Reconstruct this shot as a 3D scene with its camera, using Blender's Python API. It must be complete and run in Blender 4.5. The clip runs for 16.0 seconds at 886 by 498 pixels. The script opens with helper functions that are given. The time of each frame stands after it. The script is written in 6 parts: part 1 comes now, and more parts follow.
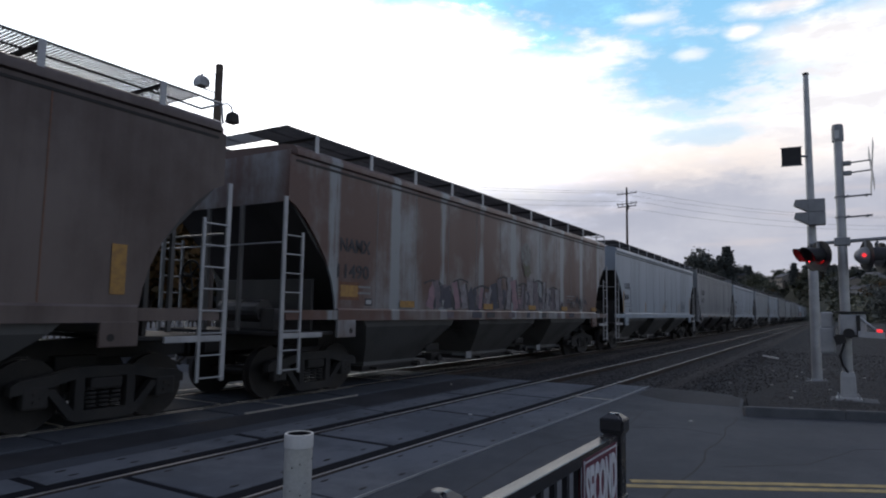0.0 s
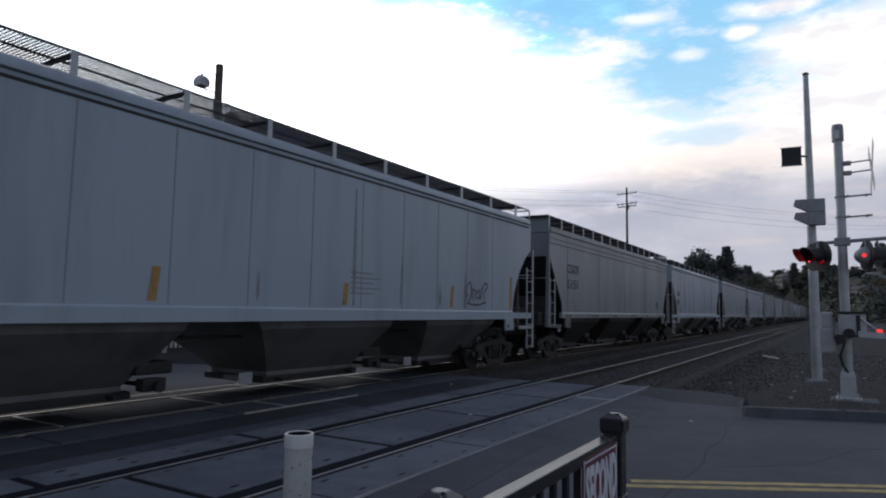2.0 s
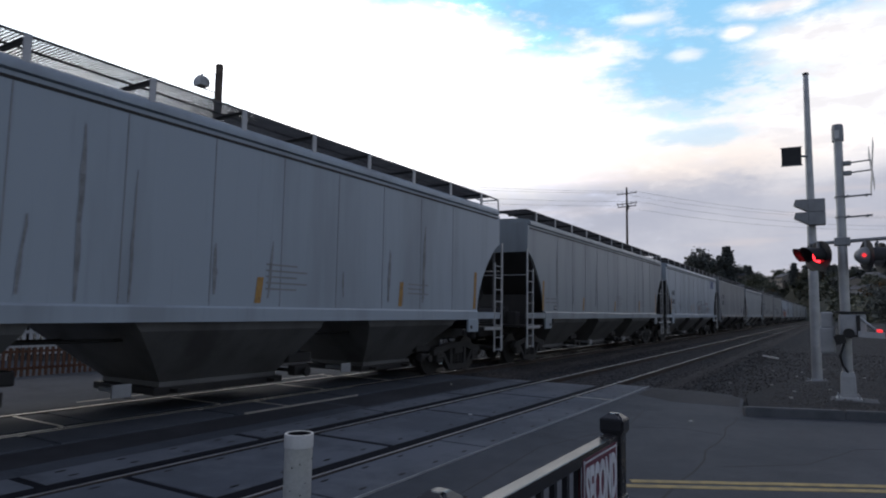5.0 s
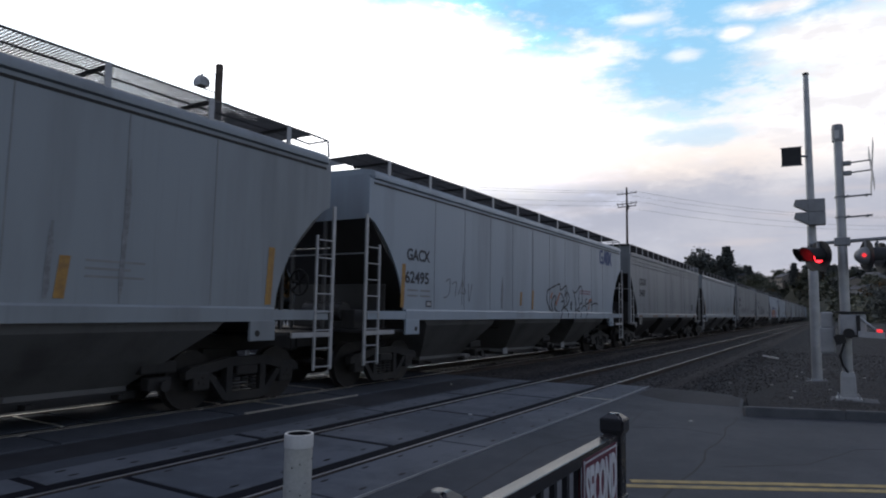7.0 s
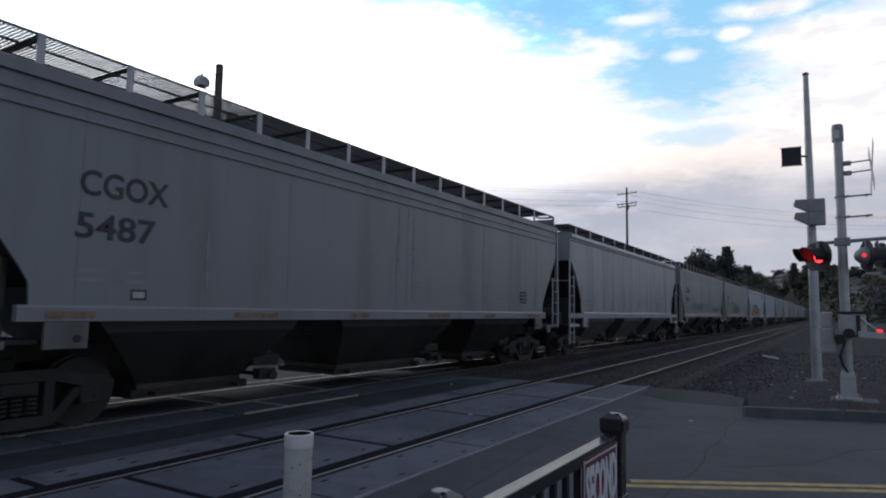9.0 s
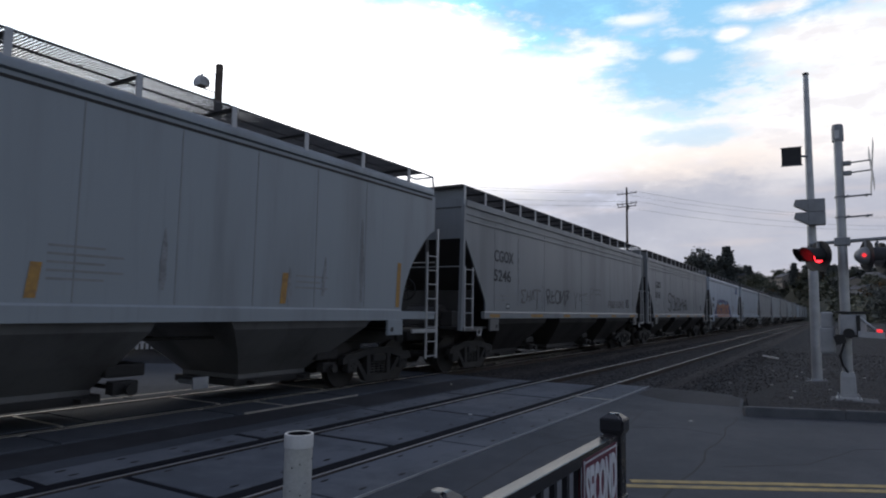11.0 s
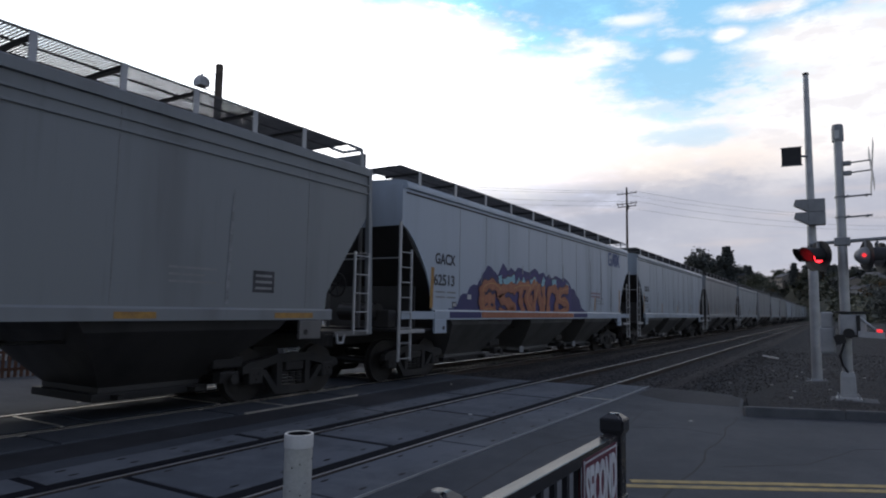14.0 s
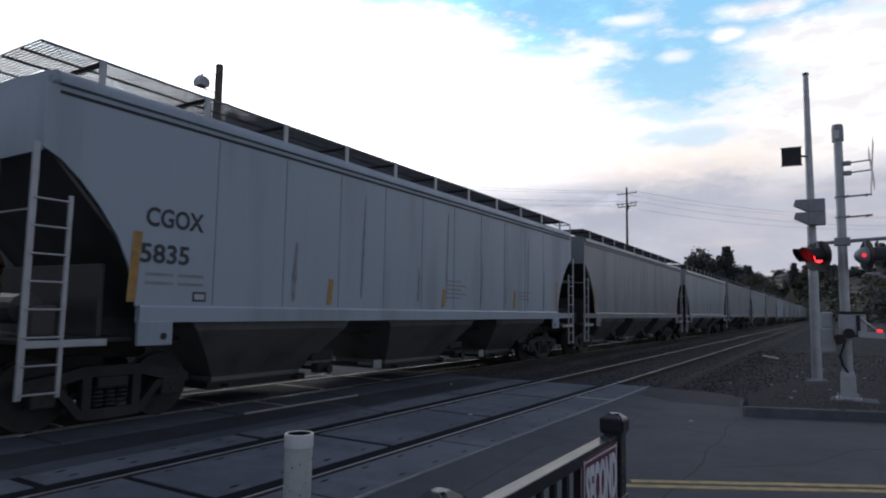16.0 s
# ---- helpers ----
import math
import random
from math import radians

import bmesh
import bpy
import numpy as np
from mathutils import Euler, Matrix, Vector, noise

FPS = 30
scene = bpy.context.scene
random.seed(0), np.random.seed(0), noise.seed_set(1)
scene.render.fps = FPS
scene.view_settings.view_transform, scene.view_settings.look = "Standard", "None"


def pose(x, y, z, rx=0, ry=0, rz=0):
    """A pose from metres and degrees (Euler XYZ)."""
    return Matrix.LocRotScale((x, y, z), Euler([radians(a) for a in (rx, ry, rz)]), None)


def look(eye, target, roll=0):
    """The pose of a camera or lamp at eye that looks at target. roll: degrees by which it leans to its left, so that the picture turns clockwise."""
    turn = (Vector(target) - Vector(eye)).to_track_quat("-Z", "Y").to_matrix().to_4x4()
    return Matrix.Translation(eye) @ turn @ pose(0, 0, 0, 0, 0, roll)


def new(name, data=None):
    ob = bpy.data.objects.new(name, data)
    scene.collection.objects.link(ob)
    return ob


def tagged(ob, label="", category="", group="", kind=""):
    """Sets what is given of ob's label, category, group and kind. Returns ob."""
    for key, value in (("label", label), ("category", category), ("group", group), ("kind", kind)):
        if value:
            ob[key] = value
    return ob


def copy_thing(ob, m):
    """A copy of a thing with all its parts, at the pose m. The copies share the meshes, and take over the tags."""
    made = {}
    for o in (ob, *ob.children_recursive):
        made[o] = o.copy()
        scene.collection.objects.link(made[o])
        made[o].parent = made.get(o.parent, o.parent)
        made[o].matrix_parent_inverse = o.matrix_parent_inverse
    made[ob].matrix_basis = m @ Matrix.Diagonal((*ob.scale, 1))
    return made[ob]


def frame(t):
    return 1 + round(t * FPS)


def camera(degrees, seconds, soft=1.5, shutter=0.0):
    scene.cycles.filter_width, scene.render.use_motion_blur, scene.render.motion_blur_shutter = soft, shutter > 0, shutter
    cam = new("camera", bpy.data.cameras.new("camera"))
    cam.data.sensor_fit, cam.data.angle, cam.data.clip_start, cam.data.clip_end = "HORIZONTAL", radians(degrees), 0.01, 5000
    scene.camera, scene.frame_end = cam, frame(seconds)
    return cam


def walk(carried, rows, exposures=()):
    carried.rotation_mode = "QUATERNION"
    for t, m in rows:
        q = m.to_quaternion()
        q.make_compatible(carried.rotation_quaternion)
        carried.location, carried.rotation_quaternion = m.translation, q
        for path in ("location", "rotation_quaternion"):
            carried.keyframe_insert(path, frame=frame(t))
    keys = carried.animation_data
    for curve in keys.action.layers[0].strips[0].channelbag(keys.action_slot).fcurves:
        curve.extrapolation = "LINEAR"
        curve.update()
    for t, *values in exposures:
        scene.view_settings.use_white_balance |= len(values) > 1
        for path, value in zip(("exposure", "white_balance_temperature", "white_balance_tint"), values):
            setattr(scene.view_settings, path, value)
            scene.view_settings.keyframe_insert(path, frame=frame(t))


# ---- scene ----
cam = camera(69.8, 16.0, soft=2.0, shutter=0.05)
EYE = (0.0, 0.0, 1.62)
AIM = (math.cos(radians(31.5)) * math.cos(radians(5.48)), math.sin(radians(31.5)) * math.cos(radians(5.48)), math.sin(radians(5.48)))
VIEW = look(EYE, (EYE[0] + 10 * AIM[0], EYE[1] + 10 * AIM[1], EYE[2] + 10 * AIM[2]), 0.95)
walk(cam, [(0.0, VIEW), (16.0, VIEW)], exposures=[(0.0, 0.0, 6450, 11), (16.0, 0.0, 6450, 11)])

# ---- world and light: late afternoon, sun low behind the train, veiled by cloud ----
SUN_AZ, SUN_EL = 58.0, 37.0
world = bpy.data.worlds.new("sky")
scene.world = world
world.use_nodes = True
wn = world.node_tree.nodes
sky = wn.new("ShaderNodeTexSky")
sky.sky_type, sky.sun_disc = "NISHITA", False
sky.sun_elevation, sky.sun_rotation = radians(SUN_EL), radians(90 - SUN_AZ)
sky.altitude, sky.air_density, sky.dust_density = 20, 1.3, 0.4
wn["Background"].inputs["Strength"].default_value = 0.115
cover = wn.new("ShaderNodeTexNoise")
cover.inputs["Scale"].default_value, cover.inputs["Detail"].default_value = 2.2, 5
ray = wn.new("ShaderNodeTexCoord")
thick = wn.new("ShaderNodeMapRange")
thick.inputs["From Min"].default_value, thick.inputs["From Max"].default_value = 0.3, 0.65
thick.inputs["To Min"].default_value, thick.inputs["To Max"].default_value = 0.25, 0.75
cloudy = wn.new("ShaderNodeMix")
cloudy.data_type = "RGBA"
cloudy.inputs[7].default_value = (2.78, 2.9, 3.95, 1)
for a, b in ((ray.outputs["Generated"], cover.inputs["Vector"]), (cover.outputs["Fac"], thick.inputs["Value"]), (thick.outputs[0], cloudy.inputs[0]),
             (sky.outputs[0], cloudy.inputs[6]), (cloudy.outputs[2], wn["Background"].inputs["Color"])):
    world.node_tree.links.new(a, b)
sun = new("sun", bpy.data.lights.new("sun", "SUN"))
sun.data.energy, sun.data.angle, sun.data.color = 0.7, radians(20), (1.0, 0.93, 0.84)
sun.matrix_world = look((0, 0, 0), (-math.cos(radians(SUN_AZ)), -math.sin(radians(SUN_AZ)), -math.tan(radians(SUN_EL))))


# ---- small building helpers ----
def box(bm, x0, x1, y0, y1, z0, z1, bevel=0.0):
    vs = [bm.verts.new((x, y, z)) for x in (x0, x1) for y in (y0, y1) for z in (z0, z1)]
    fs = [bm.faces.new([vs[i] for i in q]) for q in ((0, 1, 3, 2), (4, 6, 7, 5), (0, 4, 5, 1), (2, 3, 7, 6), (0, 2, 6, 4), (1, 5, 7, 3))]
    if bevel:
        es = list({e for f in fs for e in f.edges})
        bmesh.ops.bevel(bm, geom=es, offset=bevel, segments=2, affect="EDGES", profile=0.6)


def bar(bm, a, b, r, sides=8, r2=None):
    """A round bar from a to b."""
    a, b = Vector(a), Vector(b)
    turn = (b - a).to_track_quat("Z", "Y").to_matrix().to_4x4()
    bmesh.ops.create_cone(bm, cap_ends=True, segments=sides, radius1=r, radius2=r if r2 is None else r2, depth=(b - a).length,
                          matrix=Matrix.Translation((a + b) / 2) @ turn)


def prism(bm, outline, axis, lo, hi):
    """An outline in the plane across axis ('x': y,z; 'y': x,z; 'z': x,y), pushed from lo to hi."""
    def place(p, d):
        return {"x": (d, p[0], p[1]), "y": (p[0], d, p[1]), "z": (p[0], p[1], d)}[axis]
    a = [bm.verts.new(place(p, lo)) for p in outline]
    b = [bm.verts.new(place(p, hi)) for p in outline]
    n = len(outline)
    bm.faces.new(a)
    bm.faces.new(b[::-1])
    for i in range(n):
        bm.faces.new((a[i], b[i], b[(i + 1) % n], a[(i + 1) % n]))


def loft(bm, rings, caps=True):
    rows = [[bm.verts.new(p) for p in ring] for ring in rings]
    n = len(rows[0])
    for a, b in zip(rows, rows[1:]):
        for i in range(n):
            bm.faces.new((a[i], a[(i + 1) % n], b[(i + 1) % n], b[i]))
    if caps:
        bm.faces.new(rows[0][::-1])
        bm.faces.new(rows[-1])


def disc(bm, centre, axis, r, depth, sides=24, r2=None):
    c, a = Vector(centre), Vector(axis).normalized()
    bar(bm, c - a * depth / 2, c + a * depth / 2, r, sides, r2)


def mesh_of(name, bm, material, smooth=False):
    bmesh.ops.recalc_face_normals(bm, faces=bm.faces)
    me = bpy.data.meshes.new(name)
    bm.to_mesh(me)
    bm.free()
    if smooth:
        me.polygons.foreach_set("use_smooth", [True] * len(me.polygons))
        me.set_sharp_from_angle(angle=radians(35))
    me.materials.append(material)
    return me


def part(name, bm, material, parent=None, label="", smooth=False, at=None):
    ob = new(name, mesh_of(name, bm, material, smooth))
    if parent:
        ob.parent = parent
    if at:
        ob.matrix_basis = at
    return tagged(ob, label=label)


def again(name, ob, parent, m):
    """Another part that shares ob's mesh."""
    o = new(name, ob.data)
    o.parent = parent
    o.matrix_basis = m
    return o


def thing(name, label, category, at=None, group="", kind=""):
    ob = new(name)
    ob.empty_display_size = 0.2
    if at:
        ob.matrix_basis = at
    return tagged(ob, label, category, group, kind)


# ---- materials ----
class Nodes:
    def __init__(self, name):
        self.mat = bpy.data.materials.new(name)
        self.mat.use_nodes = True
        self.tree = self.mat.node_tree
        self.bsdf = self.tree.nodes["Principled BSDF"]
        self.coord = self.tree.nodes.new("ShaderNodeTexCoord")

    def add(self, kind, **inputs):
        node = self.tree.nodes.new(kind)
        for key, value in inputs.items():
            self.put(node, key, value)
        return node

    def put(self, node, key, value):
        socket = node.inputs[int(key[1:])] if key[0] == "i" and key[1:].isdigit() else node.inputs[key.replace("_", " ")]
        if isinstance(value, bpy.types.NodeSocket):
            self.tree.links.new(value, socket)
        else:
            socket.default_value = value

    def math(self, op, a, b=0.0, c=0.0):
        n = self.add("ShaderNodeMath", i0=a, i1=b, i2=c)
        n.operation = op
        return n.outputs[0]

    def noise(self, scale, detail=4, rough=0.55, vector=None, stretch=None):
        v = vector or self.coord.outputs["Object"]
        if stretch:
            m = self.add("ShaderNodeMapping", Vector=v, Scale=stretch)
            v = m.outputs[0]
        return self.add("ShaderNodeTexNoise", Vector=v, Scale=scale, Detail=detail, Roughness=rough).outputs["Fac"]

    def ramp(self, fac, lo, hi):
        n = self.add("ShaderNodeMapRange", Value=fac)
        n.inputs["From Min"].default_value, n.inputs["From Max"].default_value = lo, hi
        n.interpolation_type = "SMOOTHSTEP"
        return n.outputs[0]

    def mix(self, fac, a, b):
        n = self.add("ShaderNodeMix")
        n.data_type = "RGBA"
        for i, v in ((0, fac), (6, a), (7, b)):
            if isinstance(v, bpy.types.NodeSocket):
                self.tree.links.new(v, n.inputs[i])
            else:
                n.inputs[i].default_value = (*v, 1) if isinstance(v, tuple) and len(v) == 3 else v
        return n.outputs[2]

    def bump(self, height, strength=0.3, distance=0.01):
        n = self.add("ShaderNodeBump", Height=height, Strength=strength, Distance=distance)
        self.tree.links.new(n.outputs[0], self.bsdf.inputs["Normal"])

    def done(self, colour, rough=0.6, metal=0.0):
        self.put(self.bsdf, "Base_Color", colour if isinstance(colour, bpy.types.NodeSocket) else (*colour, 1))
        self.put(self.bsdf, "Roughness", rough)
        self.put(self.bsdf, "Metallic", metal)
        return self.mat


def worn(name, a, b, rough=0.6, metal=0.0, scale=3.0, grain=60.0, bump=0.15):
    """A surface of two near tones at two scales, with fine relief."""
    n = Nodes(name)
    big, small = n.noise(scale, 5), n.noise(grain, 3)
    fac = n.math("ADD", n.math("MULTIPLY", big, 0.7), n.math("MULTIPLY", small, 0.3))
    col = n.mix(n.ramp(fac, 0.35, 0.65), a, b)
    n.bump(small, bump, 0.005)
    return n.done(col, n.math("ADD", n.math("MULTIPLY", big, 0.25), rough - 0.12), metal)


def car_paint(name, base, dirt, rust, rust_amount, dirt_amount, soft=0.04, bands=None):
    """Freight car paint: streaks that run down, rust blooms, road dirt near the sill."""
    n = Nodes(name)
    where = n.add("ShaderNodeObjectInfo")
    shift = n.add("ShaderNodeVectorMath", i0=n.coord.outputs["Object"])
    shift.operation = "ADD"
    comb = n.add("ShaderNodeCombineXYZ", X=n.math("MULTIPLY", where.outputs["Random"], 37.0), Y=n.math("MULTIPLY", where.outputs["Random"], 11.0))
    n.tree.links.new(comb.outputs[0], shift.inputs[1])
    v = shift.outputs[0]
    streak = n.noise(1.0, 5, 0.55, v, (1.1, 1.1, 0.14))
    fine = n.noise(1.0, 4, 0.6, v, (11, 11, 0.5))
    bloom = n.noise(0.9, 6, 0.62, v, (0.55, 0.55, 0.45))
    grain = n.noise(45, 3, 0.6, v)
    col = n.mix(n.math("MULTIPLY", n.ramp(streak, 0.45, 0.72), dirt_amount), base, dirt)
    col = n.mix(n.math("MULTIPLY", n.ramp(fine, 0.55, 0.75), dirt_amount * 0.25), col, tuple(c * 0.6 for c in dirt))
    r = n.math("ADD", n.math("MULTIPLY", bloom, 0.72), n.math("ADD", n.math("MULTIPLY", streak, 0.2), n.math("MULTIPLY", fine, 0.08)))
    if bands:
        # paint that lasted beside the welded posts: start and spacing along the car
        sep = n.add("ShaderNodeSeparateXYZ", Vector=n.coord.outputs["Object"])
        beat = n.math("COSINE", n.math("MULTIPLY", n.math("SUBTRACT", sep.outputs["X"], bands[0]), 2 * math.pi / bands[1]))
        keep = n.math("MULTIPLY", n.ramp(beat, 0.8, 1.0), n.ramp(fine, 0.2, 0.6))
        r = n.math("SUBTRACT", r, n.math("MULTIPLY", keep, 0.2))
    col = n.mix(n.ramp(r, 0.82 - 0.5 * rust_amount - soft, 0.82 - 0.5 * rust_amount + soft), col, n.mix(grain, rust, tuple(c * 0.45 for c in rust)))
    n.bump(n.noise(0.8, 3, 0.5, v), 0.12, 0.03)
    return n.done(col, n.math("ADD", n.math("MULTIPLY", streak, 0.3), 0.27))


STEEL_WHITE = car_paint("car_white", (0.315, 0.365, 0.412), (0.208, 0.23, 0.25), (0.22, 0.11, 0.06), 0.04, 0.55)
STEEL_BRIGHT = car_paint("car_bright", (0.365, 0.42, 0.485), (0.245, 0.275, 0.305), (0.22, 0.11, 0.06), 0.03, 0.5)
STEEL_PALE = car_paint("car_pale", (0.262, 0.292, 0.312), (0.17, 0.18, 0.188), (0.22, 0.11, 0.06), 0.05, 0.6)
STEEL_GREY = car_paint("car_grey", (0.205, 0.218, 0.228), (0.14, 0.143, 0.147), (0.2, 0.11, 0.07), 0.05, 0.55)
STEEL_RUST = car_paint("car_rusty", (0.27, 0.285, 0.29), (0.15, 0.12, 0.105), (0.155, 0.08, 0.06), 0.72, 0.7, 0.1, (7.03, 1.95))
STEEL_BROWN = car_paint("car_brown", (0.14, 0.108, 0.096), (0.08, 0.06, 0.051), (0.085, 0.052, 0.042), 0.55, 0.7, 0.14)
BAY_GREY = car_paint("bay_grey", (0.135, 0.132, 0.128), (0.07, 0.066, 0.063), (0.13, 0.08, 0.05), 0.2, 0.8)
# darker copy of the bay grey, with shade under ends and bellies put in
BAY_DARK_SHADED = car_paint("bay_dark_shaded", (0.045, 0.042, 0.04), (0.024, 0.022, 0.021), (0.06, 0.038, 0.028), 0.2, 0.8)
DARK_STEEL = worn("dark_steel", (0.013, 0.0125, 0.0125), (0.027, 0.024, 0.022), 0.65, 0.1)
TRUCK_STEEL = worn("cast_steel", (0.015, 0.0145, 0.0145), (0.034, 0.031, 0.028), 0.7, 0.1)
WHEEL_STEEL = worn("wheel_steel", (0.018, 0.017, 0.016), (0.036, 0.031, 0.028), 0.55, 0.3)
INK = worn("black_lettering", (0.03, 0.03, 0.035), (0.07, 0.07, 0.075), 0.7)
INK_FADED = worn("faded_lettering", (0.2, 0.2, 0.2), (0.27, 0.27, 0.27), 0.7)
INK_BLUE = worn("blue_logo_paint", (0.035, 0.06, 0.17), (0.06, 0.09, 0.2), 0.6)
YELLOW = worn("reflector_yellow", (0.42, 0.23, 0.05), (0.27, 0.15, 0.05), 0.5, 0, 9, 60)
GALV = worn("galvanised_steel", (0.30, 0.31, 0.32), (0.40, 0.41, 0.42), 0.5, 0.6)
WALK_STEEL = worn("weathered_grating", (0.09, 0.088, 0.086), (0.16, 0.15, 0.145), 0.7, 0.3)
ALU = worn("aluminium_paint", (0.34, 0.345, 0.35), (0.46, 0.465, 0.47), 0.45, 0.4)
RAIL_TOP = worn("railhead", (0.46, 0.45, 0.43), (0.58, 0.57, 0.55), 0.4, 1.0, 4, 90, 0.05)
RAIL_BRIGHT = worn("polished_railhead", (0.72, 0.7, 0.66), (0.82, 0.8, 0.77), 0.34, 1.0, 4, 90, 0.05)
RAIL_SIDE = worn("rail_side", (0.028, 0.02, 0.016), (0.055, 0.038, 0.028), 0.85)
WOOD_POLE = worn("weathered_pole_wood", (0.07, 0.055, 0.045), (0.13, 0.105, 0.085), 0.9)
BLACK_PAINT = worn("black_enamel", (0.012, 0.012, 0.014), (0.022, 0.022, 0.025), 0.24, 0.0, 3, 80, 0.05)
PVC = worn("white_pvc", (0.52, 0.52, 0.49), (0.36, 0.36, 0.33), 0.5)
YELLOW_LINE = worn("yellow_road_paint", (0.42, 0.31, 0.11), (0.22, 0.18, 0.09), 0.8, 0, 6, 50)
def asphalt(name, a, b, patch=0.35):
    n = Nodes(name)
    big, mid, grit = n.noise(0.35, 5), n.noise(2.6, 5, 0.65), n.noise(170, 2)
    fac = n.math("ADD", n.math("MULTIPLY", big, 0.6), n.math("MULTIPLY", mid, 0.4))
    col = n.mix(n.ramp(fac, 0.42, 0.6), a, b)
    stain = n.noise(1.1, 6, 0.7, None, (1.0, 0.45, 1.0))
    col = n.mix(n.math("MULTIPLY", n.ramp(stain, 0.56, 0.7), 0.45), col, tuple(c * 0.55 for c in a))
    col = n.mix(n.math("MULTIPLY", n.ramp(grit, 0.5, 0.75), patch), col, tuple(c * 1.9 for c in b))
    n.bump(grit, 0.5, 0.006)
    n.put(n.bsdf, "Specular_IOR_Level", 0.19)
    return n.done(col, n.math("ADD", n.math("MULTIPLY", mid, 0.2), 0.72))


def gravel(name, a, b, scale=28):
    n = Nodes(name)
    v = n.add("ShaderNodeTexVoronoi", Vector=n.coord.outputs["Object"], Scale=scale)
    big = n.noise(0.5, 5)
    col = n.mix(n.ramp(n.math("ADD", n.math("MULTIPLY", v.outputs["Color"], 0.6), n.math("MULTIPLY", big, 0.5)), 0.3, 0.8), a, b)
    n.bump(v.outputs["Distance"], 0.9, 0.03)
    n.put(n.bsdf, "Specular_IOR_Level", 0.2)
    return n.done(col, 0.9)


ASPHALT = asphalt("asphalt", (0.051, 0.057, 0.066), (0.073, 0.08, 0.091))
ASPHALT_DARK = asphalt("asphalt_patch", (0.028, 0.029, 0.032), (0.045, 0.046, 0.05))
CONCRETE = asphalt("crossing_concrete", (0.098, 0.107, 0.119), (0.145, 0.156, 0.171), 0.2)
KERB = asphalt("kerb_concrete", (0.075, 0.08, 0.087), (0.12, 0.127, 0.135), 0.2)
BALLAST = gravel("ballast", (0.02, 0.018, 0.017), (0.065, 0.058, 0.054))
DIRT = gravel("gravel_ground", (0.013, 0.014, 0.016), (0.039, 0.041, 0.046), 45)
HILL_EARTH = gravel("hill_ground", (0.03, 0.034, 0.026), (0.055, 0.057, 0.044), 0.12)
def unlit_gap(name, a):
    n = Nodes(name)
    n.put(n.bsdf, "Specular_IOR_Level", 0.05)
    return n.done(n.mix(n.noise(6, 4), a, tuple(c * 1.8 for c in a)), 0.95)


# near-black colour holds the shade of the grooves beside the rails
FLANGE = unlit_gap("flangeway_shade", (0.014, 0.014, 0.016))
EDGE_STEEL = worn("rubbed_edge_steel", (0.5, 0.47, 0.42), (0.62, 0.59, 0.54), 0.4, 0.85, 5, 70, 0.05)
RUBBER = worn("flangeway_rubber", (0.012, 0.012, 0.012), (0.022, 0.022, 0.022), 0.8)
TIE_WOOD = worn("creosote_tie", (0.02, 0.018, 0.017), (0.04, 0.036, 0.033), 0.9, 0, 4, 30)

# ---- plan: x runs along the tracks, y across them, z up; railhead at the crossing is z = 0 ----
NEAR_RAIL, FAR_RAIL, GAUGE = 4.34, 8.705, 1.51
TRACK_Y = FAR_RAIL + GAUGE / 2
CURVE_X, CURVE_R = 250.0, 300.0


def bend(x):
    """How far the tracks have swung towards +y at x, and the turn there in radians."""
    d = max(0.0, x - CURVE_X)
    return d * d / (2 * CURVE_R), d / CURVE_R


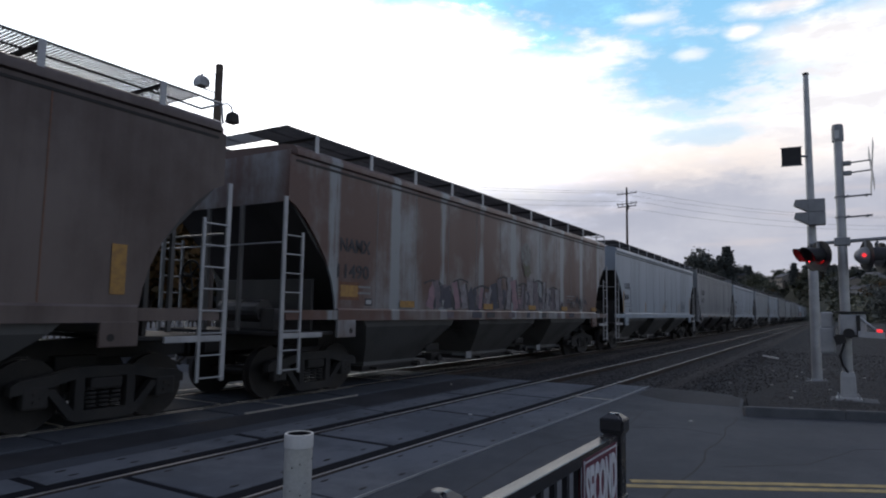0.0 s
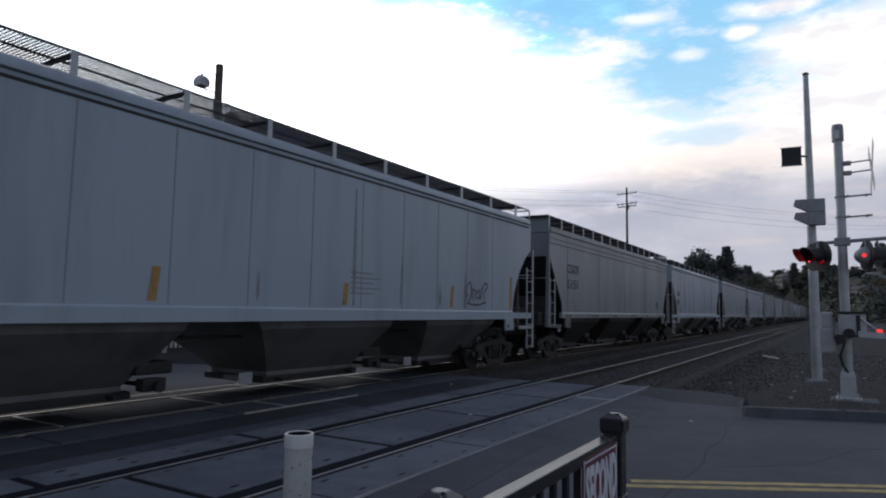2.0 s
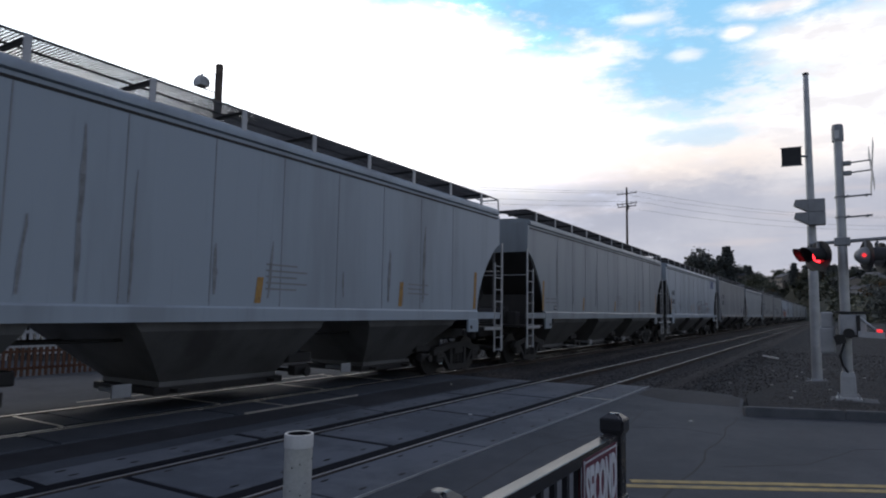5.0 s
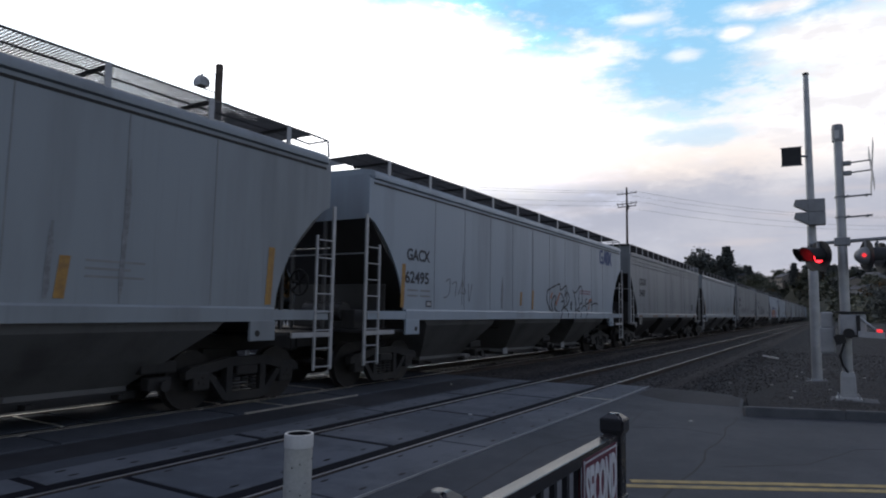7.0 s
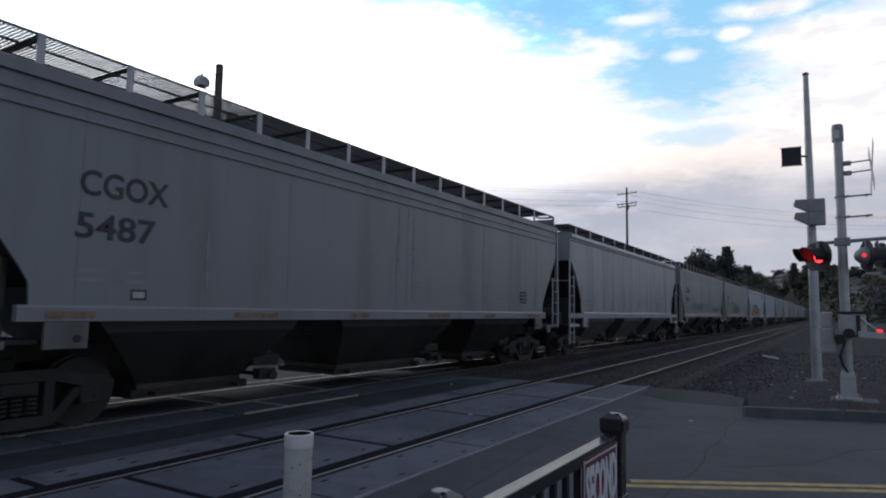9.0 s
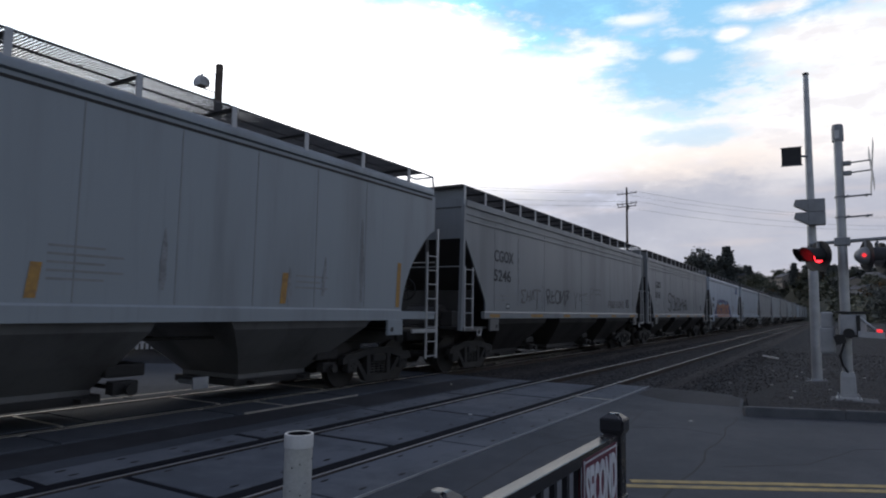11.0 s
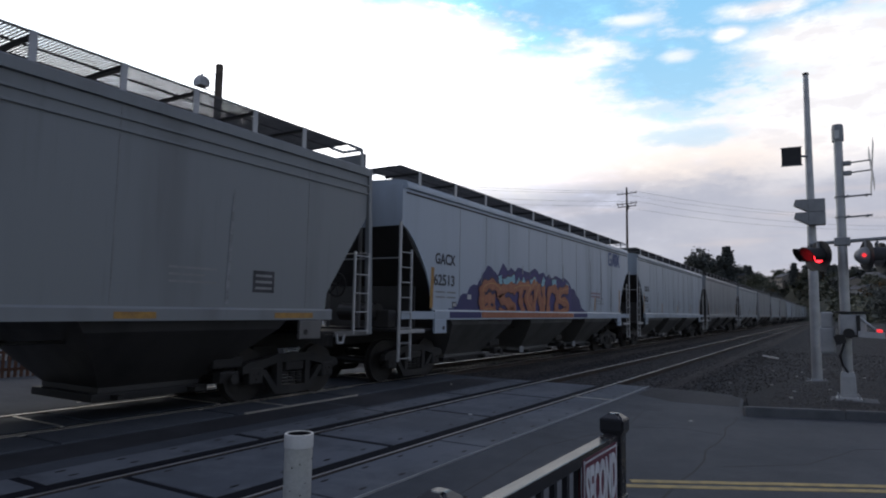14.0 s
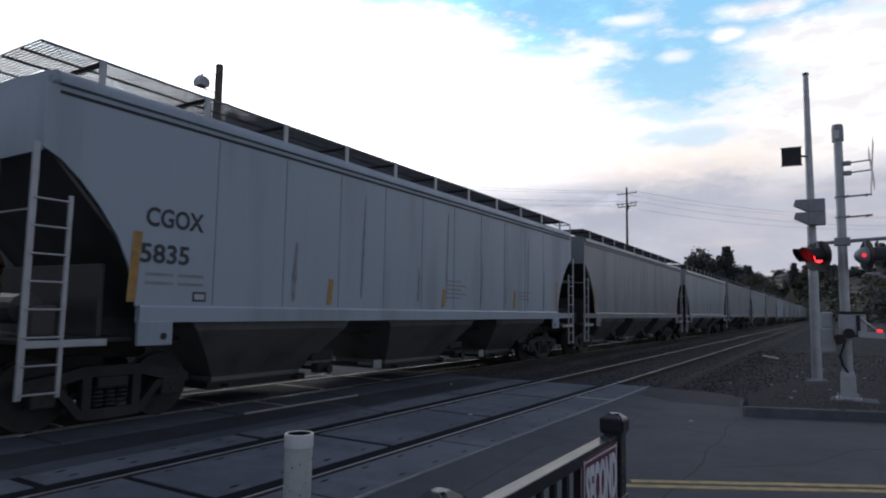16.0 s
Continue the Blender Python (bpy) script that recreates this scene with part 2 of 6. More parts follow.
# ---- cloud bank over the view: drifts slowly ----
def cloud_material():
    n = Nodes("cloud_cover")
    uv = n.add("ShaderNodeUVMap")
    sep = n.add("ShaderNodeSeparateXYZ", Vector=uv.outputs[0])
    az, el = sep.outputs[0], sep.outputs[1]
    broad = n.noise(0.075, 6, 0.6, uv.outputs[0], (1.0, 2.0, 1.0))
    fine = n.noise(0.26, 6, 0.62, uv.outputs[0], (0.8, 2.2, 1.0))
    wisp = n.math("ADD", n.math("MULTIPLY", n.math("SUBTRACT", broad, 0.5), 1.6), n.math("MULTIPLY", n.math("SUBTRACT", fine, 0.5), 2.4))

    def spot(a, e, ra, re, edge=0.55):
        dx = n.math("DIVIDE", n.math("SUBTRACT", az, a), ra)
        dy = n.math("DIVIDE", n.math("SUBTRACT", el, e), re)
        d = n.math("SQRT", n.math("ADD", n.math("MULTIPLY", dx, dx), n.math("MULTIPLY", dy, dy)))
        return n.ramp(n.math("ADD", d, wisp), 1.0 + edge * 0.5, 1.0 - edge * 0.5)

    def most(*masks):
        out = masks[0]
        for m in masks[1:]:
            out = n.math("MAXIMUM", out, m)
        return out

    blue = most(spot(20, 27.0, 13.5, 5.0, 1.1), spot(9.5, 20.6, 8.0, 3.4, 1.1), spot(38, 29.0, 12, 2.6, 1.2), n.math("MULTIPLY", spot(10, 17.2, 3.2, 0.8, 0.8), 0.6),
                n.math("MULTIPLY", spot(9, 14.9, 4.0, 0.8, 0.8), 0.55), spot(2.5, 25.0, 10, 3.4, 0.9), n.math("MULTIPLY", spot(62, 20, 9, 4, 1.4), 0.3))
    puffs = most(spot(-0.5, 21.2, 4.5, 1.8, 1.2), n.math("MULTIPLY", spot(9.8, 21.4, 1.3, 0.4, 1.4), 0.75), spot(5.5, 22.6, 1.2, 0.5, 1.3), n.math("MULTIPLY", spot(13.5, 24.6, 1.8, 0.4, 1.3), 0.8), n.math("MULTIPLY", spot(17.2, 21.5, 2.0, 0.3, 1.4), 0.8), spot(11, 26.6, 1.6, 0.5, 1.4), spot(2.5, 24.0, 3.0, 0.7, 1.4),
                 spot(31, 24.2, 6, 1.7, 0.9))
    blue = n.math("MULTIPLY", blue, n.math("SUBTRACT", 1.0, puffs))
    veil = n.ramp(broad, 0.35, 0.7)
    white = n.mix(veil, (1.05, 1.06, 1.1), (1.22, 1.2, 1.17))
    right = n.ramp(az, 14.0, 2.0)
    white = n.mix(n.math("MULTIPLY", right, n.ramp(fine, 0.42, 0.62)), white, (0.93, 0.91, 0.93))
    warm = n.math("MULTIPLY", spot(9, 12.2, 10, 2.2, 1.6), 0.6)
    white = n.mix(warm, white, (1.02, 0.86, 0.74))
    col = n.mix(blue, white, n.mix(n.ramp(el, 14.0, 28.0), (0.44, 0.73, 0.95), (0.29, 0.635, 0.95)))
    low = n.ramp(n.math("ADD", el, n.math("MULTIPLY", wisp, 1.8)), 13.2, 9.6)
    low = n.math("MULTIPLY", low, n.ramp(az, 39.0, 30.0))
    grey = n.mix(n.ramp(broad, 0.35, 0.7), (0.47, 0.49, 0.58), (0.60, 0.61, 0.68))
    grey = n.mix(n.math("MULTIPLY", n.ramp(n.noise(0.16, 4, 0.5, uv.outputs[0], (0.35, 3.0, 1)), 0.48, 0.7), 0.5), grey, (0.75, 0.67, 0.66))
    col = n.mix(low, col, grey)
    glow = n.math("ADD", 1.0, n.math("MULTIPLY", spot(50, 17, 20, 11, 1.9), 1.3))
    fade = n.math("MULTIPLY", n.math("MULTIPLY", n.ramp(az, -34.0, -20.0), n.ramp(az, 104.0, 86.0)), n.ramp(el, 36.0, 31.0))
    out = n.tree.nodes["Material Output"]
    em = n.add("ShaderNodeEmission", Color=col, Strength=glow)
    clear = n.add("ShaderNodeBsdfTransparent")
    mixed = n.add("ShaderNodeMixShader", i0=fade, i1=clear.outputs[0], i2=em.outputs[0])
    n.tree.links.new(mixed.outputs[0], out.inputs["Surface"])
    n.tree.nodes.remove(n.bsdf)
    n.mat.cycles.emission_sampling = "NONE"
    return n.mat


def cloud_bank():
    R = 3000.0
    azs = [-36 + i * 2.0 for i in range(72)]
    els = [-4 + i * 2.0 for i in range(21)]
    verts = [(R * math.cos(radians(e)) * math.cos(radians(a)), R * math.cos(radians(e)) * math.sin(radians(a)), R * math.sin(radians(e))) for e in els for a in azs]
    w = len(azs)
    faces = [(j * w + i, j * w + i + 1, (j + 1) * w + i + 1, (j + 1) * w + i) for j in range(len(els) - 1) for i in range(w - 1)]
    me = bpy.data.meshes.new("backdrop_clouds")
    me.from_pydata(verts, [], faces)
    layer = me.uv_layers.new(name="sky")
    for poly in me.polygons:
        for li in poly.loop_indices:
            v = me.loops[li].vertex_index
            layer.data[li].uv = (azs[v % w], els[v // w])
    me.polygons.foreach_set("use_smooth", [True] * len(me.polygons))
    me.materials.append(cloud_material())
    ob = new("backdrop_clouds", me)
    return tagged(ob, "bright white broken evening clouds with blue gaps", "sky", kind="structure")


CLOUDS = cloud_bank()

# ---- ground ----
SKEW = (0.487, -0.873)
KERB_RUN = (0.37, -0.929)


def strip(x0, y0, x1, y1, w, z0, z1, bm):
    d = Vector((x1 - x0, y1 - y0)).normalized()
    nx, ny = -d.y * w / 2, d.x * w / 2
    prism(bm, [(x0 - nx, y0 - ny), (x1 - nx, y1 - ny), (x1 + nx, y1 + ny), (x0 + nx, y0 + ny)], "z", z0, z1)


def ground():
    bm = bmesh.new()
    xs = [-4200, -1200, -300, -60, -20, 13.95, 14.75, 40, 80, 150, 260, 420, 1200, 4200]
    ys = [-4200, -1200, -300, -80, -30, -8, 1.0, 3.0, 7.0, 12.5, 22, 40, 90, 200, 600, 1600, 4200]
    grid = {}
    for x in xs:
        for y in ys:
            z = -0.07 if x <= 13.96 else -0.26 if 2.5 < y < 13 else -0.08
            grid[x, y] = bm.verts.new((x, y, z))
    for x0, x1 in zip(xs, xs[1:]):
        for y0, y1 in zip(ys, ys[1:]):
            bm.faces.new((grid[x0, y0], grid[x1, y0], grid[x1, y1], grid[x0, y1]))
    ob = part("ground", bm, DIRT)
    tagged(ob, "dark gravelly ground beside the railway tracks", "ground", kind="structure")
    # asphalt, one sheet with the skewed street
    bm = bmesh.new()
    far = 34.0
    prism(bm, [(-40, -40), (11.75 + KERB_RUN[0] * 47, 1.3 + KERB_RUN[1] * 47), (11.6, 1.3), (12.4, 1.4), (13.9, 1.55), (14.45, 1.9), (14.68, 2.5), (14.7, 3.5), (14.17, 3.52), (14.17, 12.2), (13.2, 13.0), (13.2 - SKEW[0] * far, 13.0 - SKEW[1] * far), (-40, 42)], "z", -0.5, -0.02)
    ob = part("road", bm, ASPHALT)
    tagged(ob, "worn dark grey asphalt road over the level crossing", "road", kind="structure")
    for off in (0.0, 0.21):
        bm = bmesh.new()
        strip(6.45 - off, 1.75, 6.45 - off + SKEW[0] * 14 * 1.05, 1.75 + SKEW[1] * 14, 0.105, -0.02, -0.0165, bm)
        ob = part("road_marking", bm, YELLOW_LINE)
        tagged(ob, "worn yellow centre line on asphalt", "road marking", "double yellow line", "structure")
    bm = bmesh.new()
    rng = random.Random(3)
    pts = [(4.2 + i * 0.6, 1.34 + rng.uniform(-0.05, 0.05)) for i in range(13)]
    for a, b in zip(pts, pts[1:]):
        strip(*a, *b, 0.022, -0.02, -0.0185, bm)
    ob = part("tar_seam", bm, RUBBER)
    tagged(ob, "dark tarred seam along the asphalt", "road seam", kind="structure")
    for pts in ([(7.6, 1.1), (8.3, 0.3), (9.6, -0.2), (10.4, -1.3)], [(3.2, 3.3), (5.0, 2.9), (7.4, 3.1), (9.4, 2.6), (11.2, 2.8)], [(9.4, 2.6), (9.8, 1.9), (9.6, 1.35)]):
        bm = bmesh.new()
        for a, b in zip(pts, pts[1:]):
            strip(*a, *b, 0.014, -0.02, -0.0188, bm)
        tagged(part("road_crack", bm, RUBBER), "thin crack in the asphalt", "road seam", kind="structure")
    # dark repair patches
    for x0, x1, y0, y1 in ((-4.0, 8.5, 7.0, 7.7), (8.6, 13.6, 6.75, 7.65)):
        bm = bmesh.new()
        box(bm, x0, x1, y0, y1, -0.021, -0.0175)
        tagged(part("road_patch", bm, ASPHALT_DARK), "darker asphalt repair patch", "road patch", kind="structure")
    bm = bmesh.new()
    prism(bm, [(12.7, 1.5), (13.9, 1.6), (14.4, 1.95), (14.62, 2.5), (14.64, 3.45), (13.3, 3.45), (12.6, 2.6)], "z", -0.021, -0.0172)
    tagged(part("road_patch", bm, ASPHALT_DARK), "darker gritty asphalt at the edge of the road", "road patch", kind="structure")
    # raised island with its kerb
    isl = thing("pavement_island", "raised gravel island with concrete kerb", "pavement", kind="structure")
    bm = bmesh.new()
    a, b = (11.75, 1.24), (11.75 + KERB_RUN[0] * 30, 1.24 + KERB_RUN[1] * 30)
    prism(bm, [a, b, (b[0] + 12, b[1] + 6), (17.0, 1.0), (13.4, 1.45)], "z", -0.3, 0.10)
    part("island_fill", bm, DIRT, isl)
    n = 14
    for i in range(n):
        s0, s1 = i * 1.5, i * 1.5 + 1.488
        bm = bmesh.new()
        strip(11.66 + KERB_RUN[0] * s0, 1.30 + KERB_RUN[1] * s0, 11.66 + KERB_RUN[0] * s1, 1.30 + KERB_RUN[1] * s1, 0.17, -0.25, 0.125, bm)
        bmesh.ops.bevel(bm, geom=[e for e in bm.edges if all(v.co.z > 0.1 for v in e.verts)], offset=0.02, segments=2, affect="EDGES")
        part("kerb_stone", bm, KERB, isl)


def crossing():
    cr = thing("crossing_panels", "grey concrete level crossing panels with dark joints", "level crossing", kind="structure")
    # shallow dark sheets in place of the shaded depth of the grooves
    bm = bmesh.new()
    for y0, y1 in ((3.62, 6.6), (FAR_RAIL - 0.2, FAR_RAIL + 0.2), (FAR_RAIL + GAUGE - 0.2, FAR_RAIL + GAUGE + 0.2)):
        box(bm, -30, 14.1, y0, y1, -0.019, -0.0145)
    part("flangeway", bm, FLANGE, cr)
    rng = random.Random(8)
    for y0, y1, off in ((3.57, 4.27, 0.6), (4.57, 5.76, 0.0), (6.11, 6.58, 2.0), (7.75, 8.6, 0.4), (8.87, 10.05, 1.4), (10.33, 11.1, 0.4)):
        x = -9.25 + off
        first = None
        last = 14.66 if y1 < 4.4 else 14.12
        while x < last - 0.1:
            x1 = min(x + 2.57, last)
            bm = bmesh.new()
            gap = 0.0 if y1 < 4.4 else 0.035
            box(bm, x + gap, x1 - gap, y0, y1, -0.06, -0.004 + rng.uniform(-0.003, 0.003), 0.008)
            mat = CONCRETE if y1 < 7 else ASPHALT
            panel = part("crossing_panel", bm, mat, cr)
            if y1 < 7 and x > -3:
                for k in range(4):
                    hx = x + 0.35 + k * 0.62
                    if hx > x1 - 0.15:
                        continue
                    for hy in (y0 + 0.12, y1 - 0.12):
                        if first is None:
                            bm = bmesh.new()
                            prism(bm, [(0.055 * math.cos(t), 0.02 * math.sin(t)) for t in [j * math.pi / 4 for j in range(8)]], "z", -0.001, 0.0012)
                            first = part("lag_recess", bm, RUBBER, panel, at=pose(hx, hy, 0))
                        else:
                            again("lag_recess", first, panel, pose(hx, hy, 0))
            x = x1 + 0.03
    # steel edge angles
    for x0, x1, y0, y1 in ((-9, 9.5, 3.558, 3.568), (9.5, 14.7, 3.548, 3.568), (-9, 10.5, 8.57, 8.6), (6.9, 9.6, 7.715, 7.75), (6.0, 12.0, 10.72, 10.75)):
        bm = bmesh.new()
        box(bm, x0, x1, y0, y1, -0.03, 0.002)
        part("edge_angle", bm, GALV if y0 < 5 else EDGE_STEEL, cr)
    for x, y0, y1 in ((4.72, 8.8, 10.07), (7.28, 8.8, 10.07), (7.8, 7.75, 8.57), (9.82, 8.8, 10.07), (12.0, 8.8, 10.07), (11.85, 10.34, 10.72), (9.25, 10.34, 10.72), (11.98, 3.57, 4.27)):
        bm = bmesh.new()
        box(bm, x, x + 0.035, y0, y1, -0.03, 0.0035)
        part("edge_angle", bm, EDGE_STEEL, cr)


def rails():
    for y in (NEAR_RAIL, NEAR_RAIL + GAUGE, FAR_RAIL, FAR_RAIL + GAUGE):
        ob = thing("rail", "steel running rail with a bright worn head", "rail", group="running rails", kind="structure")
        xs = [-60] + [i * 6.0 for i in range(-4, 100)]
        for nm, mat, prof in (("rail_head", RAIL_TOP, [(-0.018, -0.012), (0.018, -0.012), (0.017, -0.002), (0.013, 0.0), (-0.013, 0.0), (-0.017, -0.002)]),
                              ("rail_web", RAIL_SIDE, [(-0.07, -0.17), (0.07, -0.17), (0.07, -0.155), (0.012, -0.14), (0.012, -0.045), (0.037, -0.035), (0.037, -0.008), (0.017, -0.0035), (-0.017, -0.0035), (-0.037, -0.008), (-0.037, -0.035), (-0.012, -0.045), (-0.012, -0.14), (-0.07, -0.155)])):
            bm = bmesh.new()
            k = 0.6 if nm == "rail_head" and y == NEAR_RAIL else 1.0
            loft(bm, [[(x, y + bend(x)[0] + p * k, q) for p, q in prof] for x in xs])
            part(nm, bm, RAIL_BRIGHT if mat is RAIL_TOP and y > 8 else mat, ob)
    for yc, n in ((NEAR_RAIL + GAUGE / 2, 110), (TRACK_Y, 60)):
        bed = thing("track_bed", "dark stone ballast bed with timber ties", "track bed", kind="structure")
        bm = bmesh.new()
        xs = [14.18] + [i * 8.0 for i in range(2, 75)]
        prof = [(-2.1, -0.32), (-1.5, -0.13), (1.5, -0.13), (2.1, -0.32)]
        rows = []
        for x in xs:
            rows.append([bm.verts.new((x, yc + bend(x)[0] + p, q)) for p, q in prof])
        for a, b in zip(rows, rows[1:]):
            for i in range(3):
                bm.faces.new((a[i], b[i], b[i + 1], a[i + 1]))
        part("ballast", bm, BALLAST, bed)
        first = None
        for i in range(n):
            x = 14.4 + i * 0.51
            m = pose(x, yc + bend(x)[0], 0, 0, 0, 0.6 * math.sin(i * 2.1))
            if first is None:
                bm = bmesh.new()
                box(bm, -0.11, 0.11, -1.27, 1.27, -0.3, -0.119, 0.012)
                first = part("tie", bm, TIE_WOOD, bed, at=m)
            else:
                again("tie", first, bed, m)
    # loose ballast stones and gravel near the crossing
    rng = random.Random(21)
    verts, faces = [], []

    def stone(x, y, z, r):
        b = len(verts)
        for dx, dy, dz in ((1, 0, 0), (-1, 0, 0), (0, 1, 0), (0, -1, 0), (0, 0, 0.8), (0, 0, -0.8)):
            k = r * rng.uniform(0.6, 1.25)
            verts.append((x + dx * k, y + dy * k, z + dz * k))
        for f in ((0, 2, 4), (2, 1, 4), (1, 3, 4), (3, 0, 4), (2, 0, 5), (1, 2, 5), (3, 1, 5), (0, 3, 5)):
            faces.append(tuple(b + i for i in f))
    for i in range(9000):
        x = 14.2 + 26 * rng.random() ** 1.6
        y = rng.uniform(2.4, 12.4)
        z = -0.12 if abs(y - NEAR_RAIL - GAUGE / 2) < 1.5 or abs(y - TRACK_Y) < 1.5 else -0.2
        stone(x, y, z, rng.uniform(0.02, 0.045))
    for i in range(5000):
        x = 12.4 + 22 * rng.random() ** 1.5
        y = rng.uniform(-6.0, 3.2)
        if x > (11.95 + (1.24 - y) * 0.4 if y < 1.3 else 14.75):
            stone(x, y, 0.1 if y < 1.0 and x < 17 else -0.07, rng.uniform(0.012, 0.04))
    me = bpy.data.meshes.new("loose_stones")
    me.from_pydata(verts, [], faces)
    me.materials.append(STONES)
    tagged(new("loose_stones", me), "loose grey ballast stones and gravel", "gravel", kind="stuff")


STONES = worn("stone_grey", (0.032, 0.03, 0.029), (0.1, 0.095, 0.09), 0.9, 0, 7, 60)
ground()
crossing()
rails()
# ---- the hopper cars ----
CAR_W = 3.2
RUST_STREAK = worn("rust_streak", (0.16, 0.09, 0.055), (0.25, 0.19, 0.15), 0.8, 0, 9, 70)
SEAM_DIRT = worn("seam_grime", (0.15, 0.15, 0.15), (0.27, 0.275, 0.28), 0.7, 0, 1.3, 30)
RUST_EDGE = worn("bare_rust", (0.13, 0.065, 0.04), (0.2, 0.1, 0.06), 0.85, 0, 9, 70)


def words(name, text, size, x, z, width, material, parent, label, bold=0.0, y=-0.006, shear=0.0):
    """Painted letters on the near side of a car, from x to the right, on the line z."""
    cu = bpy.data.curves.new(name, "FONT")
    cu.body, cu.size, cu.extrude, cu.offset, cu.shear, cu.resolution_u = text, size, 0.002, bold, shear, 3
    tmp = bpy.data.objects.new(name, cu)
    me = bpy.data.meshes.new_from_object(tmp)
    bpy.data.objects.remove(tmp)
    me.materials.clear()
    me.materials.append(material)
    xs = [v.co.x for v in me.vertices]
    fit = width / max(1e-6, max(xs) - min(xs))
    lo = min(xs)
    for v in me.vertices:
        v.co.x = (v.co.x - lo) * fit
    ob = new(name, me)
    ob.parent = parent
    ob.matrix_basis = pose(x, y, z, 90)
    return tagged(ob, label=label)


def patch(name, parent, x0, x1, z0, z1, material, label="", y=-0.004):
    bm = bmesh.new()
    box(bm, x0, x1, y, y + 0.003, z0, z1)
    return part(name, bm, material, parent, label)


def stroke_mesh(bm, points, w, y0, y1, nib=0.35):
    """A sprayed stroke through points (x, z), swelling a little along its way."""
    pts = []
    for i in range(len(points) - 1):
        p0, p1, p2, p3 = points[max(0, i - 1)], points[i], points[i + 1], points[min(len(points) - 1, i + 2)]
        for k in range(6):
            t = k / 6
            pts.append(tuple(0.5 * (2 * b + (c - a) * t + (2 * a - 5 * b + 4 * c - d) * t * t + (3 * b - a - 3 * c + d) * t ** 3) for a, b, c, d in zip(p0, p1, p2, p3)))
    pts.append(points[-1])
    rows = []
    for i, q in enumerate(pts):
        a, b = pts[max(0, i - 1)], pts[min(len(pts) - 1, i + 1)]
        d = Vector((b[0] - a[0], b[1] - a[1]))
        d = d.normalized() if d.length > 1e-6 else Vector((1, 0))
        h = w * 0.5 * (1 - nib * 0.5 + nib * 0.5 * math.sin(i * 1.3))
        nx, nz = -d.y * h, d.x * h
        rows.append([(q[0] - nx, y0, q[1] - nz), (q[0] + nx, y0, q[1] + nz), (q[0] + nx, y1, q[1] + nz), (q[0] - nx, y1, q[1] - nz)])
    loft(bm, rows)


def side_outline(curved, L):
    if curved:
        cut = [(0.0, 3.46), (0.2, 3.36), (0.45, 3.15), (0.72, 2.86), (0.98, 2.5), (1.15, 2.15), (1.24, 1.85), (1.28, 1.6)]
    else:
        cut = [(0.02, 3.42), (0.1, 3.3), (1.02, 2.02), (1.12, 1.86), (1.14, 1.6)]
    return cut


def ladder(parent, x0, x1, z0, z1, rungs, y, wide=0.05, tall=None):
    lad = new("ladder")
    lad.parent = parent
    for x, top, w in ((x0, tall or z1, wide * 1.5 if tall else wide), (x1, z1, wide)):
        bm = bmesh.new()
        box(bm, x - w / 2, x + w / 2, y - 0.02, y + 0.02, z0, top, 0.006)
        part("stile", bm, ALU, lad)
    first = None
    for i in range(rungs):
        z = z0 + 0.06 + (z1 - z0 - 0.14) * i / (rungs - 1)
        if first is None:
            bm = bmesh.new()
            bar(bm, (x0, 0, 0), (x1, 0, 0), 0.013, 6)
            first = part("rung", bm, ALU, lad, at=pose(0, y - 0.03, z))
        else:
            again("rung", first, lad, pose(0, y - 0.03, z))
    return lad


def wheelset(parent, x):
    """Two wheels on an axle; it turns about its own axle."""
    bm = bmesh.new()
    for s in (-1, 1):
        y = s * GAUGE / 2
        for r, d, o in ((0.455, 0.11, 0.0), (0.485, 0.03, -0.065)):
            disc(bm, (0, y + s * o, 0), (0, 1, 0), r, d, 32)
        disc(bm, (0, y + s * 0.06, 0), (0, 1, 0), 0.36, 0.02, 28, 0.33)
        disc(bm, (0, y + s * 0.1, 0), (0, 1, 0), 0.14, 0.14, 16)
        for k in range(3):
            a = k * 2.094
            disc(bm, (0.055 * math.cos(a), y + s * 0.36, 0.055 * math.sin(a)), (0, 1, 0), 0.018, 0.03, 6)
        disc(bm, (0, y + s * 0.27, 0), (0, 1, 0), 0.1, 0.16, 16)
    bar(bm, (0, -0.8, 0), (0, 0.8, 0), 0.085, 12)
    return part("wheelset", bm, WHEEL_STEEL, parent, at=pose(x, 0, 0.457))


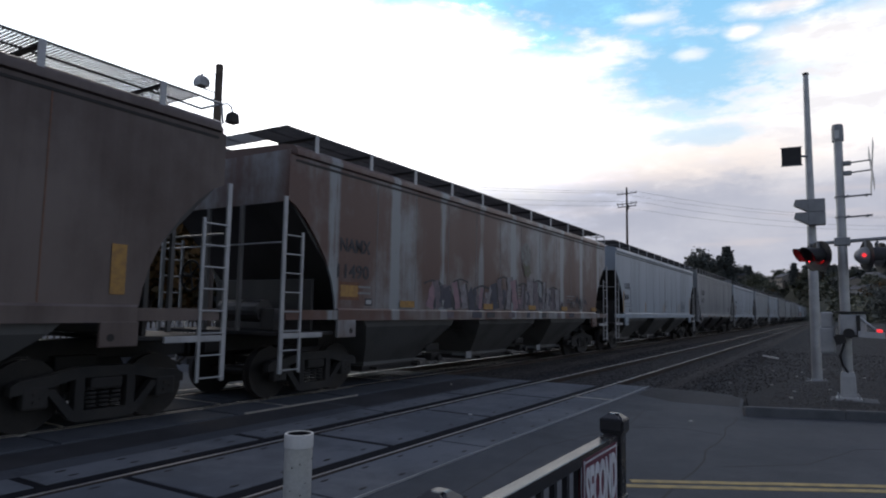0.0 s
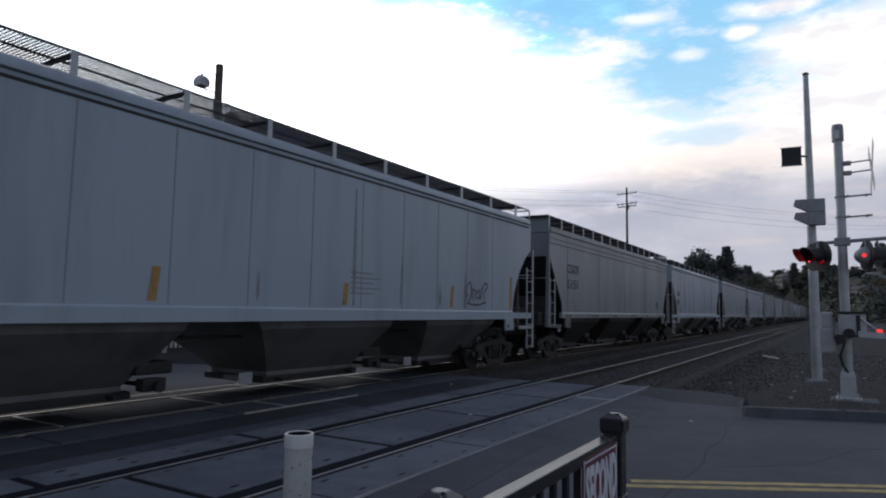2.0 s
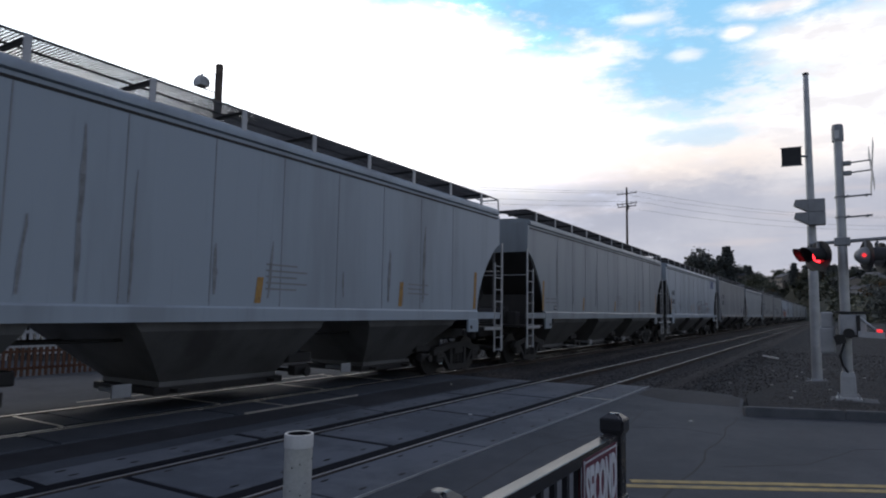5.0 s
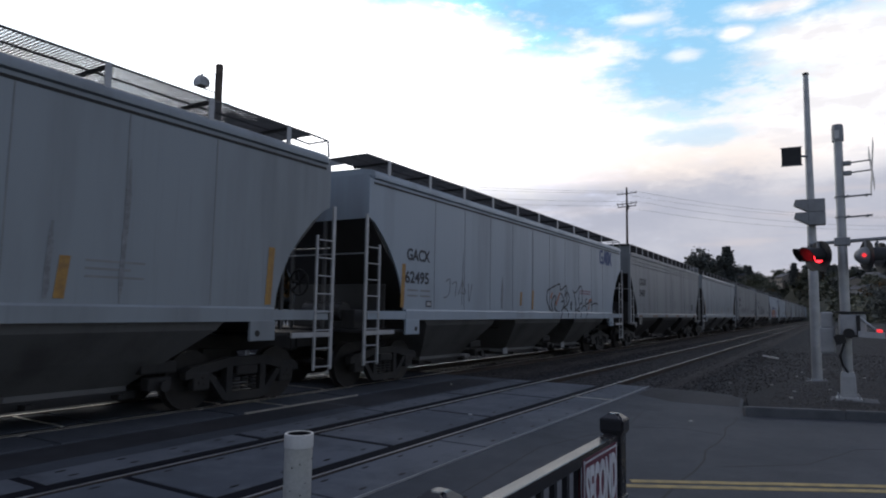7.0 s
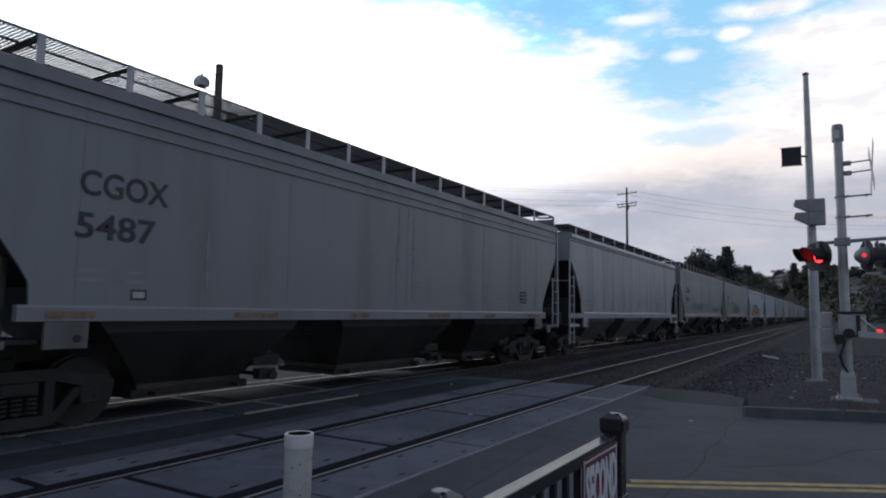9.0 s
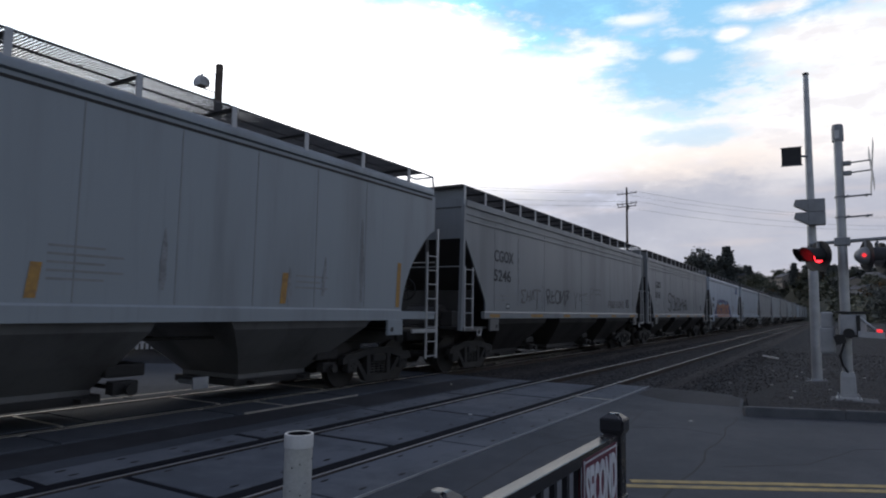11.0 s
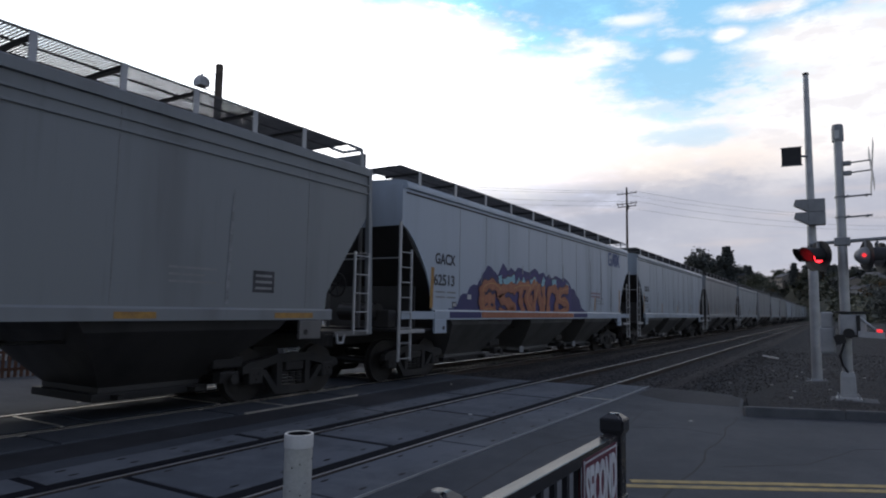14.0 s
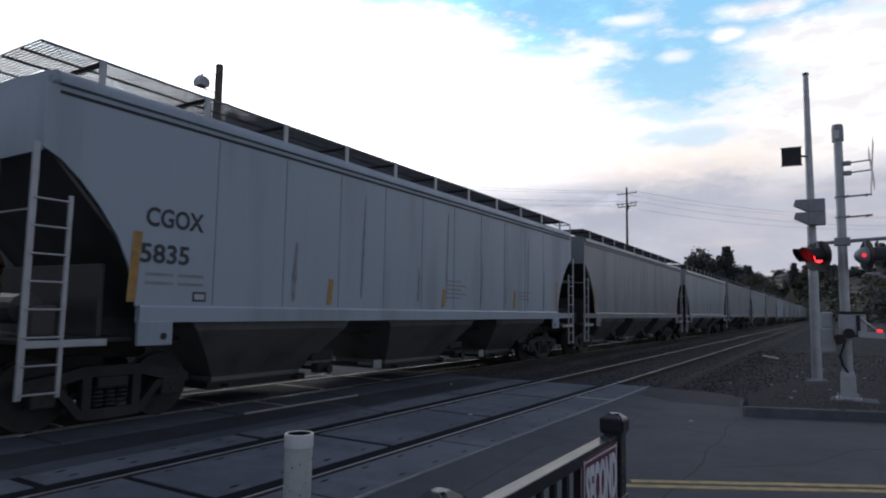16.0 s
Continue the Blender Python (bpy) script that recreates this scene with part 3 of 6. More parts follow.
def truck(parent, x):
    tr = new("truck")
    tr.parent = parent
    tr.matrix_basis = pose(x, CAR_W / 2, 0)
    for s in (-1, 1):
        bm = bmesh.new()
        y = s * 1.03
        lo, hi = y - 0.07, y + 0.07
        top = [(-1.18, 0.62), (-1.08, 0.68), (-0.75, 0.72), (-0.4, 0.8), (0.4, 0.8), (0.75, 0.72), (1.08, 0.68), (1.18, 0.62), (1.18, 0.5), (0.8, 0.55), (0.38, 0.66), (-0.38, 0.66), (-0.8, 0.55), (-1.18, 0.5)]
        prism(bm, top, "y", lo, hi)
        low = [(-0.8, 0.556), (-0.66, 0.545), (-0.4, 0.24), (0.4, 0.24), (0.66, 0.545), (0.8, 0.556), (0.46, 0.14), (0.36, 0.1), (-0.36, 0.1), (-0.46, 0.14)]
        prism(bm, low, "y", lo + 0.01, hi - 0.01)
        for dx in (-1, 1):
            prism(bm, [(dx * 0.29, 0.235), (dx * 0.41, 0.235), (dx * 0.41, 0.665), (dx * 0.29, 0.665)], "y", lo, hi)
            box(bm, dx * 0.89 - 0.15, dx * 0.89 + 0.15, lo - 0.01, hi + 0.01, 0.32, 0.6, 0.03)
        part("side_frame", bm, TRUCK_STEEL, tr)
        bm = bmesh.new()
        for k in (-0.17, 0.0, 0.17):
            for j in range(5):
                disc(bm, (k, y, 0.29 + j * 0.055), (0, 0, 1), 0.075, 0.032, 12)
        tagged(part("spring_pack", bm, DARK_STEEL, tr), kind="stuff")
    bm = bmesh.new()
    box(bm, -0.22, 0.22, -1.12, 1.12, 0.5, 0.655, 0.03)
    box(bm, -0.3, 0.3, -0.35, 0.35, 0.6, 0.9, 0.03)
    part("bolster", bm, DARK_STEEL, tr)
    for dx in (-0.89, 0.89):
        wheelset(tr, dx)
        bm = bmesh.new()
        side = 1 if dx > 0 else -1
        box(bm, dx - side * 0.58, dx - side * 0.44, -0.9, 0.9, 0.36, 0.46, 0.02)
        for y in (-0.755, 0.755):
            box(bm, dx - side * 0.54, dx - side * 0.47, y - 0.05, y + 0.05, 0.28, 0.6, 0.01)
        part("brake_beam", bm, DARK_STEEL, tr)
    return tr


def grating(bm, x0, x1, y0, y1, z, step=0.05):
    n = int((x1 - x0) / step)
    for k in range(3):
        y = y0 + (y1 - y0) * k / 2
        box(bm, x0, x1, y - 0.005, y + 0.005, z - 0.032, z)
    for i in range(n + 1):
        x = x0 + (x1 - x0) * i / n
        box(bm, x - 0.011, x + 0.011, y0, y1, z - 0.016, z - 0.004)


def hopper_car(curved):
    """A covered hopper; its origin is the leading corner of the near side, at rail height."""
    L = 17.75 if curved else 17.45
    car = thing("hopper_car", "covered grain hopper railway car", "railway car")
    paint = STEEL_WHITE
    cut = side_outline(curved, L)
    sill0, sill1 = (1.39, 1.62) if curved else (1.41, 1.6)
    outline = cut[::-1] + [(0.0, 4.25), (L, 4.25)] + [(L - x, z) for x, z in cut]
    # side walls, each slightly bellied in panels
    for y0, y1 in ((0.0, 0.04), (CAR_W - 0.04, CAR_W)):
        bm = bmesh.new()
        prism(bm, outline, "y", y0, y1)
        part("side_wall", bm, paint, car)
    # roof with its rounded or boxed eaves
    bm = bmesh.new()
    W = CAR_W
    if curved:
        half = [(0.0, 4.256), (-0.045, 4.27), (-0.05, 4.33), (-0.02, 4.4), (0.06, 4.45), (0.3, 4.49)]
    else:
        half = [(0.0, 4.256), (-0.05, 4.256), (-0.05, 4.4), (-0.03, 4.42), (0.1, 4.44), (0.3, 4.47)]
    section = half + [(W / 2, half[-1][1] + 0.05)] + [(W - y, z) for y, z in half[::-1]] + [(W - 0.3, 4.256), (0.3, 4.256)]
    prism(bm, section, "x", 0.12 if curved else -0.02, L - (0.12 if curved else -0.02))
    part("roof", bm, paint, car, smooth=True)
    if curved:
        # dark strips that stand in for the shadow under the roof lip
        for y in (-0.008, W - 0.012):
            bm = bmesh.new()
            box(bm, 0.14, L - 0.14, y, y + 0.02, 4.15, 4.19)
            part("eave_seam", bm, DARK_STEEL, car)
    else:
        for y in (-0.03, W + 0.002):
            for z in (3.885, 4.05):
                bm = bmesh.new()
                box(bm, 0.0, L, y, y + 0.028, z, z + 0.035, 0.006)
                part("eave_rib", bm, paint, car)
    ribs = 10 if curved else 5
    first = None
    for k in range(ribs):
        x = 2.5 + 1.41 * k if curved else 1.65 + (L - 3.3) * k / (ribs - 1)
        if first is None:
            bm = bmesh.new()
            box(bm, -0.008, 0.008, -0.0035, 0.0, sill1 + 0.01, 4.2)
            first = part("weld_seam", bm, SEAM_DIRT, car, at=pose(x, 0, 0))
        else:
            again("weld_seam", first, car, pose(x, 0, 0))
    # side sills
    for y0, y1 in ((-0.045, 0.06), (W - 0.06, W + 0.045)):
        bm = bmesh.new()
        a = 1.32 if curved else 1.0
        section = [(y0, sill0), (y1, sill0), (y1, sill1), (y0 + 0.02, sill1), (y0, sill1 - 0.03)]
        prism(bm, section, "x", a, L - a)
        part("side_sill", bm, paint, car)
        for xa, xb in ((0.0, 1.318), (L - 1.318, L)) if curved else ():
            bm = bmesh.new()
            prism(bm, [(y0 + 0.01, sill0 + 0.02), (y1, sill0 + 0.02), (y1, sill1 - 0.04), (y0 + 0.01, sill1 - 0.04)], "x", xa, xb)
            part("sill_end", bm, paint, car)
    # ends: upper panel, slope sheet, lower plate, posts
    for end in (0, 1):
        def X(v):
            return L - v if end else v
        bm = bmesh.new()
        box(bm, min(X(0.02), X(0.06)), max(X(0.02), X(0.06)), 0.042, W - 0.042, 3.44, 4.35 if curved else 4.72)
        part("end_panel", bm, paint, car)
        # the slope faces down: its shade is in the darker colour
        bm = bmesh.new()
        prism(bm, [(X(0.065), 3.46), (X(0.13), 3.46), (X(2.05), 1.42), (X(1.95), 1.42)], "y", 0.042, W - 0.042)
        part("slope_sheet", bm, BAY_DARK_SHADED, car)
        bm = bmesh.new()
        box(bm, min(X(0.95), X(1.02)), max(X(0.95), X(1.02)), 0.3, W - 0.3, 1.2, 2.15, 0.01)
        part("end_plate", bm, BAY_DARK_SHADED, car)
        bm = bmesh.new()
        box(bm, min(X(-0.12), X(1.3)), max(X(-0.12), X(1.3)), 0.05, W - 0.05, 1.14, 1.2, 0.01)
        part("end_platform", bm, DARK_STEEL, car)
        for y in () if curved else (0.02, W - 0.02):
            bm = bmesh.new()
            top = 4.42
            loft(bm, [[(X(a + d), y - 0.05, z), (X(a + d), y + 0.05, z), (X(b + d), y + 0.05, z), (X(b + d), y - 0.05, z)] for a, b, d, z in ((-0.1, 0.0, -0.12, 1.12), (-0.1, 0.0, 0.0, top))])
            part("corner_post", bm, paint, car)
        for y in (W * 0.36, W * 0.64):
            bm = bmesh.new()
            box(bm, min(X(-0.02), X(0.05)), max(X(-0.02), X(0.05)), y - 0.035, y + 0.035, 1.2, 3.44, 0.01)
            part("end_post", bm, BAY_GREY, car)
        bm = bmesh.new()
        bar(bm, (X(-0.05), 0.02, 2.72), (X(-0.05), W - 0.02, 2.72), 0.015, 6)
        part("hand_rail", bm, ALU, car)
        # ladders on the near and far side
        for y in (-0.03, W + 0.03):
            if curved:
                ladder(car, X(-0.09), X(0.34), 0.52, 2.92, 8, y, 0.05, 3.5)
            else:
                ladder(car, X(-0.06), X(0.36), 1.13, 2.72, 5, y)
                bm = bmesh.new()
                for a, b in (((X(0.62), 1.14), (X(0.65), 0.98)), ((X(0.65), 0.98), (X(0.8), 0.98)), ((X(0.8), 0.98), (X(0.83), 1.14))):
                    bar(bm, (a[0], y, a[1]), (b[0], y, b[1]), 0.022, 6)
                part("step_iron", bm, ALU, car)
            bm = bmesh.new()
            box(bm, min(X(-0.1), X(0.9)), max(X(-0.1), X(0.9)), y - 0.015, y + 0.03, 1.1, 1.19, 0.01)
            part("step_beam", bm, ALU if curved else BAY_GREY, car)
            bm = bmesh.new()
            box(bm, min(X(1.3), X(1.82)), max(X(1.3), X(1.82)), y - 0.03, y + 0.03, 1.08, 1.4, 0.012)
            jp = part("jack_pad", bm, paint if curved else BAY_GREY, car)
            bm = bmesh.new()
            disc(bm, (X(1.68), y - 0.032 if y < 1 else y + 0.032, 1.2), (0, 1, 0), 0.05, 0.006, 14)
            part("jack_hole", bm, DARK_STEEL, jp)
        # draft gear and coupler
        bm = bmesh.new()
        box(bm, min(X(-0.45), X(2.4)), max(X(-0.45), X(2.4)), W / 2 - 0.2, W / 2 + 0.2, 0.82, 1.12, 0.02)
        part("centre_sill", bm, DARK_STEEL, car)
        bm = bmesh.new()
        box(bm, min(X(-0.74), X(-0.45)), max(X(-0.74), X(-0.45)), W / 2 - 0.09, W / 2 + 0.09, 0.82, 1.0, 0.03)
        box(bm, min(X(-0.78), X(-0.58)), max(X(-0.78), X(-0.58)), W / 2 - 0.17, W / 2 + 0.13, 0.76, 1.06, 0.05)
        part("coupler", bm, DARK_STEEL, car)
        bm = bmesh.new()
        pts = [Vector((X(-0.3), W / 2 + 0.3, 0.95)), Vector((X(-0.5), W / 2 + 0.3, 0.7)), Vector((X(-0.74), W / 2 + 0.2, 0.62))]
        for a, b in zip(pts, pts[1:]):
            bar(bm, a, b, 0.025, 6)
        part("air_hose", bm, RUBBER, car)
        truck(car, X(1.35))
    # brake gear at the trailing end
    bm = bmesh.new()
    for k in range(16):
        a0, a1 = k * math.pi / 8, (k + 1) * math.pi / 8
        bar(bm, (L + 0.14, 0.85 + 0.24 * math.cos(a0), 2.1 + 0.24 * math.sin(a0)), (L + 0.14, 0.85 + 0.24 * math.cos(a1), 2.1 + 0.24 * math.sin(a1)), 0.018, 6)
    for a0 in (0.3, 1.35, 2.4):
        bar(bm, (L + 0.14, 0.85 - 0.24 * math.cos(a0), 2.1 - 0.24 * math.sin(a0)), (L + 0.14, 0.85 + 0.24 * math.cos(a0), 2.1 + 0.24 * math.sin(a0)), 0.014, 6)
    bar(bm, (L - 0.02, 0.85, 2.1), (L + 0.14, 0.85, 2.1), 0.03, 8)
    part("brake_wheel", bm, DARK_STEEL, car)
    bm = bmesh.new()
    bar(bm, (0.35, W / 2 + 0.3, 1.55), (0.35, W / 2 - 0.75, 1.55), 0.2, 16)
    box(bm, 0.25, 0.55, 0.5, 0.85, 1.2, 1.6, 0.03)
    part("air_reservoir", bm, BAY_DARK_SHADED, car)
    # hopper bays with outlet gates
    if curved:
        bays = ((2.2, 5.75, 3.25, 5.25), (7.0, L - 7.0, 8.0, L - 7.4), (L - 5.75, L - 2.2, L - 4.85, L - 3.25))
    else:
        bays = ((2.0, 5.55, 3.1, 5.0), (6.65, L - 6.65, 7.5, L - 7.1), (L - 5.55, L - 2.0, L - 4.75, L - 3.1))
    for a, b, c, d in bays:
        bm = bmesh.new()
        rings = []
        for k, y, z in ((-0.45, 0.05, 1.82), (0.0, 0.06, 1.42), (0.14, 0.1, 1.26), (0.62, 0.5, 0.82), (1.0, 0.86, 0.46), (1.0, 0.86, 0.38)):
            xa, xb = a + (c - a) * k, b + (d - b) * k
            rings.append([(xa, y, z), (xb, y, z), (xb, W - y, z), (xa, W - y, z)])
        loft(bm, rings)
        bay = part("hopper_bay", bm, BAY_GREY if curved else BAY_DARK_SHADED, car)
        bm = bmesh.new()
        box(bm, c - 0.12, d + 0.12, 0.8, W - 0.8, 0.27, 0.385, 0.02)
        for x in (c + 0.2, d - 0.2):
            box(bm, x - 0.05, x + 0.05, 0.62, W - 0.62, 0.3, 0.36)
        part("outlet_gate", bm, DARK_STEEL, bay)
        bm = bmesh.new()
        bar(bm, (d + 0.25, 0.32, 0.47), (d + 0.25, W - 0.32, 0.47), 0.035, 8)
        disc(bm, (d + 0.25, 0.33, 0.47), (0, 1, 0), 0.085, 0.06, 8)
        disc(bm, (d + 0.25, W - 0.33, 0.47), (0, 1, 0), 0.085, 0.06, 8)
        box(bm, d + 0.05, d + 0.42, 0.42, 0.6, 0.4, 0.58, 0.02)
        box(bm, d + 0.02, d + 0.6, 0.55, W - 0.55, 0.62, 0.8, 0.03)
        part("gate_operator", bm, DARK_STEEL, bay)
        if curved and a > 6:
            bm = bmesh.new()
            x = a - 0.02 if a < 10 else a - 0.35
            box(bm, x, x + 0.28, 0.4, 0.43, 0.36, 0.54, 0.008)
            box(bm, x + 0.1, x + 0.16, 0.43, 0.9, 0.42, 0.48)
            part("gate_plate", bm, GALV, bay, "pale square plate by the outlet")
    # brake rod and train line along the belly
    bm = bmesh.new()
    for y, z in ((0.75, 1.12), (W - 0.75, 1.05)):
        bar(bm, (2.2, y, z), (L - 2.2, y, z), 0.025, 6)
    part("brake_pipe", bm, DARK_STEEL, car)
    # running boards
    zt, step = (4.73, 1.6) if curved else (4.79, 1.12)
    x0, x1 = (-0.12, L - 0.5) if curved else (-0.22, L - 0.6)
    for y0, y1 in ((0.0, 0.95), (W - 0.95, W)):
        bm = bmesh.new()
        grating(bm, x0, x1, y0, y1, zt)
        tagged(part("running_board", bm, WALK_STEEL, car), label="weathered steel grating walkway", kind="stuff")
        bm = bmesh.new()
        ye = y0 if y0 < 1 else y1
        for a, b in (((x1, ye, zt - 0.02), (x1 + 0.38, ye, zt - 0.03)), ((x1 + 0.38, ye, zt - 0.03), (x1 + 0.42, ye, 4.4)), ((x1, (y0 + y1) / 2, zt - 0.02), (x1 + 0.38, (y0 + y1) / 2, zt - 0.03)), ((x1 + 0.38, ye, zt - 0.03), (x1 + 0.38, (y0 + y1) / 2, zt - 0.03))):
            bar(bm, a, b, 0.02 if curved else 0.032, 6)
        part("end_grab", bm, GALV, car)
    for xa, xb in ((x0, x0 + 0.5), (x1 - 0.5, x1)):
        bm = bmesh.new()
        grating(bm, xa, xb, 0.96, W - 0.96, zt)
        tagged(part("cross_board", bm, GALV, car), kind="stuff")
    count = int((x1 - x0 - 0.3) / step) + 1
    post = brace = None
    for k in range(count):
        x = x0 + (0.15 if not curved else 0.75) + step * k
        if x > x1 - 0.05:
            break
        for near in (True, False):
            y = -0.012 if near else W + 0.012
            if post is None:
                bm = bmesh.new()
                box(bm, -0.045, 0.045, -0.012, 0.012, 4.3, zt - 0.002)
                post = part("board_post", bm, ALU, car, at=pose(x, y, 0))
                bm = bmesh.new()
                box(bm, -0.03, 0.03, 0.0, 0.95, zt - 0.075, zt - 0.034)
                brace = part("board_bracket", bm, DARK_STEEL, car, at=pose(x, 0.0, 0))
            else:
                again("board_post", post, car, pose(x, y, 0))
                again("board_bracket", brace, car, pose(x, 0.0 if near else W - 0.95, 0))
    hatch = None
    for k in range(5):
        x = L * (k + 0.5) / 5
        if hatch is None:
            bm = bmesh.new()
            disc(bm, (0, 0, 4.62), (0, 0, 1), 0.42, 0.14, 20, 0.34)
            hatch = part("roof_hatch", bm, BAY_GREY, car, at=pose(x, W / 2, 0), smooth=True)
        else:
            again("roof_hatch", hatch, car, pose(x, W / 2, 0))
    return car


PAINT_PARTS = ("sill_end", "side_wall", "roof", "eave_rib", "side_sill", "end_panel", "jack_pad")


def repaint(car, paint, post_paint=None):
    for o in car.children_recursive:
        kind_of_part = o.name.split(".")[0]
        if kind_of_part in PAINT_PARTS or (post_paint and kind_of_part == "corner_post"):
            if o.data.materials[0] in (STEEL_WHITE,):
                o.material_slots[0].link = "OBJECT"
                o.material_slots[0].material = paint


# kind, paint, leading corner along the track at the start, mark, number, label
FLEET = [
    ("A", STEEL_BROWN, -11.35, "", "", "heavily rusted brown covered hopper car with stained sides"),
    ("A", STEEL_RUST, 7.76, "NAMX", "11490", "grey covered hopper car with large rust patches and graffiti"),
    ("A", STEEL_WHITE, 26.93, "CGOX", "5844", "pale grey covered hopper car with amber reflector strips"),
    ("B", STEEL_GREY, 46.24, "CGOX", "5151", "plain grey straight-sided covered hopper car"),
    ("A", STEEL_WHITE, 64.84, "CGOX", "5575", "pale grey covered hopper car with dirty streaks"),
    ("A", STEEL_PALE, 84.51, "", "", "weathered pale grey covered hopper car with amber strips"),
    ("A", STEEL_WHITE, 103.42, "GACX", "62495", "whitish covered hopper car with blue logo and black tags"),
    ("B", STEEL_GREY, 122.77, "CGOX", "5487", "grey straight-sided covered hopper car with black lettering"),
    ("A", STEEL_PALE, 141.54, "", "", "pale grey covered hopper car with amber strips"),
    ("B", STEEL_GREY, 160.75, "CGOX", "5246", "grey straight-sided covered hopper car with faded tags"),
    ("B", STEEL_GREY, 179.35, "CGOX", "5215", "grey straight-sided covered hopper car with large black scrawl"),
    ("A", STEEL_BRIGHT, 198.03, "GACX", "62513", "whitish covered hopper car with orange and blue graffiti"),
    ("A", STEEL_WHITE, 217.39, "CGOX", "5835", "pale grey covered hopper car with amber reflector strips"),
    ("A", STEEL_GREY, 236.55, "", "", "grey curved-side covered hopper car"),
    ("A", STEEL_PALE, 255.7, "", "", "pale grey covered hopper car"),
    ("B", STEEL_GREY, 274.8, "", "", "grey straight-sided covered hopper car"),
    ("A", STEEL_PALE, 293.9, "", "", "pale grey covered hopper car"),
    ("B", STEEL_GREY, 312.9, "", "", "grey straight-sided covered hopper car"),
    ("A", STEEL_WHITE, 332.0, "", "", "whitish covered hopper car"),
    ("A", STEEL_PALE, 351.2, "", "", "pale grey covered hopper car"),
    ("A", STEEL_GREY, 370.3, "", "", "grey curved-side covered hopper car"),
    ("A", STEEL_PALE, 389.4, "", "", "pale grey covered hopper car"),
    ("A", STEEL_WHITE, 408.6, "", "", "whitish covered hopper car"),
    ("B", STEEL_GREY, 427.8, "", "", "grey straight-sided covered hopper car"),
    ("A", STEEL_PALE, 446.7, "", "", "pale grey covered hopper car"),
    ("A", STEEL_GREY, 465.9, "", "", "grey curved-side covered hopper car"),
    ("B", STEEL_GREY, 485.1, "", "", "grey straight-sided covered hopper car"),
    ("A", STEEL_PALE, 504.0, "", "", "pale grey covered hopper car"),
    ("A", STEEL_WHITE, 523.2, "", "", "whitish covered hopper car"),
]
SPEED = 13.35
PROTO_A, PROTO_B = hopper_car(True), hopper_car(False)
CARS = []
for spec in FLEET:
    if not any(c.get("made_from") == spec[0] for c in CARS):
        car = PROTO_A if spec[0] == "A" else PROTO_B
    else:
        car = copy_thing(PROTO_A if spec[0] == "A" else PROTO_B, pose(0, 0, 0))
    car["made_from"] = spec[0]
    tagged(car, spec[5], "railway car", "hopper cars of the train")
    CARS.append(car)
for car, spec in zip(CARS, FLEET):
    if spec[1] is not STEEL_WHITE:
        repaint(car, spec[1], spec[1])
    del car["made_from"]
for o in CARS[0].children:
    if o.name.startswith("weld_seam"):
        o.material_slots[0].link = "OBJECT"
        o.material_slots[0].material = RUST_EDGE


# markings, car by car
def markings():
    for car, (kind_of_car, paint, lead, mark, number, label) in zip(CARS, FLEET):
        L = 17.75 if kind_of_car == "A" else 17.45
        if mark and kind_of_car == "A":
            words("reporting_mark", mark, 0.36, 1.36, 2.7, 0.92, INK, car, "black stencilled letters", 0.008)
            words("car_number", number, 0.36, 1.3, 2.2, 0.19 * len(number), INK, car, "black stencilled number", 0.008)
        elif mark:
            words("reporting_mark", mark, 0.45, 1.62, 2.98, 1.23, INK, car, "black stencilled letters", 0.008)
            words("car_number", number, 0.45, 1.6, 2.44, 1.08, INK, car, "black stencilled number", 0.008)
        if lead < 300:
            x = 1.4 if kind_of_car == "A" else 1.62
            for r in range(2):
                for k in range(2):
                    patch("data_line", car, x + k * 0.5, x + k * 0.5 + 0.42, 2.02 - r * 0.12, 2.06 - r * 0.12, INK_FADED)
            pl = patch("data_plate", car, x + 0.75, x + 0.98, 1.68, 1.82, INK, "small black data panel")
            patch("plate_label", pl, x + 0.78, x + 0.95, 1.71, 1.79, ALU, "", -0.008)
            for r in range(0 if number == "62495" else 5):
                patch("data_line", car, L * 0.52, L * 0.52 + (0.95 if r % 2 else 0.7), 2.3 - r * 0.1, 2.33 - r * 0.1, INK_FADED)
            for r in range(0 if number in ("5844", "62495") else 3):
                patch("data_line", car, L * 0.75, L * 0.75 + (0.6 if r % 2 else 0.8), 2.15 - r * 0.1, 2.18 - r * 0.1, INK_FADED)
        if kind_of_car == "A" and lead > 20 and lead < 300:
            for x, z0, z1 in ((1.14, 1.66, 2.6), (7.22, 1.78, 2.18), (8.08, 1.68, 2.26)) if number == "62495" else ((1.14, 1.66, 2.6), (5.0, 1.68, 2.15), (9.0, 1.68, 2.1), (12.95, 1.68, 2.2), (L - 1.5, 1.66, 2.6)):
                bm = bmesh.new()
                prism(bm, [(x, z0), (x + 0.13, z0), (x + 0.18, z1), (x + 0.05, z1)], "y", -0.007, -0.004)
                part("reflector_strip", bm, YELLOW, car, "faded amber reflective strip")
        if kind_of_car == "B":
            for k in range(6):
                x = 1.3 + k * 2.75
                if x < L - 2:
                    patch("reflector_strip", car, x, x + (0.9 if k % 2 else 0.6), 1.44, 1.53, YELLOW if lead > 150 else RUST_STREAK, "faded amber reflective strip", -0.0505)
            pl = patch("data_plate", car, L - 2.85, L - 2.4, 1.85, 2.2, INK, "small black data panel")
            for r in range(3):
                patch("plate_label", pl, L - 2.8, L - 2.45, 1.9 + r * 0.1, 1.94 + r * 0.1, INK_FADED, "", -0.008)


markings()


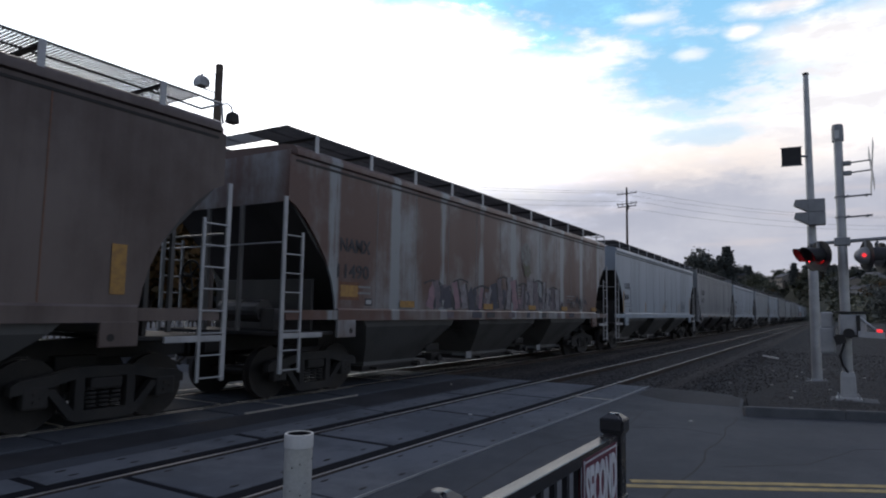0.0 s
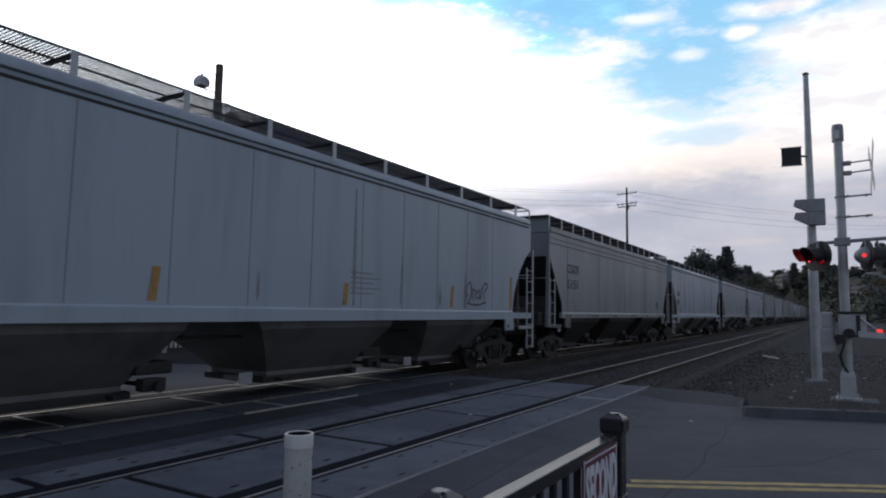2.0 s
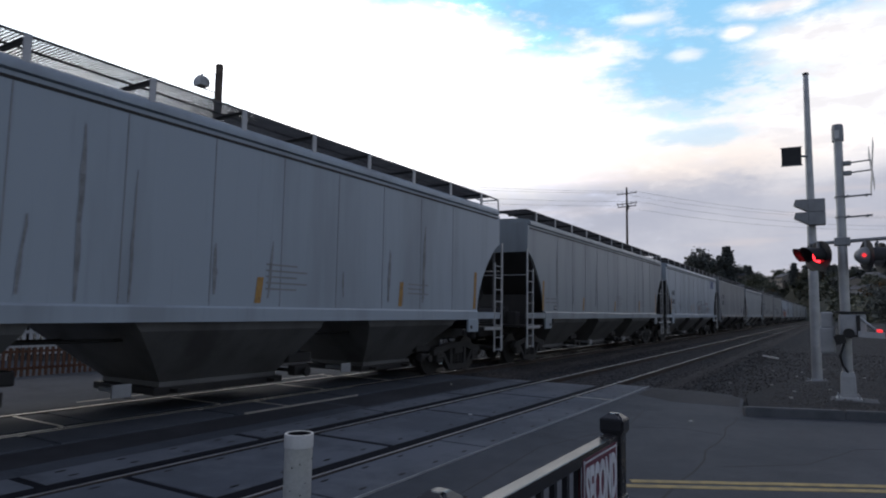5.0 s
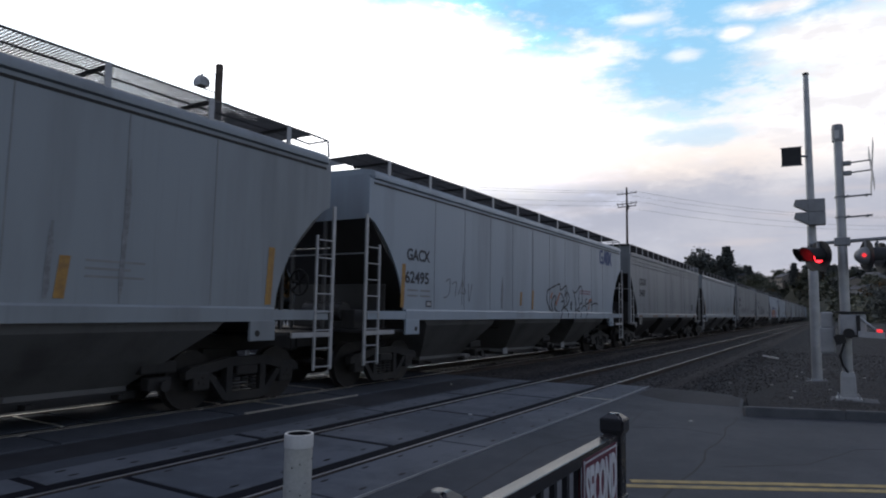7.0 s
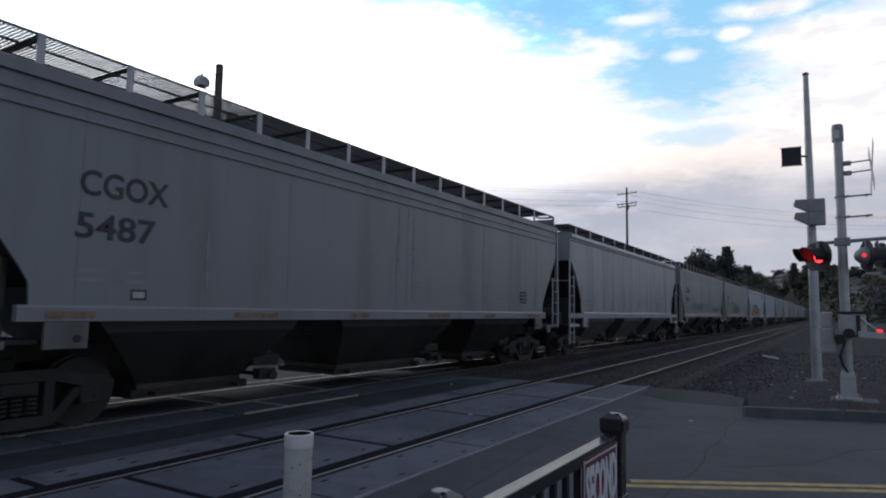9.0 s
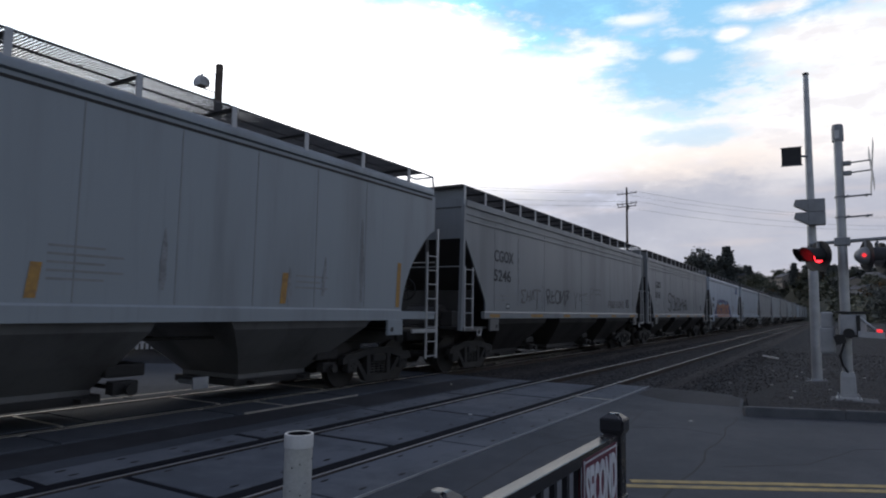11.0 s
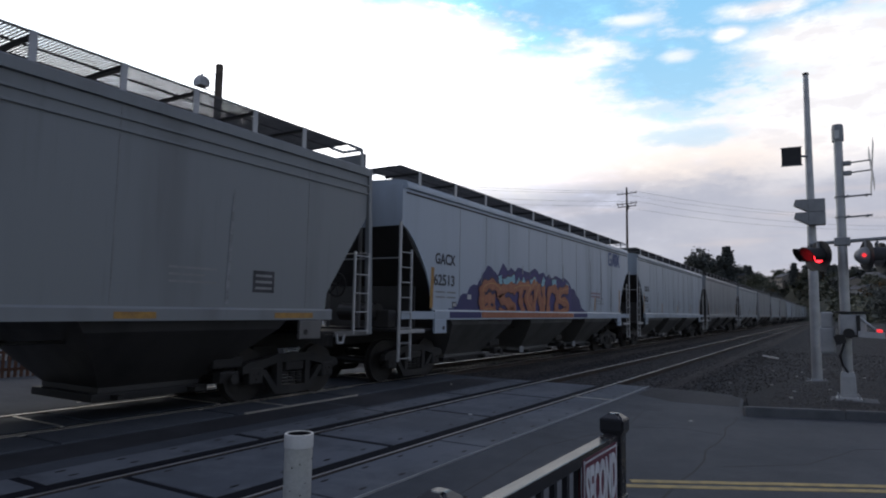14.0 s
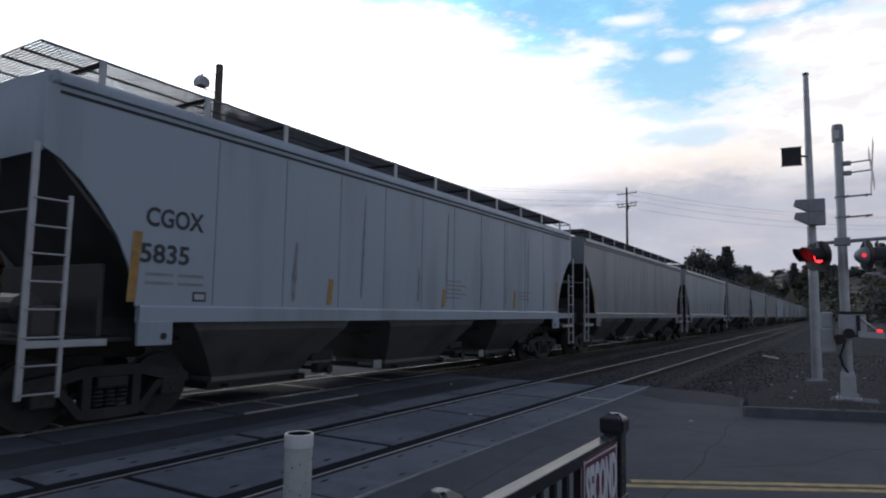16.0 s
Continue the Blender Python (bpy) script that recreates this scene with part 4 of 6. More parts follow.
def logo(car):
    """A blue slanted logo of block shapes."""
    lg = new("logo")
    lg.parent = car
    tagged(lg, label="blue slanted block logo")
    x, z = 14.85, 3.56
    shapes = [
        [(-0.04, 0.06), (0.08, 0.0), (0.08, 0.56), (-0.04, 0.5)],
        [(0.0802, 0.0), (0.34, 0.0), (0.41, 0.06), (0.41, 0.1), (0.0802, 0.1)],
        [(0.0802, 0.46), (0.41, 0.46), (0.36, 0.56), (0.0802, 0.56)],
        [(0.3, 0.1002), (0.41, 0.1002), (0.41, 0.31), (0.3, 0.31)],
        [(0.2, 0.22), (0.2998, 0.22), (0.2998, 0.31), (0.2, 0.31)],
        [(0.44, 0.0), (0.56, 0.0), (0.6, 0.12), (0.72, 0.12), (0.76, 0.0), (0.88, 0.0), (0.74, 0.56), (0.58, 0.56)],
        [(0.92, 0.0), (1.04, 0.0), (1.04, 0.46), (1.16, 0.46), (1.16, 0.56), (0.8, 0.56), (0.8, 0.46), (0.92, 0.46)],
        [(1.08, 0.0), (1.22, 0.0), (1.33, 0.2), (1.45, 0.0), (1.6, 0.0), (1.41, 0.29), (1.58, 0.56), (1.44, 0.56), (1.34, 0.38), (1.25, 0.56), (1.1, 0.56), (1.26, 0.29)],
    ]
    for s in shapes:
        bm = bmesh.new()
        prism(bm, [(x + a, z + b) for a, b in s], "y", -0.007, -0.004)
        bmesh.ops.triangulate(bm, faces=[f for f in bm.faces if len(f.verts) > 4])
        part("logo_block", bm, INK_BLUE, lg)


logo(CARS[6])
logo(CARS[11])


def scrawl(car, label, lines, w, material, name="graffiti", y=-0.006):
    g = new(name)
    g.parent = car
    tagged(g, label=label)
    for ln in lines:
        bm = bmesh.new()
        stroke_mesh(bm, ln, w, y - 0.002, y)
        part("paint_stroke", bm, material, g)
        y -= 0.0006


def spray(name, a, b):
    return worn(name, a, b, 0.55, 0, 6, 40, 0.05)


SPRAY_BLACK = spray("black_spray", (0.022, 0.022, 0.026), (0.05, 0.05, 0.055))
SPRAY_FADED = spray("faded_spray", (0.13, 0.13, 0.135), (0.2, 0.2, 0.2))
SPRAY_ORANGE = spray("orange_spray", (0.40, 0.15, 0.075), (0.30, 0.11, 0.06))
SPRAY_NAVY = spray("navy_spray", (0.022, 0.028, 0.11), (0.04, 0.035, 0.13))
SPRAY_PURPLE = spray("purple_spray", (0.06, 0.035, 0.15), (0.04, 0.04, 0.16))
SPRAY_PLUM = spray("plum_spray", (0.05, 0.025, 0.05), (0.075, 0.035, 0.055))
SPRAY_AMBER = spray("amber_spray", (0.48, 0.24, 0.09), (0.4, 0.18, 0.08))
SPRAY_CYAN = spray("light_blue_spray", (0.22, 0.42, 0.5), (0.3, 0.5, 0.56))
SPRAY_PINK = spray("pink_spray", (0.30, 0.18, 0.2), (0.22, 0.14, 0.17))
SPRAY_WHITE = spray("white_spray", (0.5, 0.5, 0.5), (0.4, 0.4, 0.42))
SPRAY_CHALK = spray("chalky_spray", (0.27, 0.255, 0.265), (0.17, 0.15, 0.16))
SPRAY_INKY = spray("inky_spray", (0.03, 0.034, 0.055), (0.055, 0.055, 0.075))
SPRAY_DUSK = spray("dusky_mauve_spray", (0.17, 0.13, 0.145), (0.10, 0.09, 0.105))
SPRAY_ROUND = spray("grey_overpaint", (0.2, 0.205, 0.2), (0.13, 0.12, 0.11))
SPRAY_GREEN = spray("green_spray", (0.1, 0.13, 0.07), (0.13, 0.11, 0.08))
SPRAY_BROWN = spray("brown_spray", (0.1, 0.09, 0.09), (0.17, 0.165, 0.165))
SPRAY_SMOKE = spray("thin_black_spray", (0.05, 0.05, 0.055), (0.1, 0.1, 0.105))
# big black scrawl
S = [(5.35, 2.6), (5.0, 2.66), (4.66, 2.52), (4.7, 2.3), (5.15, 2.15), (5.2, 1.9), (4.9, 1.78), (4.55, 1.95)]
T1, T2 = [(5.5, 2.52), (5.8, 2.56), (6.1, 2.52)], [(5.72, 2.55), (5.7, 2.2), (5.66, 1.86)]
E1 = [(6.3, 2.42), (6.5, 2.56), (6.68, 2.4), (6.5, 2.24), (6.72, 2.06), (6.55, 1.88), (6.2, 1.84), (6.85, 1.82)]
A1, A2, A3 = [(6.95, 2.42), (7.05, 2.1), (7.2, 1.82)], [(7.2, 1.82), (7.45, 2.2), (7.6, 2.5)], [(7.0, 2.2), (7.3, 2.2), (7.5, 2.2)]
D1, D2 = [(7.85, 2.45), (7.83, 2.1), (7.78, 1.82)], [(7.7, 2.46), (8.1, 2.42), (8.32, 2.18), (8.15, 1.9), (7.72, 1.8)]
Y1, Y2 = [(8.45, 2.52), (8.6, 2.2), (8.85, 2.16)], [(9.15, 2.45), (8.85, 2.15), (8.65, 1.86), (8.45, 1.84), (8.55, 2.05), (9.2, 2.25)]
N1, N2, N3 = [(9.2, 2.16), (9.15, 1.98), (9.4, 1.96)], [(9.5, 2.32), (9.38, 2.08), (9.7, 2.1)], [(9.62, 2.3), (9.56, 2.05), (9.5, 1.84)]
N4, N5, N6 = [(9.7, 2.34), (10.05, 2.36), (9.9, 2.1), (9.8, 1.84)], [(9.75, 2.1), (10.0, 2.12)], [(10.2, 2.1), (10.05, 2.04), (10.08, 1.9), (10.22, 1.92)]
OLD_X = (4.55, 5.35, 5.5, 6.1, 6.2, 6.85, 6.95, 7.6, 7.7, 8.32, 8.45, 9.2, 9.5, 10.22)
NEW_X = (4.5, 5.45, 5.35, 5.95, 5.85, 6.5, 6.4, 7.0, 6.85, 7.55, 7.6, 8.65, 8.9, 10.0)
for ln in (S, T1, T2, E1, A1, A2, A3, D1, D2, Y1, Y2, N1, N2, N3, N4, N5, N6):
    ln[:] = [(float(np.interp(u, OLD_X, NEW_X)), 1.8 + (v - 1.8) * 1.12) for u, v in ln]
scrawl(CARS[10], "large black sprayed lettering", [S, T1, T2, E1, A1, A2, A3, D1, D2, Y1, Y2, N1, N2, N3, N4, N5, N6], 0.11, SPRAY_BLACK)
# rounder tag near the far end of the pale car, and outline tags
scrawl(CARS[2], "small black sprayed tag", [
    [(13.8, 1.95), (13.76, 2.2), (13.95, 2.32), (14.02, 2.1), (13.9, 1.88), (13.85, 1.85)], [(14.05, 1.9), (14.1, 2.15), (14.22, 2.1), (14.2, 1.9)],
    [(14.3, 2.05), (14.4, 2.15), (14.45, 1.95), (14.3, 1.95)], [(14.5, 1.9), (14.6, 2.2), (14.78, 2.34), (14.9, 2.25), (14.7, 2.1), (14.72, 1.9)], [(13.8, 1.8), (14.3, 1.76), (14.8, 1.84)]], 0.045, SPRAY_BLACK)
scrawl(CARS[6], "black outline bubble letters", [
    [(9.35, 2.3), (9.3, 2.0), (9.55, 1.72)], [(9.35, 2.3), (9.9, 2.45), (10.45, 2.55), (10.49, 2.36), (10.72, 2.41), (11.05, 2.52), (10.94, 2.17)],
    [(9.55, 1.72), (9.85, 1.6), (9.7, 1.9), (9.95, 2.15), (10.1, 2.1)], [(10.1, 2.1), (10.0, 1.75), (10.25, 1.62), (10.46, 1.63)],
    [(10.4, 2.22), (10.62, 2.22), (10.79, 2.07), (10.75, 1.98), (10.57, 1.97)], [(10.91, 2.14), (11.15, 2.3), (11.35, 2.14), (11.2, 1.89), (10.74, 1.76)],
    [(10.79, 2.07), (10.85, 1.9), (10.74, 1.76), (10.6, 1.63)], [(10.74, 1.76), (11.06, 1.72), (11.2, 1.63)],
    [(11.54, 1.99), (11.6, 1.9), (11.54, 1.7), (11.48, 1.8), (11.54, 1.99)], [(11.73, 2.38), (11.92, 2.16), (12.02, 1.86), (11.95, 1.63)],
    [(11.73, 2.38), (11.87, 2.31), (12.15, 2.38), (12.47, 2.56), (12.67, 2.49), (12.68, 2.0)], [(12.38, 1.88), (12.6, 1.95), (12.75, 1.92)],
    [(12.45, 1.8), (12.1, 1.7), (12.45, 1.63)], [(12.6, 1.72), (12.82, 1.85), (13.1, 1.83), (13.22, 1.64)], [(12.32, 2.17), (12.32, 1.95)],
    [(13.2, 2.13), (13.07, 2.05), (13.13, 1.92), (13.44, 1.99), (13.8, 2.02)], [(13.7, 1.88), (14.1, 1.97), (14.5, 1.95)]], 0.065, SPRAY_BLACK)
scrawl(CARS[6], "letter legs run over the sill", [[(10.6, 1.6), (10.46, 1.41)], [(11.2, 1.6), (11.14, 1.41)], [(11.95, 1.6), (11.89, 1.41)], [(12.5, 1.6), (12.44, 1.41)], [(13.2, 1.6), (13.0, 1.41)]], 0.06, SPRAY_BLACK, y=-0.047)
scrawl(CARS[6], "orange sprayed accents", [[(10.05, 1.85), (10.3, 2.1), (10.42, 2.25)], [(13.41, 1.72), (13.49, 2.05), (13.75, 2.1)], [(9.6, 2.05), (9.75, 2.25)]], 0.1, SPRAY_ORANGE, y=-0.018)
scrawl(CARS[6], "faded grey tag", [
    [(3.0, 2.3), (3.2, 2.35), (3.15, 2.0), (2.9, 1.9)], [(3.3, 2.25), (3.5, 2.3), (3.45, 1.95)], [(3.6, 2.0), (3.8, 2.3), (3.95, 2.05), (3.7, 2.05)], [(4.1, 2.3), (4.15, 1.85), (4.3, 2.3)]], 0.03, SPRAY_FADED)
scrawl(CARS[9], "dark brown sprayed tag", [
    [(3.75, 2.24), (3.4, 2.22), (3.55, 2.05), (3.4, 1.9), (3.7, 1.88)], [(3.85, 2.22), (3.8, 1.92)], [(3.8, 2.05), (4.05, 2.08)], [(4.05, 2.26), (4.02, 1.92)],
    [(4.15, 1.95), (4.25, 2.24), (4.35, 1.98)], [(4.35, 2.26), (4.6, 2.28), (4.85, 2.26)], [(4.6, 2.26), (4.58, 1.95), (4.57, 1.68)]], 0.075, SPRAY_BROWN)
scrawl(CARS[9], "black sprayed bubble tag", [
    [(5.5, 1.86), (5.4, 2.1), (5.35, 2.28), (5.6, 2.32), (5.62, 2.12), (5.45, 2.1), (5.75, 1.88)], [(5.85, 2.3), (5.78, 2.08), (5.88, 1.9), (6.05, 1.95)], [(5.8, 2.12), (6.0, 2.14)],
    [(6.25, 2.32), (6.1, 2.15), (6.2, 1.92), (6.45, 1.95), (6.5, 2.25), (6.25, 2.32)], [(6.62, 2.32), (6.6, 1.95)], [(6.5, 1.92), (6.75, 2.1), (6.9, 2.34)],
    [(6.95, 2.34), (6.98, 2.1), (6.9, 1.86)], [(7.05, 2.32), (7.4, 2.34), (7.15, 2.16), (7.35, 2.14), (7.1, 2.0), (7.0, 1.82)]], 0.075, SPRAY_SMOKE)
scrawl(CARS[9], "faded grey sprayed tags", [
    [(7.9, 2.32), (8.1, 2.1), (8.3, 2.32)], [(8.1, 2.1), (8.08, 1.72)], [(8.5, 2.3), (8.55, 2.05), (8.8, 2.1)], [(8.5, 2.2), (8.9, 2.26), (9.3, 2.3)],
    [(9.7, 2.1), (9.75, 2.5), (10.1, 2.52), (10.0, 2.34), (9.8, 2.3)], [(10.2, 2.46), (10.6, 2.5), (11.0, 2.46)], [(10.3, 2.3), (10.7, 2.34), (11.0, 2.28)]], 0.075, SPRAY_FADED)
words("graffiti_word", "FREE", 0.4, 11.95, 1.82, 1.05, SPRAY_BROWN, CARS[9], "faded grey sprayed word", 0.012, shear=0.1)
words("graffiti_word", "LOVE", 0.42, 13.12, 1.82, 1.15, SPRAY_BROWN, CARS[9], "faded grey sprayed word", 0.012, shear=0.1)


def mural(car):
    """Orange letters with light blue tops over a navy and purple cloud."""
    g = new("graffiti")
    g.parent = car
    tagged(g, label="orange and light blue letters on navy cloud")
    rng = random.Random(4)
    crest = [(1.98, 1.44), (2.14, 1.54), (2.48, 1.85), (2.86, 2.05), (3.32, 2.26), (3.65, 2.44), (4.05, 2.76), (4.41, 2.66), (4.65, 2.63), (4.92, 2.86), (5.37, 2.75), (6.01, 2.81), (6.36, 2.86), (6.73, 2.73), (7.2, 2.87), (7.83, 2.77), (8.62, 2.7), (9.63, 2.77), (10.33, 2.5), (10.93, 2.23), (11.58, 1.72), (12.09, 1.41)]
    xs, zs = [p[0] for p in crest], [p[1] for p in crest]

    def cloud(x0, x1, lift, y, material, label):
        bm = bmesh.new()
        n = int((x1 - x0) / 0.06)
        rows = []
        for i in range(n + 1):
            u = x0 + (x1 - x0) * i / n
            puff = 0.12 * abs(math.sin(u * 4.3 + math.sin(u * 2.3))) + 0.03 * abs(math.sin(u * 13.0))
            h = max(1.66, float(np.interp(u, xs, zs)) + puff - 0.05 + lift)
            rows.append([(u, y, 1.63), (u, y, h), (u, y + 0.0012, h), (u, y + 0.0012, 1.63)])
        loft(bm, rows)
        part("paint_cloud", bm, material, g, label)

    cloud(xs[0], xs[-1], 0.0, -0.0056, SPRAY_NAVY, "dark navy blue painted cloud")
    cloud(4.6, 10.4, -0.12, -0.0072, SPRAY_PURPLE, "purple painted glow inside the cloud")
    letters = [
        [(4.74, 2.18), (4.26, 2.33), (3.77, 2.24), (3.64, 2.03), (3.69, 1.62)],
        [(3.68, 1.89), (4.1, 1.95), (4.42, 1.92)],
        [(3.69, 1.61), (4.05, 1.64), (4.44, 1.6)],
        [(5.55, 2.31), (4.95, 2.22), (4.68, 2.05), (5.04, 1.89), (5.58, 1.75), (5.43, 1.56), (4.64, 1.54)],
        [(5.55, 2.23), (6.04, 2.34), (6.74, 2.38)],
        [(6.12, 2.26), (6.1, 1.92), (6.29, 1.54)],
        [(7.22, 2.5), (6.66, 2.23), (6.49, 1.94), (6.87, 1.63)],
        [(6.49, 1.94), (6.95, 1.98)],
        [(6.97, 1.54), (7.23, 2.2), (7.42, 2.46)],
        [(7.42, 2.46), (7.55, 1.97), (7.67, 1.54)],
        [(7.79, 2.42), (7.86, 1.98), (7.77, 1.55)],
        [(8.21, 1.55), (8.29, 2.25), (8.88, 2.35), (9.01, 2.02), (8.78, 1.55)],
        [(10.05, 2.41), (9.25, 2.27), (9.2, 2.03), (9.93, 1.91), (9.8, 1.63), (9.03, 1.58)],
    ]
    tips = [
        [(4.72, 2.59), (4.77, 2.36)],
        [(4.94, 2.4), (5.23, 2.47), (5.69, 2.56)],
        [(6.03, 2.53), (5.79, 2.3)],
        [(6.37, 2.56), (6.12, 2.29)],
        [(6.83, 2.45), (7.12, 2.56), (7.32, 2.39)],
        [(7.89, 2.67), (7.74, 2.41)],
        [(8.57, 2.56), (8.93, 2.59)],
        [(9.98, 2.58), (9.91, 2.33)],
    ]
    y = -0.0090
    for lines, width, mat, label in ((letters, 0.44, SPRAY_PLUM, "dark plum painted outline"), (tips, 0.36, SPRAY_PLUM, "dark plum painted outline"),
                                     (tips, 0.26, SPRAY_CYAN, "light blue painted letter top"), (letters, 0.34, SPRAY_ORANGE, "orange painted letter stroke")):
        for ln in lines:
            if len(ln) == 2:
                ln = [ln[0], ((ln[0][0] + ln[1][0]) / 2, (ln[0][1] + ln[1][1]) / 2), ln[1]]
            bm = bmesh.new()
            stroke_mesh(bm, ln, width, y - 0.0009, y, 0.4)
            part("paint_stroke", bm, mat, g, label)
            y -= 0.0005
    for ln in letters[::2]:
        bm = bmesh.new()
        stroke_mesh(bm, [(u + 0.05, v + 0.03) for u, v in ln], 0.05, y - 0.0009, y, 0.4)
        part("paint_stroke", bm, SPRAY_AMBER, g, "amber painted highlight")
        y -= 0.0005
    patch("paint_label", g, 2.9, 3.1, 1.9, 2.02, SPRAY_WHITE, "small white square left in the cloud", -0.0074)
    for xa, xb, mat, lab in ((1.98, 3.59, SPRAY_NAVY, "navy paint on the sill"), (3.61, 10.51, SPRAY_ORANGE, "orange paint on the sill"), (10.55, 12.0, SPRAY_NAVY, "navy paint on the sill")):
        patch("sill_paint", g, xa, xb, 1.43, 1.58, mat, lab, -0.0485)
    for k in range(2):
        patch("caution_line", car, 12.6, 13.7, 2.2 + k * 0.12, 2.26 + k * 0.12, SPRAY_PINK, "faded red lettering line")


mural(CARS[11])
for k in range(2):
    patch("caution_line", CARS[6], 12.45, 13.65, 2.28 + k * 0.09, 2.33 + k * 0.09, SPRAY_PINK, "faded red lettering line")


def old_graffiti(car):
    rng = random.Random(9)
    g = new("graffiti")
    g.parent = car
    tagged(g, label="faded pink and white block graffiti with dark outlines")
    y = -0.005

    def stroke(line, w, mat, label):
        nonlocal y
        bm = bmesh.new()
        stroke_mesh(bm, line, w, y - 0.001, y, 0.3)
        part("paint_stroke", bm, mat, g, label)
        y -= 0.0003

    # a dark cloud behind, then leaning letter stems that fill the band, then outlines
    for k in range(9):
        x = 4.6 + k * 0.92
        stroke([(x, 1.75), (x + 0.5, 1.95 + rng.uniform(-0.1, 0.25)), (x + 1.0, 1.8)], rng.uniform(0.25, 0.45), (SPRAY_INKY, SPRAY_BLACK, SPRAY_DUSK)[k % 3], "dark painted shadow")
    x, k = 4.5, 0
    while x < 12.5:
        top = (2.25 if x < 8 else 2.5) + rng.uniform(-0.14, 0.1) - max(0, x - 10.8) * 0.12
        lean = rng.uniform(-0.22, 0.3)
        w = rng.uniform(0.2, 0.42)
        mat = SPRAY_CHALK if x > 9.2 and k % 3 else (SPRAY_PINK, SPRAY_DUSK, SPRAY_CHALK, SPRAY_INKY)[(k * 5 + int(x)) % 4]
        line = [(x, 1.66), (x + lean * 0.45, 2.0), (x + lean, top)]
        stroke(line, w, mat, "faded painted letter stem")
        if k % 2:
            z = rng.uniform(1.75, 2.25)
            stroke([(x - 0.1, z), (x + 0.25, z + rng.uniform(-0.12, 0.12)), (x + 0.55, z + 0.05)], rng.uniform(0.14, 0.24), mat, "faded painted letter bar")
        stroke([(p + w * 0.55, q + 0.03) for p, q in line], rng.uniform(0.04, 0.09), SPRAY_BLACK, "black painted outline")
        if k % 3 == 0:
            stroke([(x - 0.25, top - 0.02), (x + 0.1, top + 0.06), (x + 0.5, top)], 0.05, SPRAY_BLACK, "black painted outline")
        if k % 4 == 1:
            stroke([(x + 0.05, 1.8), (x + 0.16, 2.05), (x + 0.08, 2.2)], 0.13, SPRAY_INKY, "navy painted shadow")
        x += rng.uniform(0.34, 0.52)
        k += 1
    for k in range(9):
        x = 12.7 + k * 0.3
        z = rng.uniform(1.75, 1.95)
        stroke([(x, z), (x + 0.12, z + rng.uniform(0.1, 0.3)), (x + 0.24, z - 0.04)], rng.uniform(0.05, 0.12), (SPRAY_BLACK, SPRAY_CHALK, SPRAY_INKY)[k % 3], "small painted tag stroke")
    for k in range(8):
        x = 5.2 + k * 1.15 + rng.uniform(-0.3, 0.3)
        patch("sill_paint", g, x, x + rng.uniform(0.2, 0.6), 1.43, 1.58, (SPRAY_DUSK, SPRAY_INKY, SPRAY_BLACK)[k % 3], "dark paint on the sill", -0.0485)
    bm = bmesh.new()
    disc(bm, (9.9, -0.0045, 3.31), (0, 1, 0), 0.37, 0.003, 28)
    part("paint_patch", bm, SPRAY_ROUND, g, "round grey patch over an old emblem")
    for p in ([(9.65, 3.0), (9.85, 2.9), (10.1, 2.98)], [(9.75, 2.8), (9.95, 2.72), (10.15, 2.85)]):
        stroke(p, 0.17, SPRAY_GREEN, "faded green sprayed smudge")
    for x in (3.3, 7.1, 10.0, 12.75, 15.9):
        patch("reflector_strip", car, x, x + 0.55, 1.66, 1.8, YELLOW, "amber reflective strip", -0.036)
    pl = patch("placard", car, 1.36, 1.96, 1.78, 2.12, RUST_EDGE, "amber placard in a rusty frame")
    patch("placard_face", pl, 1.41, 1.91, 1.84, 2.06, YELLOW, "", -0.009)


old_graffiti(CARS[1])
patch("reflector_strip", CARS[0], 16.05, 16.25, 1.75, 2.4, YELLOW, "bright yellow reflective strip", -0.012)


def car_pose(x, L):
    """The pose of a car of length L whose leading corner is x along the track."""
    mid = x + L / 2
    dy, turn = bend(mid)
    return pose(mid, TRACK_Y + dy, 0, 0, 0, math.degrees(turn)) @ pose(-L / 2, -CAR_W / 2, 0)


